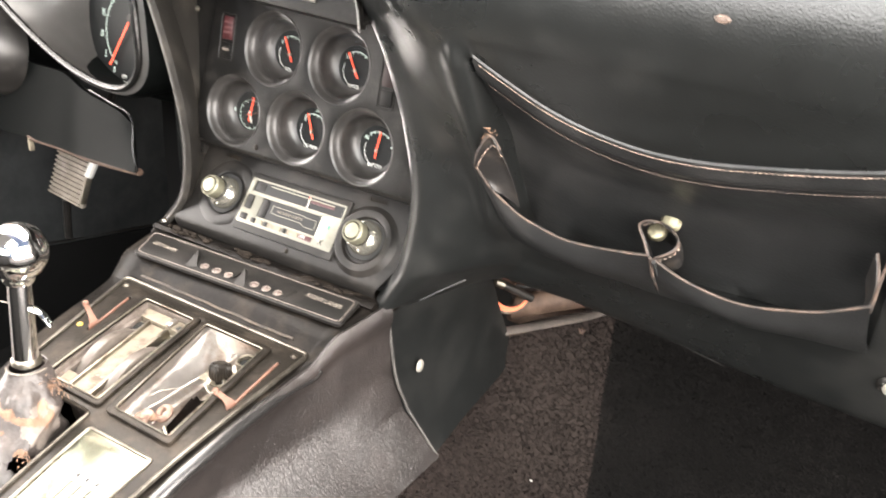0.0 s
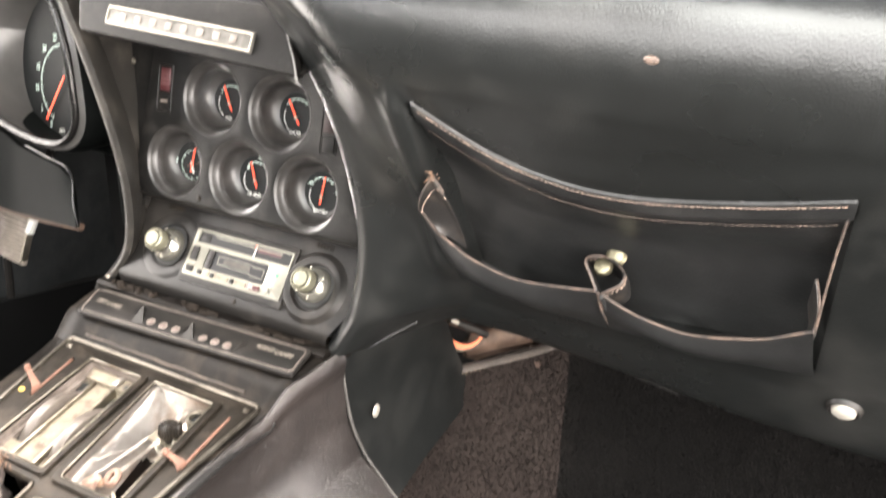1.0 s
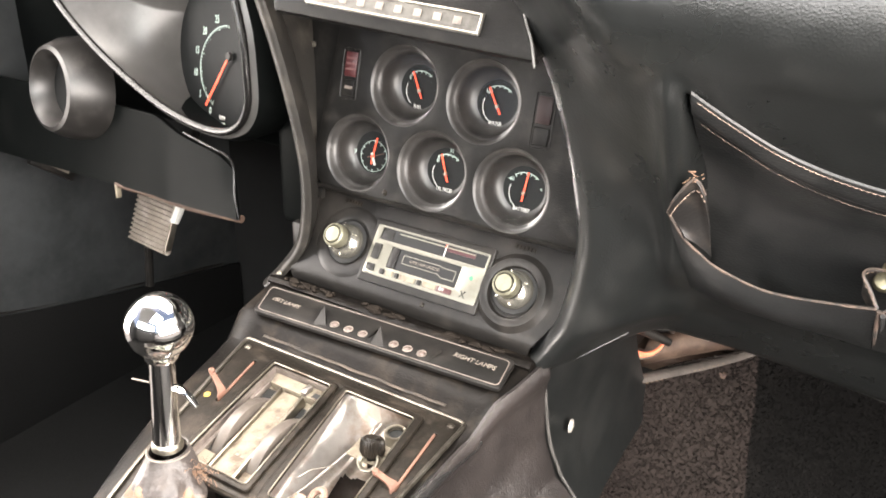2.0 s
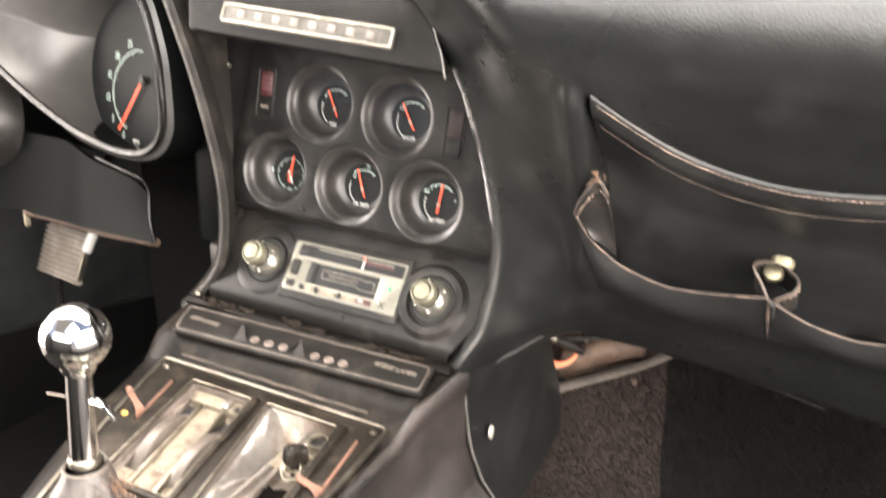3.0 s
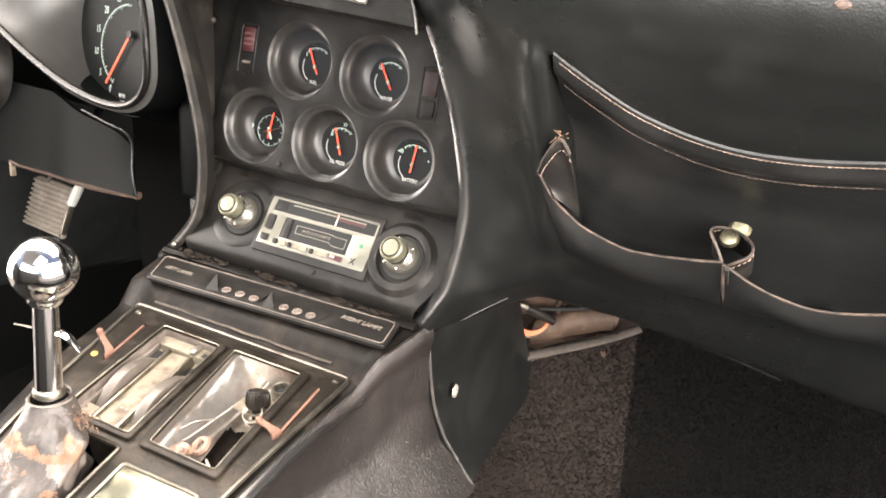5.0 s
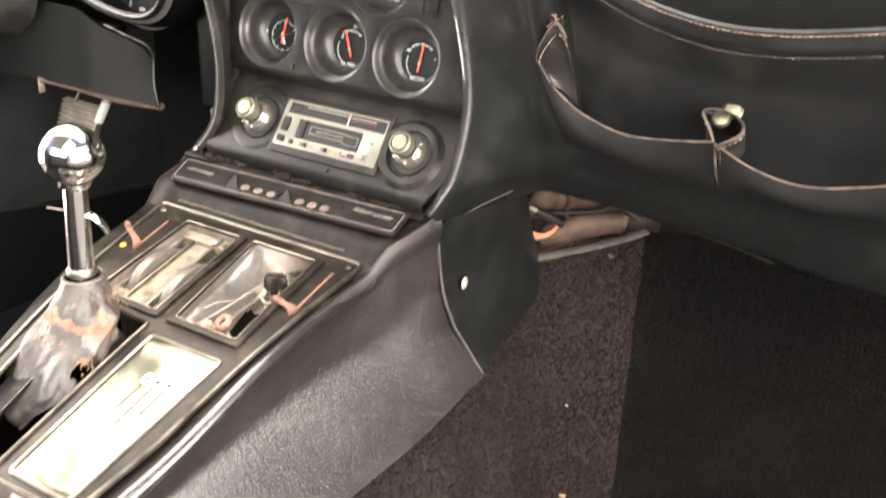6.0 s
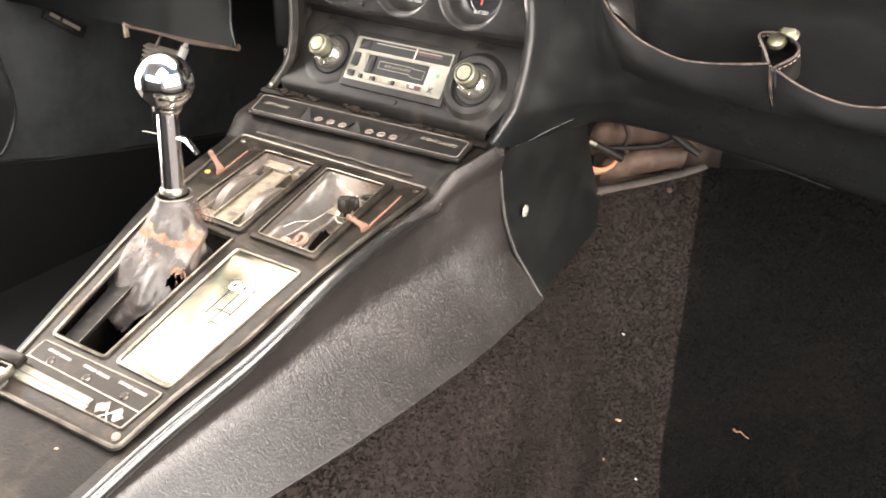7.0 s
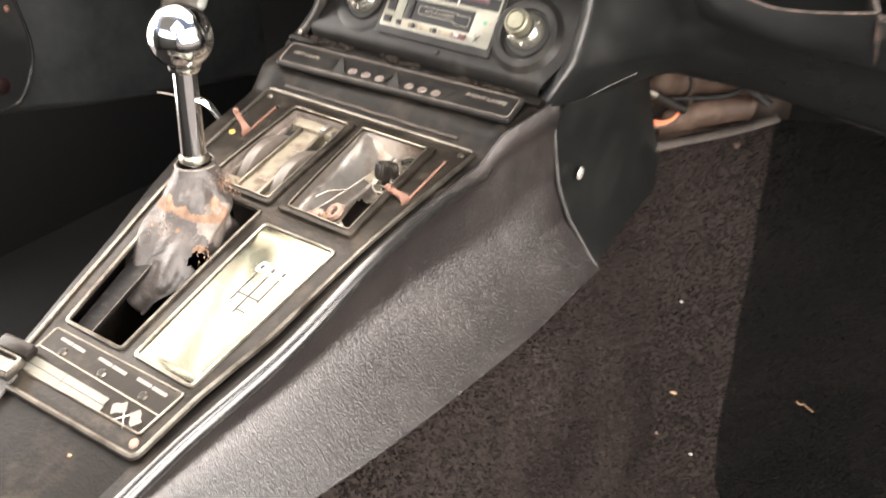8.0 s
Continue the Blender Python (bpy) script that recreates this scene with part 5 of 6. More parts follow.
    for kx, ky, name in ((-0.0943, 0.0305, "volume_knob"), (0.0920, 0.0318, "tuning_knob")):
        mk = RADIO_FACE @ Matrix.Translation((kx, ky, 0.0))
        part("knob_well", lathe([(0.0001, 0.0008), (0.0215, 0.0008), (0.0226, 0.003)], 40, m=mk), FLAT, t)
        base = part(name, lathe([(0.0176, 0.001), (0.0178, 0.0045), (0.0168, 0.0075), (0.0140, 0.0115), (0.0112, 0.0135)], 48, m=mk), KNOB, t, "yellowed chrome concentric knob")
        for a in (195, 245, 300, 15, 75, 135):
            part("rib", box(-0.0010, 0.0010, 0.0110, 0.0162, 0.0062, 0.0122, 0.0007), KNOB, base, m=mk @ Matrix.Rotation(radians(a), 4, "Z"))
        part("neck", lathe([(0.0108, 0.011), (0.0098, 0.0170), (0.0104, 0.0185)], 40, m=mk), KNOB, base)
        part("cap", lathe([(0.0104, 0.0175), (0.0115, 0.0190), (0.0116, 0.0265), (0.0110, 0.0285), (0.0093, 0.0298), (0.0086, 0.0290), (0.0080, 0.0290), (0.0074, 0.0304), (0.0001, 0.0312)], 44, m=mk), CAP, base, "ribbed round cap")
        part("cap_ring", lathe([(0.0090, 0.0292), (0.0086, 0.0300), (0.0080, 0.0292)], 40, m=mk), PLASTIC, base)


build_stack()
build_radio()


# ---- gauge panel ----
GAUGES = [(-0.0460, 0.0940, "fuel"), (0.0372, 0.0923, "water"), (-0.0890, 0.0240, "clock"), (-0.0050, 0.0230, "oil"), (0.0765, 0.0220, "battery")]


def circle(x, y, r, n=40):
    return [(x + r * math.cos(2 * math.pi * k / n), y + r * math.sin(2 * math.pi * k / n)) for k in range(n)]


def build_gauge_panel():
    t = thing("instrument_fascia", "satin black panel with five round gauge recesses", "instrument panel", at=(0, 0.98, 0.48))
    o = rounded([(-0.130, -0.013), (0.152, -0.013), (0.138, 0.152), (-0.124, 0.152), (-0.1415, 0.0)], 0.006)
    p = part("panel", plate(o, -0.002, 0.003, [circle(x, y, 0.0365) for x, y, _ in GAUGES], 0.0008), FASCIA, t, m=GAUGE_FACE)
    # rolled lip under the gauges
    rows = []
    for a in np.linspace(0, 1, 9):
        rows.append([(x, -0.013 - 0.013 * a, 0.003 - 0.036 * a * a) for x in np.linspace(-0.137, 0.146, 24)])
    part("lower_lip", grid(rows), PLASTIC, t, m=GAUGE_FACE)
    # backing beside the panel
    part("side_backing", plate([(-0.158, -0.03), (-0.131, -0.03), (-0.131, -0.02), (-0.141, 0.0), (-0.124, 0.155), (-0.121, 0.16), (-0.176, 0.16)], -0.010, -0.0035), FASCIA, t, m=GAUGE_FACE)
    part("side_backing", plate([(0.138, -0.010), (0.165, -0.010), (0.18, 0.16), (0.128, 0.16)], -0.010, -0.0035), VINYL, t, m=GAUGE_FACE)
    for x, y in ((-0.1535, 0.047), (-0.160, 0.118)):
        part("screw", lathe([(0.0001, 0.003), (0.0024, 0.002), (0.003, 0)], 12, m=GAUGE_FACE @ Matrix.Translation((x, y, -0.0035))), STEEL, t)
    part("screw", lathe([(0.0001, 0.002), (0.0022, 0.0015), (0.0028, 0)], 12, m=GAUGE_FACE @ Matrix.Translation((-0.052, -0.0065, 0.003))), DUSTY, t)
    # warning lens blocks at both upper corners
    for x, y in ((-0.1070, 0.099), (0.0960, 0.088)):
        red = x < 0
        lens = part("warning_lens", box(x - 0.0068, x + 0.0068, y - 0.005, y + 0.0180, 0.003, 0.0042, 0.0008), RED if red else DIMRED, t, "dark red warning lens", m=GAUGE_FACE)
        part("lens_frame", ring(rect(x - 0.0092, x + 0.0092, y - 0.0255, y + 0.0205, 0.002), 0.0016 if red else 0.0008, 0.0014 if red else 0.0006, 0.003), PLASTIC if red else FASCIA, lens, m=GAUGE_FACE)
        part("lens_lower", box(x - 0.0068, x + 0.0068, y - 0.023, y - 0.008, 0.003, 0.0040, 0.001), FASCIA, lens, m=GAUGE_FACE)
        for k in range(3 if red else 0):
            part("label_bar", box(x - 0.0055, x + 0.0055, y + 0.001 + 0.005 * k, y + 0.0030 + 0.005 * k, 0.0042, 0.0045), REDPRINT, lens, m=GAUGE_FACE)
        if red:
            part("label_bar", box(x - 0.0045, x + 0.0045, y - 0.0165, y - 0.0140, 0.0040, 0.0043), WHEEL, lens, m=GAUGE_FACE)


def arc_marks(r0, r1, a0, a1, n=24):
    rows = [[(r * math.cos(radians(a)), r * math.sin(radians(a)), 0) for a in np.linspace(a0, a1, n)] for r in (r0, r1)]
    return solid(grid(rows), 0.0003)


def build_gauge(x, y, kind):
    labels = {"fuel": "black fuel gauge with a red needle in a deep black bowl", "water": "black water temperature gauge with a red needle", "clock": "black clock with red hands in a deep bowl",
              "oil": "black oil pressure gauge with a red needle", "battery": "black battery gauge with a red needle"}
    f = GAUGE_FACE @ Matrix.Translation((x, y, 0.0))
    t = thing("gauge", labels[kind], "gauge", "centre gauges", at=f.translation)
    part("bowl", lathe([(0.0372, 0.0028), (0.0366, 0.0035), (0.0354, 0.0031), (0.0340, 0.0004), (0.0330, -0.0036), (0.0323, -0.0042), (0.0312, -0.0056), (0.0304, -0.0105), (0.0290, -0.0165), (0.0262, -0.0215), (0.0225, -0.0242), (0.0180, -0.0249), (0.0001, -0.0250)], 72, m=f), CONE, t, "satin black stepped bowl", angle=60)
    d = f @ Matrix.Translation((0, 0, -0.0245))
    dial = part("dial", lathe([(0.0001, 0), (0.0205, 0.0)], 48, m=d), DIAL, t, "matt black dial")
    hub = d @ Matrix.Translation((0.0015, -0.0035, 0.0010))
    ang = {"fuel": 118, "water": 122, "clock": 80, "oil": 112, "battery": 84}[kind]
    s = {"fuel": "FUEL", "water": "WATER", "oil": "OIL PRESS", "battery": "BATTERY"}
    if kind == "clock":
        for k in range(12):
            part("tick", box(0.0128, 0.0150 if k % 3 else 0.0158, -0.0003, 0.0003, 0, 0.0003), PRINT, dial, m=hub @ Matrix.Rotation(radians(30 * k), 4, "Z"))
        part("chapter_ring", arc_marks(0.0151, 0.0155, 0, 359.9, 60), PRINT, dial, m=hub)
        part("needle", box(-0.0008, 0.0008, -0.0080, 0.0185, 0.0010, 0.0018), NEEDLE, dial, m=hub @ Matrix.Rotation(radians(-8), 4, "Z"))
        part("needle", box(-0.0011, 0.0011, -0.0035, 0.0090, 0.0018, 0.0024), WHITE, dial, "pale hour hand", m=hub @ Matrix.Rotation(radians(205), 4, "Z"))
        part("needle", box(-0.0003, 0.0003, -0.006, 0.014, 0.0024, 0.0027), RUST, dial, m=hub @ Matrix.Rotation(radians(-70), 4, "Z"))
        lettering("numeral", "9", 0.0062, PRINT, dial, hub @ Matrix.Translation((-0.0225, 0.0010, 0)))
    else:
        part("scale", arc_marks(0.0180, 0.0188, 52, 128), PRINT, dial, m=hub)
        part("scale", arc_marks(0.0147, 0.0153, 158, 240), WHITE, dial, m=hub)
        for a in (58, 76, 92, 110, 126):
            part("tick", box(0.0165, 0.0186, -0.0004, 0.0004, 0, 0.0004), PRINT, dial, m=hub @ Matrix.Rotation(radians(a), 4, "Z"))
        part("needle", box(-0.0007, 0.0007, -0.0075, 0.0190, 0.0012, 0.0020), NEEDLE, dial, "orange-red needle", m=hub @ Matrix.Rotation(radians(ang - 90), 4, "Z"))
        lettering("word", s[kind], 0.0050, WHITE, dial, hub @ Matrix.Translation((-0.0005, -0.0150, 0)), stretch=0.8)
        if kind == "battery":
            lettering("numeral", "-40", 0.0058, PRINT, dial, hub @ Matrix.Translation((-0.0150, 0.0105, 0)), stretch=0.85)
            lettering("numeral", "+", 0.0050, PRINT, dial, hub @ Matrix.Translation((0.0155, 0.0060, 0)))
        if kind == "water":
            lettering("numeral", "100", 0.0058, PRINT, dial, hub @ Matrix.Translation((-0.0105, 0.0120, 0)), stretch=0.8)
        if kind == "oil":
            lettering("numeral", "0", 0.0056, PRINT, dial, hub @ Matrix.Translation((-0.0110, 0.0110, 0)))
            lettering("numeral", "35", 0.0048, PRINT, dial, hub @ Matrix.Translation((0.0025, 0.0222, 0)))
        if kind == "fuel":
            lettering("numeral", "E", 0.0050, PRINT, dial, hub @ Matrix.Translation((-0.0120, 0.0110, 0)))
    part("hub", lathe([(0.0001, 0.0032), (0.0016, 0.0030), (0.0020, 0.0010)], 18, m=hub), NEEDLE if kind == "clock" else STEEL, dial)
    gl = part("glass", lathe([(0.0001, 0.0), (0.0308, 0.0)], 48, m=f @ Matrix.Translation((0, 0, -0.0068))), CLEAR, t, "clear gauge glass")
    gl.visible_shadow = False


build_gauge_panel()
for gx, gy, gk in GAUGES:
    build_gauge(gx, gy, gk)


# ---- header with the name plate, and the recess over it ----
HEAD = frame_of((-0.006, 0.920, 0.6735), (0, 0.45, 1)) @ Matrix.Rotation(radians(-2.6), 4, "Z")


def build_header():
    t = thing("dash_header", "black dash header over the gauges with a bright name plate", "dashboard panel", at=(-0.01, 0.92, 0.64))
    o = rounded([(-0.117, -0.018), (0.132, -0.018), (0.100, 0.033), (-0.134, 0.033)], 0.004)
    part("face", plate(o, -0.012, 0.0, (), 0.002), FASCIA, t, m=HEAD)
    lo = [HEAD @ Vector((x, -0.0150, -0.004)) for x in np.linspace(-0.120, 0.130, 12)]
    part("underside", solid(grid([lo, [p + Vector((0, 0.05, 0.006)) for p in lo], [p + Vector((0, 0.10, 0.012)) for p in lo]]), 0.003), PLASTIC, t)
    n = part("name_plate", plate(rect(-0.0835, 0.0835, -0.0085, 0.0085, 0.0015), 0, 0.0025, (), 0.0006), PLATE, t, "tarnished bright name plate", m=HEAD)
    part("plate_border", ring(rect(-0.0820, 0.0820, -0.0070, 0.0070, 0.001), 0.0016, 0.0012, 0.0025), STEEL, n, m=HEAD)
    for k in range(8):
        x = -0.063 + 0.018 * k
        part("plate_mark", box(x - 0.0035, x + 0.0035, -0.0030, 0.0030, 0.0025, 0.0033, 0.0005), WHEEL, n, m=HEAD)
    r = thing("dash_recess", "dark glossy recess in the dash top over the header", "dashboard recess", at=(-0.01, 0.96, 0.69))
    part("floor", plate(rounded([(-0.135, 0.030), (0.102, 0.030), (0.075, 0.075), (-0.125, 0.075)], 0.008), -0.034, -0.030), GLOSS, r, "glossy dark cover", m=HEAD)
    part("chrome_edge", tube([HEAD @ Vector(p) for p in curve_points([(0.132, -0.022, -0.002), (0.126, -0.006, 0.001), (0.118, 0.007, 0.002), (0.108, 0.024, 0.002), (0.092, 0.043, 0.0), (0.070, 0.060, -0.004), (0.038, 0.068, -0.010)], 8)], 0.0010, 8), PIPING, r, "worn bright edge")
    part("back", plate([(-0.16, 0.074), (0.13, 0.074), (0.13, 0.12), (-0.16, 0.12)], -0.05, -0.020), FLAT, r, m=HEAD)


build_header()


# ---- dashboard, passenger side ----
SEAM = [(0.385, 0.122), (0.41, 0.137), (0.43, 0.147), (0.50, 0.156), (0.56, 0.146), (0.62, 0.130), (0.66, 0.118), (0.70, 0.092), (0.735, 0.055), (0.80, 0.050)]
PROFILE = [(0.3845, 1.150), (0.3850, 1.060), (0.3870, 1.0515), (0.3910, 1.0465)] + [(z, dash_y(z)) for z in np.arange(0.400, 0.6601, 0.005)] + \
          [(0.668, 0.8735), (0.680, 0.8685), (0.693, 0.8655), (0.710, 0.8650), (0.728, 0.8680), (0.744, 0.8760), (0.756, 0.889), (0.763, 0.906), (0.7660, 0.930), (0.7650, 0.97)]
POCKET_TOP = [(0.230, 0.662), (0.244, 0.650), (0.272, 0.6320), (0.300, 0.6170), (0.335, 0.6060), (0.372, 0.6010), (0.410, 0.6030), (0.444, 0.6090), (0.490, 0.6195), (0.535, 0.6325), (0.56, 0.6385)]
LOW = [(0.13, 0.390), (0.20, 0.404), (0.28, 0.404), (0.39, 0.391), (0.48, 0.376), (0.56, 0.370), (0.9, 0.366)]
POCKET_X0, POCKET_X1, POCKET_Z0 = 0.242, 0.536, 0.448


def dash_surface(x, z, y):
    """y of the moulding at x on the profile row (z, y)."""
    s = spline(SEAM, z) - 0.008
    d = x - s
    t = smooth(0.015, 0.100, d)
    yp = spline([(0.38, 0.937), (0.47, 0.941), (0.56, 0.941), (0.62, 0.933), (0.66, 0.920), (0.735, 0.905)], z)
    out = y * t + min(yp, y + 0.05 if z > 0.6 else yp) * (1 - t)
    if d < 0.026:
        out += 0.028 * (1 - math.sqrt(max(0.0, 1 - (1 - d / 0.026) ** 2)))
    # lip left of the pocket
    out -= 0.0125 * math.exp(-((x - 0.2300) / 0.0095) ** 2) * smooth(0.46, 0.50, z) * smooth(0.675, 0.64, z)
    zt = spline(POCKET_TOP, x)
    low = along([(0.23, 0.480), (0.27, 0.463), (0.37, 0.460), (0.45, 0.457), (0.535, 0.466)], x)
    inside = smooth(POCKET_X0 - 0.003, POCKET_X0 + 0.004, x) * smooth(POCKET_X1 - 0.001, POCKET_X1 - 0.010, x) * smooth(zt + 0.002, zt - 0.004, z) * smooth(low - 0.002, low + 0.006, z)
    out += 0.034 * inside
    # slight roll over the stitched band and sag in the pad
    out -= 0.0015 * math.exp(-((z - zt - 0.012) / 0.012) ** 2) * smooth(0.245, 0.27, x)
    out += 0.0035 * noise.noise(Vector((x * 7, z * 9, 2))) * smooth(0.25, 0.40, x) * smooth(0.64, 0.68, z)
    out += 0.0014 * math.exp(-((z - 0.437) / 0.012) ** 2) * smooth(0.20, 0.26, x)
    return out


def build_dashboard():
    t = thing("dashboard", "black padded dashboard moulding on the passenger side", "dashboard", at=(0.45, 1.0, 0.38))
    rows = []
    fine = []
    for (z0, y0), (z1, y1) in zip(PROFILE, PROFILE[1:]):
        k = 2
        for i in range(k):
            fine.append((z0 + (z1 - z0) * i / k, y0 + (y1 - y0) * i / k))
    fine.append(PROFILE[-1])
    for z, y in fine:
        row = []
        s = spline(SEAM, z) - 0.008
        xs = [s + d for d in (0, 0.0006, 0.0016, 0.0032, 0.0055, 0.0085, 0.012, 0.017, 0.022, 0.028)] + list(np.linspace(s + 0.036, 0.228, 10)) + list(np.linspace(0.231, 0.262, 16)) + list(np.linspace(0.268, 0.525, 44)) + list(np.linspace(0.528, 0.545, 9)) + list(np.linspace(0.555, 0.86, 20))
        for x in xs:
            drop = (along(LOW, x) - 0.392) * (1 - smooth(0.392, 0.45, z))
            zz = z + drop
            yy = dash_surface(x, z, dash_y(zz) if 0.396 < z < 0.66 else y + (dash_y(zz) - dash_y(z) if z < 0.5 else 0.0))
            row.append((x, yy, zz))
        rows.append(row)
    part("moulding", grid(rows), PAD, t, angle=60)
    part("lower_lip", tube(curve_points([(0.147, 0.963, 0.3835), (0.1595, 0.9695, 0.3905), (0.1725, 0.9805, 0.3995), (0.1895, 0.9995, 0.4095)], 6), 0.0010, 8, taper=0.5), PAD, t, "thin rubbed lip under the dash")
    part("bottom_bead", tube([(x, 1.0585, 0.3835 + along(LOW, x) - 0.392) for x in np.linspace(0.272, 0.43, 24)], 0.0022, 8, taper=0.3), BEAD, t, "rubbed bead along the lower edge")
    part("mark", lathe([(0.0001, 0.002), (0.003, 0.0016), (0.0045, 0)], 10, m=Matrix.Translation((0.412, 0.8655, 0.7055)) @ Matrix.Rotation(radians(95), 4, "X") @ Matrix.Diagonal((1.1, 0.6, 1, 1))), EDGE, t, "small pale chip")
    part("mark", lathe([(0.0001, 0.0015), (0.003, 0.001), (0.004, 0)], 10, m=Matrix.Translation((0.140, 0.902, 0.7155)) @ Matrix.Rotation(radians(80), 4, "X") @ Matrix.Diagonal((1.4, 0.6, 1, 1))), EDGE, t)
    b = thing("dash_button", "round chrome button set in the lower dashboard", "button", at=(0.561, 1.025, 0.428))
    mb = frame_of((0.561, 1.0215, 0.428), (0, -0.62, 1))
    part("cap", lathe([(0.0001, 0.0060), (0.006, 0.0058), (0.0088, 0.0040), (0.0098, 0.0)], 32, m=mb), ZINC, b)
    part("rim", lathe([(0.0098, 0.0012), (0.0116, 0.0030), (0.0132, 0.0012), (0.0140, -0.001)], 32, m=mb), PLASTIC, b, "black rim")
    tp = thing("dash_top", "sloping black dash top below the windscreen", "dashboard", at=(0, 1.2, 0.74), kind="structure")
    rows = [[(x, y, along([(0.955, 0.7625), (1.0, 0.762), (1.2, 0.764), (1.46, 0.770)], y) + 0.002 * noise.noise(Vector((x * 5, y * 5, 7)))) for x in np.linspace(-0.86, 0.86, 50)] for y in np.linspace(0.955, 1.49, 16)]
    part("cover", solid(grid(rows), 0.012), PAD, tp)


build_dashboard()


# ---- map pocket ----
def on_dash(x, z, off=0.0):
    """A point off the dash plane towards the seats."""
    n = Vector((0.12, -0.85, 0.50)) if off > 0 else Vector((0, -0.85, -0.527))
    return Vector((x, dash_y(z), z)) + n * off


def stitches(line, length, gap, r, mat, parent, name="stitching"):
    bm = bmesh.new()
    pts = [Vector(p) for p in line]
    acc, want, on = 0.0, 0.0, True
    cum = [0.0]
    for a, b in zip(pts, pts[1:]):
        cum.append(cum[-1] + (b - a).length)

    def at(s):
        for i in range(len(pts) - 1):
            if s <= cum[i + 1]:
                return pts[i].lerp(pts[i + 1], (s - cum[i]) / max(1e-9, cum[i + 1] - cum[i]))
        return pts[-1]
    s = 0.0
    while s + length < cum[-1]:
        a, c = at(s), at(s + length)
        n = Vector((0, -0.85, -0.527))
        tube([a - n * 0.0004, (a + c) / 2 + n * r * 0.7, c - n * 0.0004], r, 6, bm=bm)
        s += length + gap
    return part(name, bm, mat, parent, "tan thread stitches")


def build_pocket():
    t = thing("map_pocket", "black leather map pocket with stitched tan edges and a snap fastener", "map pocket", at=(0.39, 0.98, 0.45))
    # back panel
    rows = []
    for v in np.linspace(0, 1, 22):
        row = []
        for x in np.linspace(POCKET_X0 + 0.001, POCKET_X1 - 0.001, 60):
            zt = spline(POCKET_TOP, x) - 0.003
            z = POCKET_Z0 + 0.002 + (zt - POCKET_Z0 - 0.002) * v
            off = -0.026 + 0.022 * smooth(0.55, 1.0, v) + 0.0025 * noise.noise(Vector((x * 12, z * 12, 5)))
            row.append(on_dash(x, z, off))
        rows.append(row)
    part("back_panel", solid(grid(rows), 0.0015), LEATHER, t)
    # rolled and stitched band along the top
    rows = []
    for a in np.linspace(0, 1, 12):
        row = []
        for x in np.linspace(POCKET_X0 + 0.002, POCKET_X1 - 0.002, 70):
            zt = spline(POCKET_TOP, x) + 0.004
            z = zt - 0.0265 * a
            off = 0.0005 + 0.0050 * math.sin(math.pi * min(1, a * 1.1)) ** 0.6 * (1 - 0.5 * a) - 0.0125 * a ** 2
            row.append(on_dash(x, z, off))
        rows.append(row)
    part("top_band", solid(grid(rows), 0.001), LEATHER, t, "rolled leather band")
    for down, off, gap, r in ((0.0030, 0.0064, 0.0008, 0.00030), (0.0200, -0.0040, 0.0012, 0.00020)):
        stitches([on_dash(x, spline(POCKET_TOP, x) - down, off) for x in np.linspace(POCKET_X0 + 0.006, POCKET_X1 - 0.006, 70)], 0.0030, gap, r, THREAD, t)
    # two flaps, open at the top
    tops = [[(0.228, 0.929, 0.556), (0.238, 0.943, 0.533), (0.250, 0.952, 0.5195), (0.264, 0.958, 0.509), (0.293, 0.965, 0.4975), (0.318, 0.9655, 0.4975), (0.345, 0.962, 0.502), (0.3705, 0.957, 0.509)],
            [(0.3735, 0.961, 0.5045), (0.392, 0.968, 0.4935), (0.412, 0.974, 0.4850), (0.433, 0.976, 0.4815), (0.455, 0.9735, 0.4845), (0.476, 0.969, 0.4915), (0.502, 0.962, 0.503), (0.527, 0.951, 0.521)]]
    ends = []
    for k, tp in enumerate(tops):
        line = curve_points(tp, 8)
        rows = []
        for v in np.linspace(0, 1, 16):
            row = []
            for i, p in enumerate(line):
                u = i / (len(line) - 1)
                xb = (0.236 + (0.3725 - 0.236) * u) if k == 0 else (0.3735 + (0.534 - 0.3735) * u)
                zb = along([(0.23, 0.474), (0.27, 0.458), (0.37, 0.455), (0.45, 0.452), (0.535, 0.461)], xb)
                low = Vector((xb, dash_y(zb) - 0.004, zb))
                q = low.lerp(p, v)
                belly = 0.007 * math.sin(math.pi * v) * (0.4 + math.sin(math.pi * u)) + 0.0016 * noise.noise(Vector((q.x * 25, q.z * 25, k)))
                row.append(q + Vector((0, -0.85, -0.4)) * belly)
            rows.append(row)
        fl = part("flap", solid(grid(rows), -0.0022), LEATHER, t, "sagging leather pocket flap")
        part("raw_edge", tube([p + Vector((0, -0.0003, 0.0002)) for p in rows[-1]], 0.0011, 8), EDGE, fl, "worn tan edge")
        ends.append((rows[-1][0], rows[-1][-1]))
    tip, right0 = ends[0]
    left1, end1 = ends[1]

    # leather turned into the pocket: at both ends, and in a pleat round the snap
    def gusset(path, low, name, label):
        a_line, b_line = curve_points(path, 6), curve_points(low, 6)
        rows = [[p.lerp(q, v) + Vector((0, 0.004 * math.sin(math.pi * v), 0)) for p, q in zip(a_line, b_line)] for v in np.linspace(0, 1, 8)]
        g = part(name, solid(grid(rows), 0.0014), GUSSET, t, label)
        part("raw_edge", tube(a_line, 0.0009, 7), EDGE, g)
        stitches([p.lerp(q, 0.14) + Vector((0.0005, -0.0012, 0)) for p, q in zip(a_line, b_line)], 0.0028, 0.0016, 0.0005, THREAD, g)
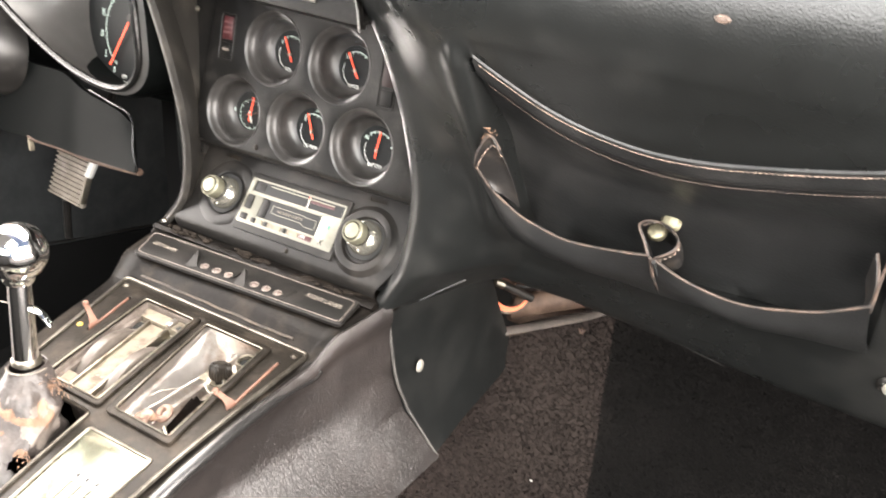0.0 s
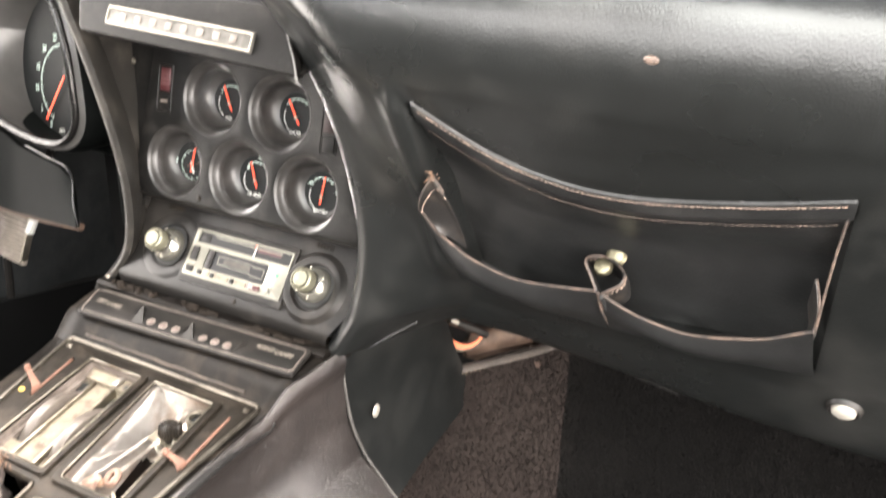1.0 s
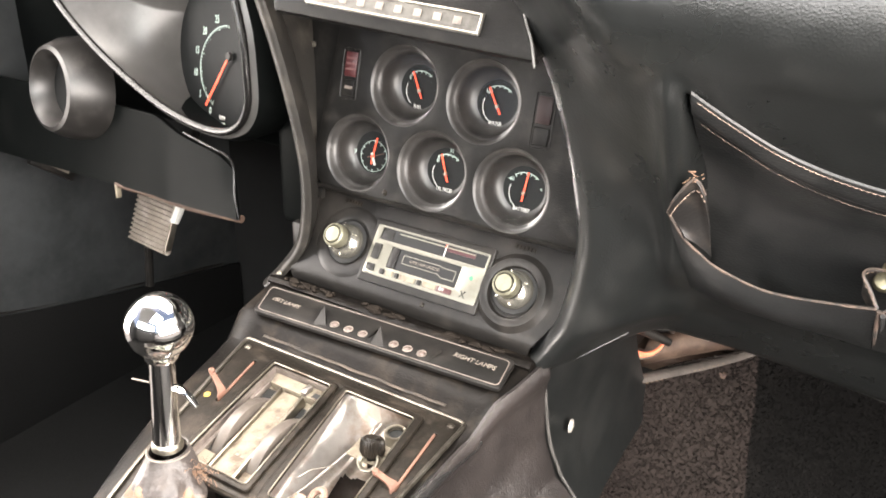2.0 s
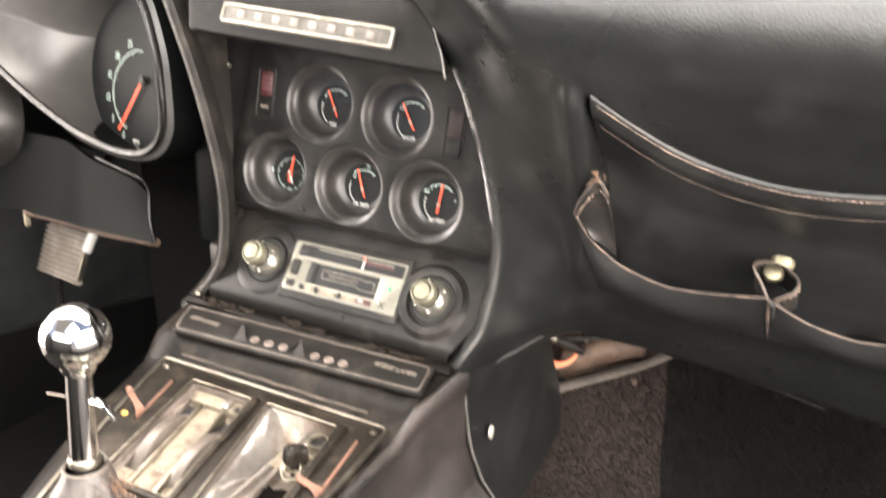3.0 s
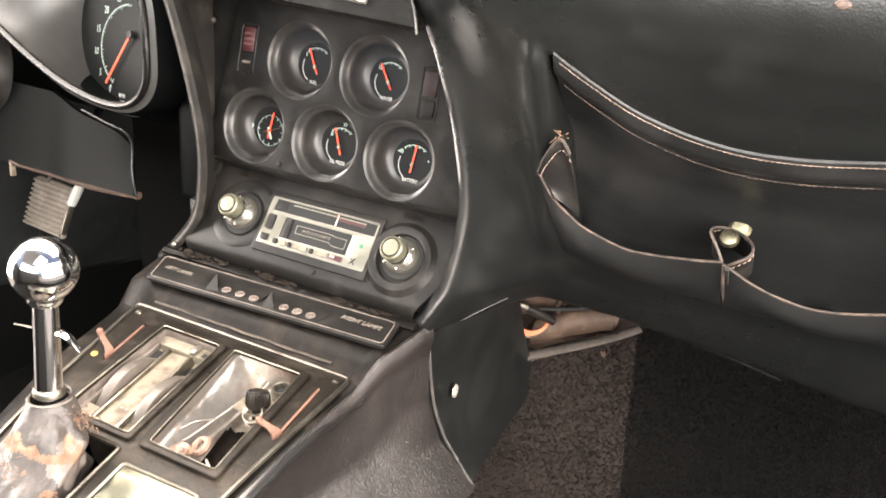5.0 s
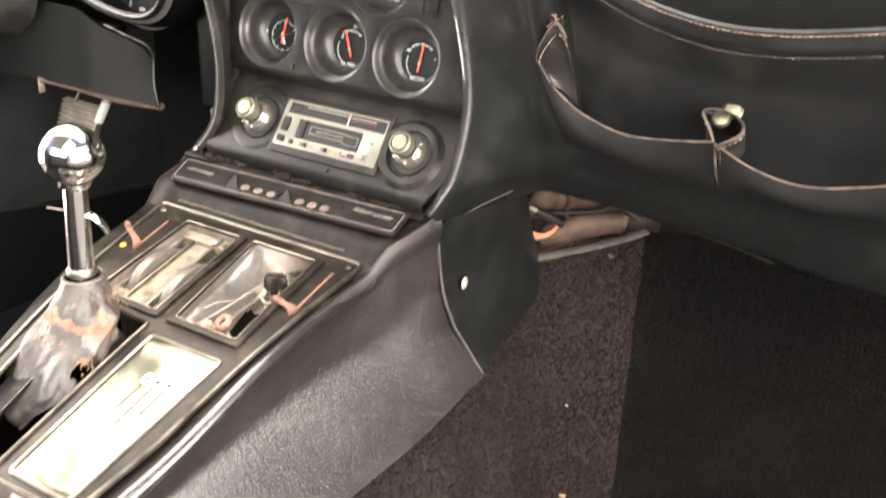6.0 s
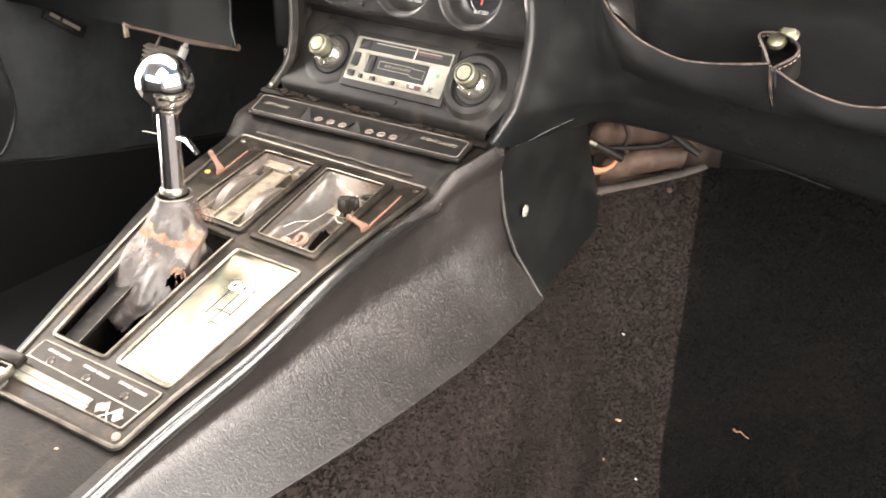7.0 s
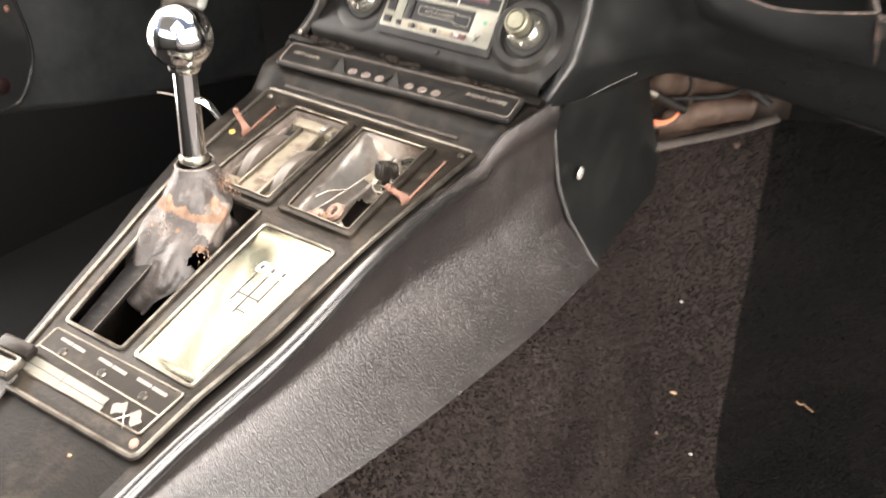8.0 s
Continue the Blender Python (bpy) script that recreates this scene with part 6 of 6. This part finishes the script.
    gusset([tip, (0.2345, 0.9190, 0.571), (0.2470, 0.9130, 0.589), (0.2545, 0.9180, 0.578)],
           [(0.2390, 0.9400, 0.534), (0.2440, 0.9490, 0.529), (0.2495, 0.9580, 0.522), (0.2545, 0.9650, 0.515)], "gusset", "creased grey-brown leather gusset")
    rng = random.Random(3)
    tuft = bmesh.new()
    for _ in range(14):
        p = Vector((0.2475 + rng.gauss(0, 0.0022), 0.9135 + rng.gauss(0, 0.001), 0.590 + rng.gauss(0, 0.0022)))
        tube([p, p + Vector((rng.gauss(0, 0.002), rng.gauss(-0.001, 0.001), rng.gauss(0.001, 0.002)))], 0.0005, 4, bm=tuft, taper=0.4)
    part("frayed_tip", tuft, FRAY, t, "frayed tan leather tip")
    omega = [right0, (0.3640, 0.961, 0.5180), (0.3570, 0.966, 0.5265), (0.3590, 0.975, 0.5285), (0.3680, 0.980, 0.5280), (0.3790, 0.977, 0.5265), (0.3885, 0.968, 0.5230), (0.3880, 0.961, 0.5160), left1]
    gusset(omega, [Vector(p) + Vector((0.001, 0.024, -0.024)) for p in omega], "pleat", "folded leather pleat")
    gusset([end1, (0.528, 0.951, 0.535), (0.525, 0.954, 0.548), (0.5215, 0.958, 0.557)], [(0.524, 0.958, 0.512), (0.524, 0.972, 0.516), (0.522, 0.980, 0.520), (0.520, 0.986, 0.525)], "gusset", "creased leather gusset")
    part("pleat_slit", tube([Vector((0.3722, 0.9575, 0.5070)), Vector((0.3730, 0.975, 0.482)), Vector((0.3745, 1.0005, 0.4585))], 0.0014, 7), EDGE, t, "worn edge of the closed pleat")
    # matt black rod stands in for the shade inside the gap
    part("pleat_gap_shade", tube([Vector((0.3752, 0.9580, 0.5040)), Vector((0.3762, 0.972, 0.488)), Vector((0.3762, 0.9885, 0.4705))], 0.0018, 7, taper=0.4), FLAT, t, "black rod for the shade in the gap beside the pleat")
    part("side_piping", tube(curve_points([(0.528, 0.956, 0.515), (0.528, 0.951, 0.522), (0.529, 0.928, 0.575), (0.531, 0.905, 0.618), (0.533, 0.894, 0.637)], 6), 0.0009, 8), EDGE, t, "worn tan side piping")
    s = part("snap", lathe([(0.0001, 0.0040), (0.004, 0.0038), (0.0062, 0.0028), (0.0072, 0.0008), (0.0076, -0.001)], 28, m=Matrix.Translation((0.3705, 0.9700, 0.5240)) @ Matrix.Rotation(radians(48), 4, "X")), BRASS, t, "round brass snap fastener")
    part("snap_back", lathe([(0.0001, 0.003), (0.006, 0.0025), (0.0085, 0.0)], 28, m=Matrix.Translation((0.3750, 0.9890, 0.5270)) @ Matrix.Rotation(radians(62), 4, "X")), BRASS, s)


build_pocket()


# ---- left pillar of the stack, driver's dash and instrument pod ----
def build_left_pillar():
    t = thing("stack_pillar", "smooth black vinyl pillar between the driver's dash and the stack", "dashboard trim", at=(-0.15, 0.96, 0.39))
    mid = curve_points([(-0.178, 0.938, 0.372), (-0.160, 0.944, 0.393), (-0.138, 0.948, 0.425), (-0.1285, 0.948, 0.465), (-0.127, 0.946, 0.510), (-0.134, 0.942, 0.565), (-0.146, 0.936, 0.625), (-0.160, 0.928, 0.685), (-0.172, 0.925, 0.745)], 8)
    rows = []
    for i, p in enumerate(mid):
        row = []
        for k in range(15):
            a = k / 14
            x = -0.018 + 0.027 * a
            y = 0.0075 * ((a - 0.62) / 0.4) ** 2 if a > 0.62 else 0.010 * ((a - 0.62) / 0.45) ** 2
            back = max(0.0, (a - 0.9) / 0.1)
            row.append(p + Vector((x - 0.022 * back, y + 0.030 * back + (0.09 * (0.12 - a) / 0.12 if a < 0.12 else 0), 0)))
        rows.append(row)
    part("cover", grid(rows), LIPVINYL, t, angle=60)
    part("screw", lathe([(0.0001, 0.004), (0.003, 0.003), (0.004, 0)], 14, m=Matrix.Translation((-0.158, 0.938, 0.3945)) @ Matrix.Diagonal((0.7, 0.7, 0.7, 1))), STEEL, t)
    part("foot_bracket", box(-0.215, -0.180, 1.02, 1.05, 0.36, 0.41, 0.004), PLASTIC, t)


POD = frame_of((-0.320, 1.056, 0.580), (0, 0.20, 1)) @ Matrix.Rotation(radians(-6), 4, "Y")
LIP = [(-0.560, 0.665), (-0.515, 0.618), (-0.466, 0.581), (-0.410, 0.548), (-0.352, 0.523), (-0.292, 0.5115), (-0.252, 0.5185), (-0.230, 0.544), (-0.227, 0.585), (-0.233, 0.630), (-0.255, 0.680), (-0.310, 0.712), (-0.400, 0.725), (-0.500, 0.715)]


def build_pod():
    t = thing("instrument_pod", "black instrument pod with a deep tachometer bowl", "instrument panel", at=(-0.33, 1.0, 0.45))
    ring_pts = curve_points([(x, 0.982 + 0.08 * max(0, z - 0.60), z) for x, z in LIP + LIP[:1]], 6)[:-1]
    rows = []
    c = Vector((-0.335, 1.056, 0.580))
    for v, back in ((-0.10, 0.10), (-0.09, 0.02), (-0.05, 0.004), (0.0, 0.0), (0.06, 0.003), (0.25, 0.010), (0.50, 0.022), (0.75, 0.040), (0.9, 0.058), (1.0, 0.076)):
        row = []
        for p in ring_pts:
            d = p - c
            a = math.atan2(d.z, d.x)
            e = POD @ Vector((0.094 * math.cos(a), 0.094 * math.sin(a), 0.0))
            q = p.lerp(e, v) if v > 0 else p + Vector((d.x, 0, d.z)).normalized() * (-v * 0.20)
            q.y = p.y + back + (0.0 if v < 1 else (e.y - p.y - back))
            row.append(q)
        rows.append(row)
    part("outer_wall", grid(rows[:3], closed_u=True), SHROUD, t, angle=70)
    part("bowl", grid(rows[2:], closed_u=True), POD_BOWL, t, "deep satin black bowl with a rounded lip", angle=70)
    part("rim", tube([p + Vector((0, -0.001, 0)) for p in ring_pts] + [ring_pts[0]], 0.0042, 10), VINYL, t, "worn rounded rim")
    dial = part("tachometer_dial", lathe([(0.0001, 0), (0.099, 0.0)], 64, m=POD @ Matrix.Translation((0, 0, 0.002))), DIAL, t, "black tachometer dial")
    h = POD @ Matrix.Translation((-0.005, -0.0215, 0.0028))
    part("scale", arc_marks(0.0478, 0.0486, 95, 244, 60), PRINT, dial, m=h)
    for k in range(30):
        a = 242 - k * 5.2
        part("tick", box(0.0440 if k % 5 == 0 else 0.0456, 0.0480, -0.0004, 0.0004, 0, 0.0003), PRINT, dial, m=h @ Matrix.Rotation(radians(a), 4, "Z"))
    for k, w in enumerate(("0", "5", "10", "15", "20", "25")):
        a = radians(243 - 26.0 * k)
        lettering("numeral", w, 0.0125, PRINT, dial, h @ Matrix.Translation((0.0575 * math.cos(a), 0.0575 * math.sin(a), 0)), stretch=0.62)
    lettering("unit_words", "RPM", 0.0070, WHITE, dial, h @ Matrix.Translation((-0.004, -0.056, 0)), stretch=0.8)
    lettering("unit_words", "X 100", 0.0062, WHITE, dial, h @ Matrix.Translation((-0.004, -0.0635, 0)), stretch=0.7)
    h2 = h @ Matrix.Translation((0.0065, 0.0150, 0.0))
    part("needle", box(-0.0013, 0.0013, 0.006, 0.070, 0.0035, 0.0045), NEEDLE, dial, "orange-red needle", m=h2 @ Matrix.Rotation(radians(149), 4, "Z"))
    part("hub", lathe([(0.0001, 0.006), (0.004, 0.006), (0.005, 0.003)], 20, m=h2), PLASTIC, dial)
    part("shell", box(-0.80, -0.215, 1.085, 1.16, 0.46, 0.76, 0.02, 3), SHROUD, t)
    part("side_cheek", box(-0.240, -0.190, 1.030, 1.16, 0.40, 0.745, 0.010, 3), SHROUD, t)
    m2 = frame_of((-0.560, 1.00, 0.512), (0, 0.18, 1)) @ Matrix.Rotation(radians(-8), 4, "Y")
    part("small_bowl", lathe([(0.066, -0.03), (0.062, 0.0), (0.052, 0.020), (0.047, 0.022), (0.042, 0.016), (0.038, -0.006)], 56, m=m2), CONE, t, "smaller gauge bowl")
    part("small_dial", lathe([(0.0001, 0), (0.039, 0)], 40, m=m2 @ Matrix.Translation((0, 0, -0.006))), DIAL, t)
    part("small_mark", arc_marks(0.018, 0.0205, 20, 120), CREAM, t, m=m2 @ Matrix.Translation((0, 0, -0.0055)))


def build_shroud():
    t = thing("column_shroud", "black angular cover under the instrument pod", "dashboard panel", at=(-0.40, 1.02, 0.40))
    rows = []
    for v in np.linspace(0, 1, 14):
        row = []
        for u in np.linspace(0, 1, 40):
            x = -0.80 + 0.525 * u
            zt = along([(-0.80, 0.50), (-0.42, 0.497), (-0.375, 0.480), (-0.298, 0.4655), (-0.275, 0.455)], x)
            zb = along([(-0.80, 0.395), (-0.49, 0.400), (-0.40, 0.402), (-0.275, 0.4045)], x)
            xx = x - 0.020 * max(0, (u - 0.9) / 0.1) * v
            z = zb + (zt - zb) * v
            y = 1.0 + 0.020 * v - 0.004 * smooth(-0.43, -0.38, x)
            row.append((xx, y, z))
        rows.append(row)
    part("cover", solid(grid(rows), -0.006), SHROUD, t, angle=40)
    part("edge_bead", tube(curve_points([(-0.275, 1.0, 0.4045), (-0.283, 1.004, 0.430), (-0.296, 1.016, 0.465), (-0.34, 1.02, 0.475), (-0.378, 1.022, 0.482)], 6), 0.0018, 7), VINYL, t)
    part("under_edge", tube(curve_points([(-0.49, 1.004, 0.400), (-0.42, 1.006, 0.399), (-0.36, 1.008, 0.396), (-0.275, 1.004, 0.403)], 6), 0.0048, 8), BROWN, t, "rusty lower flange")
    part("under_flange", box(-0.46, -0.33, 1.006, 1.03, 0.395, 0.399, 0.0015), BROWN, t)
    part("clip", box(-0.4905, -0.4865, 0.999, 1.006, 0.382, 0.400, 0.001), CREAM, t, "small pale clip")


def build_pedal():
    t = thing("brake_pedal", "worn ribbed rubber pedal on a steel arm", "pedal", at=(-0.52, 1.09, 0.30))
    m = frame_of((-0.538, 1.085, 0.307), (0.10, 0.35, 1)) @ Matrix.Rotation(radians(-12), 4, "Y")
    p = part("pad", box(-0.054, 0.052, -0.038, 0.036, -0.010, 0.0, 0.005, 2), PEDAL, t, "worn rubber pad", m=m)
    for k in range(10):
        part("rib", box(-0.051, 0.049, -0.035 + 0.0070 * k, -0.0312 + 0.0070 * k, -0.001, 0.0030, 0.001), PEDAL, p, m=m)
    part("edge_trim", box(0.050, 0.056, -0.030, 0.036, -0.006, 0.004, 0.0015), STEEL, p, "bright side trim", m=m)
    part("arm", tube([m @ Vector((0.0, -0.03, -0.012)), m @ Vector((0.0, 0.01, -0.03)), (-0.50, 1.16, 0.45)], 0.010, 8, flat=0.5), PLASTIC, t)
    part("lower_arm", tube([m @ Vector((-0.01, -0.038, -0.008)), m @ Vector((-0.018, -0.10, -0.03))], 0.006, 8), PLASTIC, t)
    part("switch_rod", tube([m @ Vector((0.062, 0.030, 0.004)), m @ Vector((0.074, 0.075, -0.004))], 0.0035, 10), WHITE, t, "white switch plunger")
    part("switch_body", tube([m @ Vector((0.059, 0.014, 0.002)), m @ Vector((0.066, 0.044, 0.001))], 0.0065, 10), WHITE, t)
    part("switch_rod", tube([m @ Vector((-0.018, 0.030, 0.000)), m @ Vector((-0.004, 0.075, -0.004))], 0.003, 10), STEEL, t)


KICK_MARKS = [(0.940, 0.331, 0.0055, ZINC, "bright round stud"), (0.956, 0.300, 0.0045, RUST, "small orange stud"), (0.916, 0.193, 0.013, DIMRED, "dark red round lens")]


def build_kick_tag():
    t = thing("tag", "small pale-lettered black tag in the driver's footwell", "tag", at=(-0.765, 1.08, 0.355))
    m = Matrix.Translation((-0.768, 1.092, 0.343)) @ Matrix.Rotation(radians(90), 4, "Z") @ Matrix.Rotation(radians(82), 4, "X") @ Matrix.Rotation(radians(-37), 4, "Z")
    p = part("body", box(-0.038, 0.038, -0.011, 0.011, 0, 0.010, 0.002), PLASTIC, t, m=m)
    for x0, x1 in ((-0.030, -0.012), (-0.006, 0.026)):
        part("label_bar", box(x0, x1, -0.0025, 0.0035, 0.010, 0.0106), TAN, p, m=m)
    h = thing("kick_cover", "dark rounded kick panel cover with a shiny rolled edge", "trim panel", at=(-0.77, 0.85, 0.2))
    line = curve_points([(-0.766, 0.966, 0.43), (-0.766, 0.964, 0.370), (-0.766, 0.971, 0.312), (-0.766, 0.978, 0.247), (-0.766, 0.970, 0.205), (-0.766, 0.937, 0.162), (-0.766, 0.90, 0.158)], 6)
    rows = [[p, Vector((p.x, 0.70, p.z))] for p in line]
    part("sheet", solid(grid(rows), -0.004), LEATHER, h)
    part("edge", tube(line, 0.0026, 8), EDGE_ROLL, h, "shiny black rolled edge")
    for y, z, r, mm, words in KICK_MARKS:
        part("stud", lathe([(0.0001, 0.0025), (r * 0.7, 0.002), (r, 0.0)], 14, m=Matrix.Translation((-0.764, y, z)) @ Matrix.Rotation(radians(90), 4, "Y")), mm, h, words)


build_left_pillar()
build_pod()
build_shroud()
build_pedal()
build_kick_tag()


# ---- footwell side panel, wiring behind it ----
def build_side_panel():
    t = thing("footwell_panel", "black vinyl covered side panel under the dashboard", "trim panel", at=(0.15, 1.05, 0.2))
    rows = []
    for v in np.linspace(0, 1, 18):
        row = []
        for u in np.linspace(0, 1, 30):
            y0 = along([(0, 0.949), (0.43, 0.951), (0.70, 0.961), (1, 0.975)], v)
            y1 = along([(0, 1.112), (1, 1.185)], v)
            z0, z1 = 0.392 - 0.190 * v, 0.372 - 0.150 * v
            y, z = y0 + (y1 - y0) * u, z0 + (z1 - z0) * u
            x = (0.132 + 0.046 * v ** 2.6) * (1 - u) + (0.158 + 0.012 * v ** 2.6) * u + 0.002 * noise.noise(Vector((y * 12, z * 12, 3)))
            row.append((x, y, z))
        rows.append(row)
    part("sheet", solid(grid(rows), 0.003), PAD, t)
    part("screw", lathe([(0.0001, 0.0035), (0.003, 0.0030), (0.006, 0.0022), (0.0068, 0.0)], 24, m=Matrix.Translation((0.1490, 0.990, 0.300)) @ Matrix.Rotation(radians(90), 4, "Y") @ Matrix.Rotation(radians(-8), 4, "X")), ZINC, t, "round bright screw with cup washer")
    part("upper_edge", tube(curve_points([(0.133, 0.948, 0.3935), (0.143, 1.0, 0.389), (0.154, 1.06, 0.383), (0.162, 1.112, 0.374)], 6), 0.0022, 7), VINYL, t)


def build_wiring():
    d = thing("air_duct", "dusty brown heater duct behind the side panel", "duct", at=(0.17, 1.25, 0.25))
    part("body", box(0.10, 0.255, 1.285, 1.40, 0.22, 0.42, 0.02, 3), HOLLOW, d)
    for pts, r in (([(0.125, 1.235, 0.300), (0.165, 1.245, 0.318), (0.205, 1.262, 0.326), (0.250, 1.285, 0.315)], 0.024), ([(0.150, 1.215, 0.268), (0.190, 1.235, 0.283), (0.235, 1.262, 0.292)], 0.016)):
        hose = bmesh.new()
        line = curve_points(pts, 14)
        rows = []
        for i, p in enumerate(line):
            rr = r * (1.0 if i % 2 else 0.99) * (1 + 0.22 * noise.noise(p * 38))
            rows.append([p + Vector((0, -math.cos(a) * rr, math.sin(a) * rr)) for a in np.linspace(0, 2 * math.pi, 18, endpoint=False)])
        part("hose", grid(rows, closed_u=True, bm=hose), BROWN, d, "crumpled brown air hose")
    part("lower_flange", box(0.13, 0.24, 1.225, 1.275, 0.235, 0.262, 0.006), BROWN, d)
    part("seam", tube(curve_points([(0.165, 1.222, 0.335), (0.172, 1.224, 0.318), (0.170, 1.224, 0.300), (0.178, 1.228, 0.288)], 6), 0.0030, 8), HOLLOW, d, "dark taped seam")
    part("strap", tube(curve_points([(0.150, 1.205, 0.302), (0.185, 1.222, 0.305), (0.215, 1.236, 0.312), (0.235, 1.245, 0.330)], 6), 0.0026, 8), FLAT, d, "black cable")
    b = thing("bracket", "dark bent bracket above the carpet edge", "bracket", at=(0.24, 1.25, 0.32))
    part("arm", tube([(0.20, 1.235, 0.345), (0.225, 1.24, 0.325), (0.255, 1.25, 0.305)], 0.008, 8, flat=0.5), FLAT, b)
    p = thing("rod", "dark steel rod with a bright end", "rod", at=(0.16, 1.19, 0.30))
    part("shaft", tube([(0.148, 1.170, 0.318), (0.160, 1.182, 0.309), (0.176, 1.198, 0.296)], 0.0052, 12), PLASTIC, p)
    part("end", tube([(0.142, 1.164, 0.3225), (0.149, 1.171, 0.3175)], 0.0056, 12), STEEL, p, "bright metal end")
    for k, (dx, mat, lab) in enumerate(((0, ORANGE, "bright orange wire"), (0.004, ORANGE, "bright orange wire"), (0.008, CREAM, "pale wire"))):
        w = thing("wire", lab + " looping under the dashboard", "wire", "footwell wires", at=(0.16, 1.18, 0.28))
        part("strand", tube(curve_points([(0.132, 1.172, 0.296 - dx), (0.144, 1.178, 0.285 - dx), (0.155, 1.184, 0.2815 - dx * 0.7), (0.166, 1.192, 0.286 - dx * 0.4), (0.172, 1.205, 0.297)], 6), 0.0019, 8), mat, w)


build_side_panel()
build_wiring()


# ---- seat belt over the console ----
def build_belt():
    t = thing("seat_belt", "grey woven seat belt with a bright metal slide", "seat belt", at=(-0.04, 0.5, 0.29))
    a, b = Vector((-0.040, 0.340, 0.258)), Vector((-0.060, 0.507, 0.301))
    d = (b - a).normalized()
    w = Vector((d.y, -d.x, 0)).normalized()
    rows = [[a.lerp(b, s) + w * u * 0.0235 + Vector((0, 0, 0.005 * math.sin(s * 7) - 0.005 * u * u)) for u in np.linspace(-1, 1, 12)] for s in np.linspace(0, 1, 30)]
    part("webbing", solid(grid(rows), 0.0024), WEBBING, t)
    mm = Matrix((w, d, w.cross(d))).transposed().to_4x4()
    mm.translation = b
    sl = part("slide", plate(rounded([(-0.0255, -0.008), (0.0245, -0.009), (0.0245, 0.009), (-0.0255, 0.010)], 0.003), -0.001, 0.0062, [rect(-0.022, 0.021, 0.0045, 0.0068, 0.001)], 0.0014), PEWTER, t, "scuffed bright metal slide", m=mm)
    part("fold", tube([mm @ Vector((x, -0.0035, 0.0064 + 0.0004 * math.sin(x * 300))) for x in np.linspace(-0.027, 0.025, 20)], 0.0022, 8, flat=0.6), STEEL, sl, "bent lip")
    part("end_cover", box(-0.006, 0.0245, 0.0095, 0.021, -0.002, 0.0065, 0.0025), DUSTY, t, "black rubber end cover", m=mm)


build_belt()


# ---- litter on the carpets ----
def build_litter():
    rng = random.Random(11)

    def crumb(p, s, mat, label):
        bm = bmesh.new()
        bmesh.ops.create_icosphere(bm, subdivisions=1, radius=s)
        for v in bm.verts:
            v.co = Vector((v.co.x * 1.6, v.co.y * 0.8, v.co.z * 0.6)) * (1 + 0.5 * noise.noise(v.co * 400 + Vector(p)))
        bmesh.ops.transform(bm, matrix=Matrix.Translation(p) @ Matrix.Rotation(rng.uniform(0, 6), 4, "Z"), verts=bm.verts)
        tagged(finish("crumb", bm, mat), label, "crumb", "litter on the carpet")
    for p, s, mat in (((0.236, 1.122, 0.098), 0.0016, WHITE), ((0.262, 1.072, 0.006), 0.003, CRUMB), ((0.259, 1.045, -0.040), 0.002, CLAY), ((0.300, 1.058, -0.062), 0.0016, WHITE), ((0.202, 0.90, 0.075), 0.0015, WHITE)):
        crumb(p, s, mat, "small pale crumb on the dark carpet")
    crumb((0.0462, 0.4899, console_top(0.4899) + 0.0006), 0.0011, CRUMB, "tiny yellow crumb on the black console cover")
    leaf = tube(curve_points([(0.381, 1.1885, -0.0345), (0.386, 1.1890, -0.0375), (0.390, 1.1895, -0.0355), (0.395, 1.1905, -0.0395), (0.402, 1.1920, -0.0435)], 5), 0.0017, 6, taper=0.6, flat=0.6)
    tagged(finish("twig", leaf, TWIG), "dry curled brown leaf stalk on the floor", "twig")
    dust = bmesh.new()
    for _ in range(220):
        x, y = rng.uniform(0.30, 0.60), rng.uniform(0.75, 1.2)
        s = rng.uniform(0.0003, 0.0009)
        box(x - s, x + s, y - s, y + s, FLOOR_Z + 0.003, FLOOR_Z + 0.003 + s, bm=dust)
    tagged(finish("dust", dust, CRUMB), "fine pale dust on the floor carpet", "dust", kind="stuff")


build_litter()
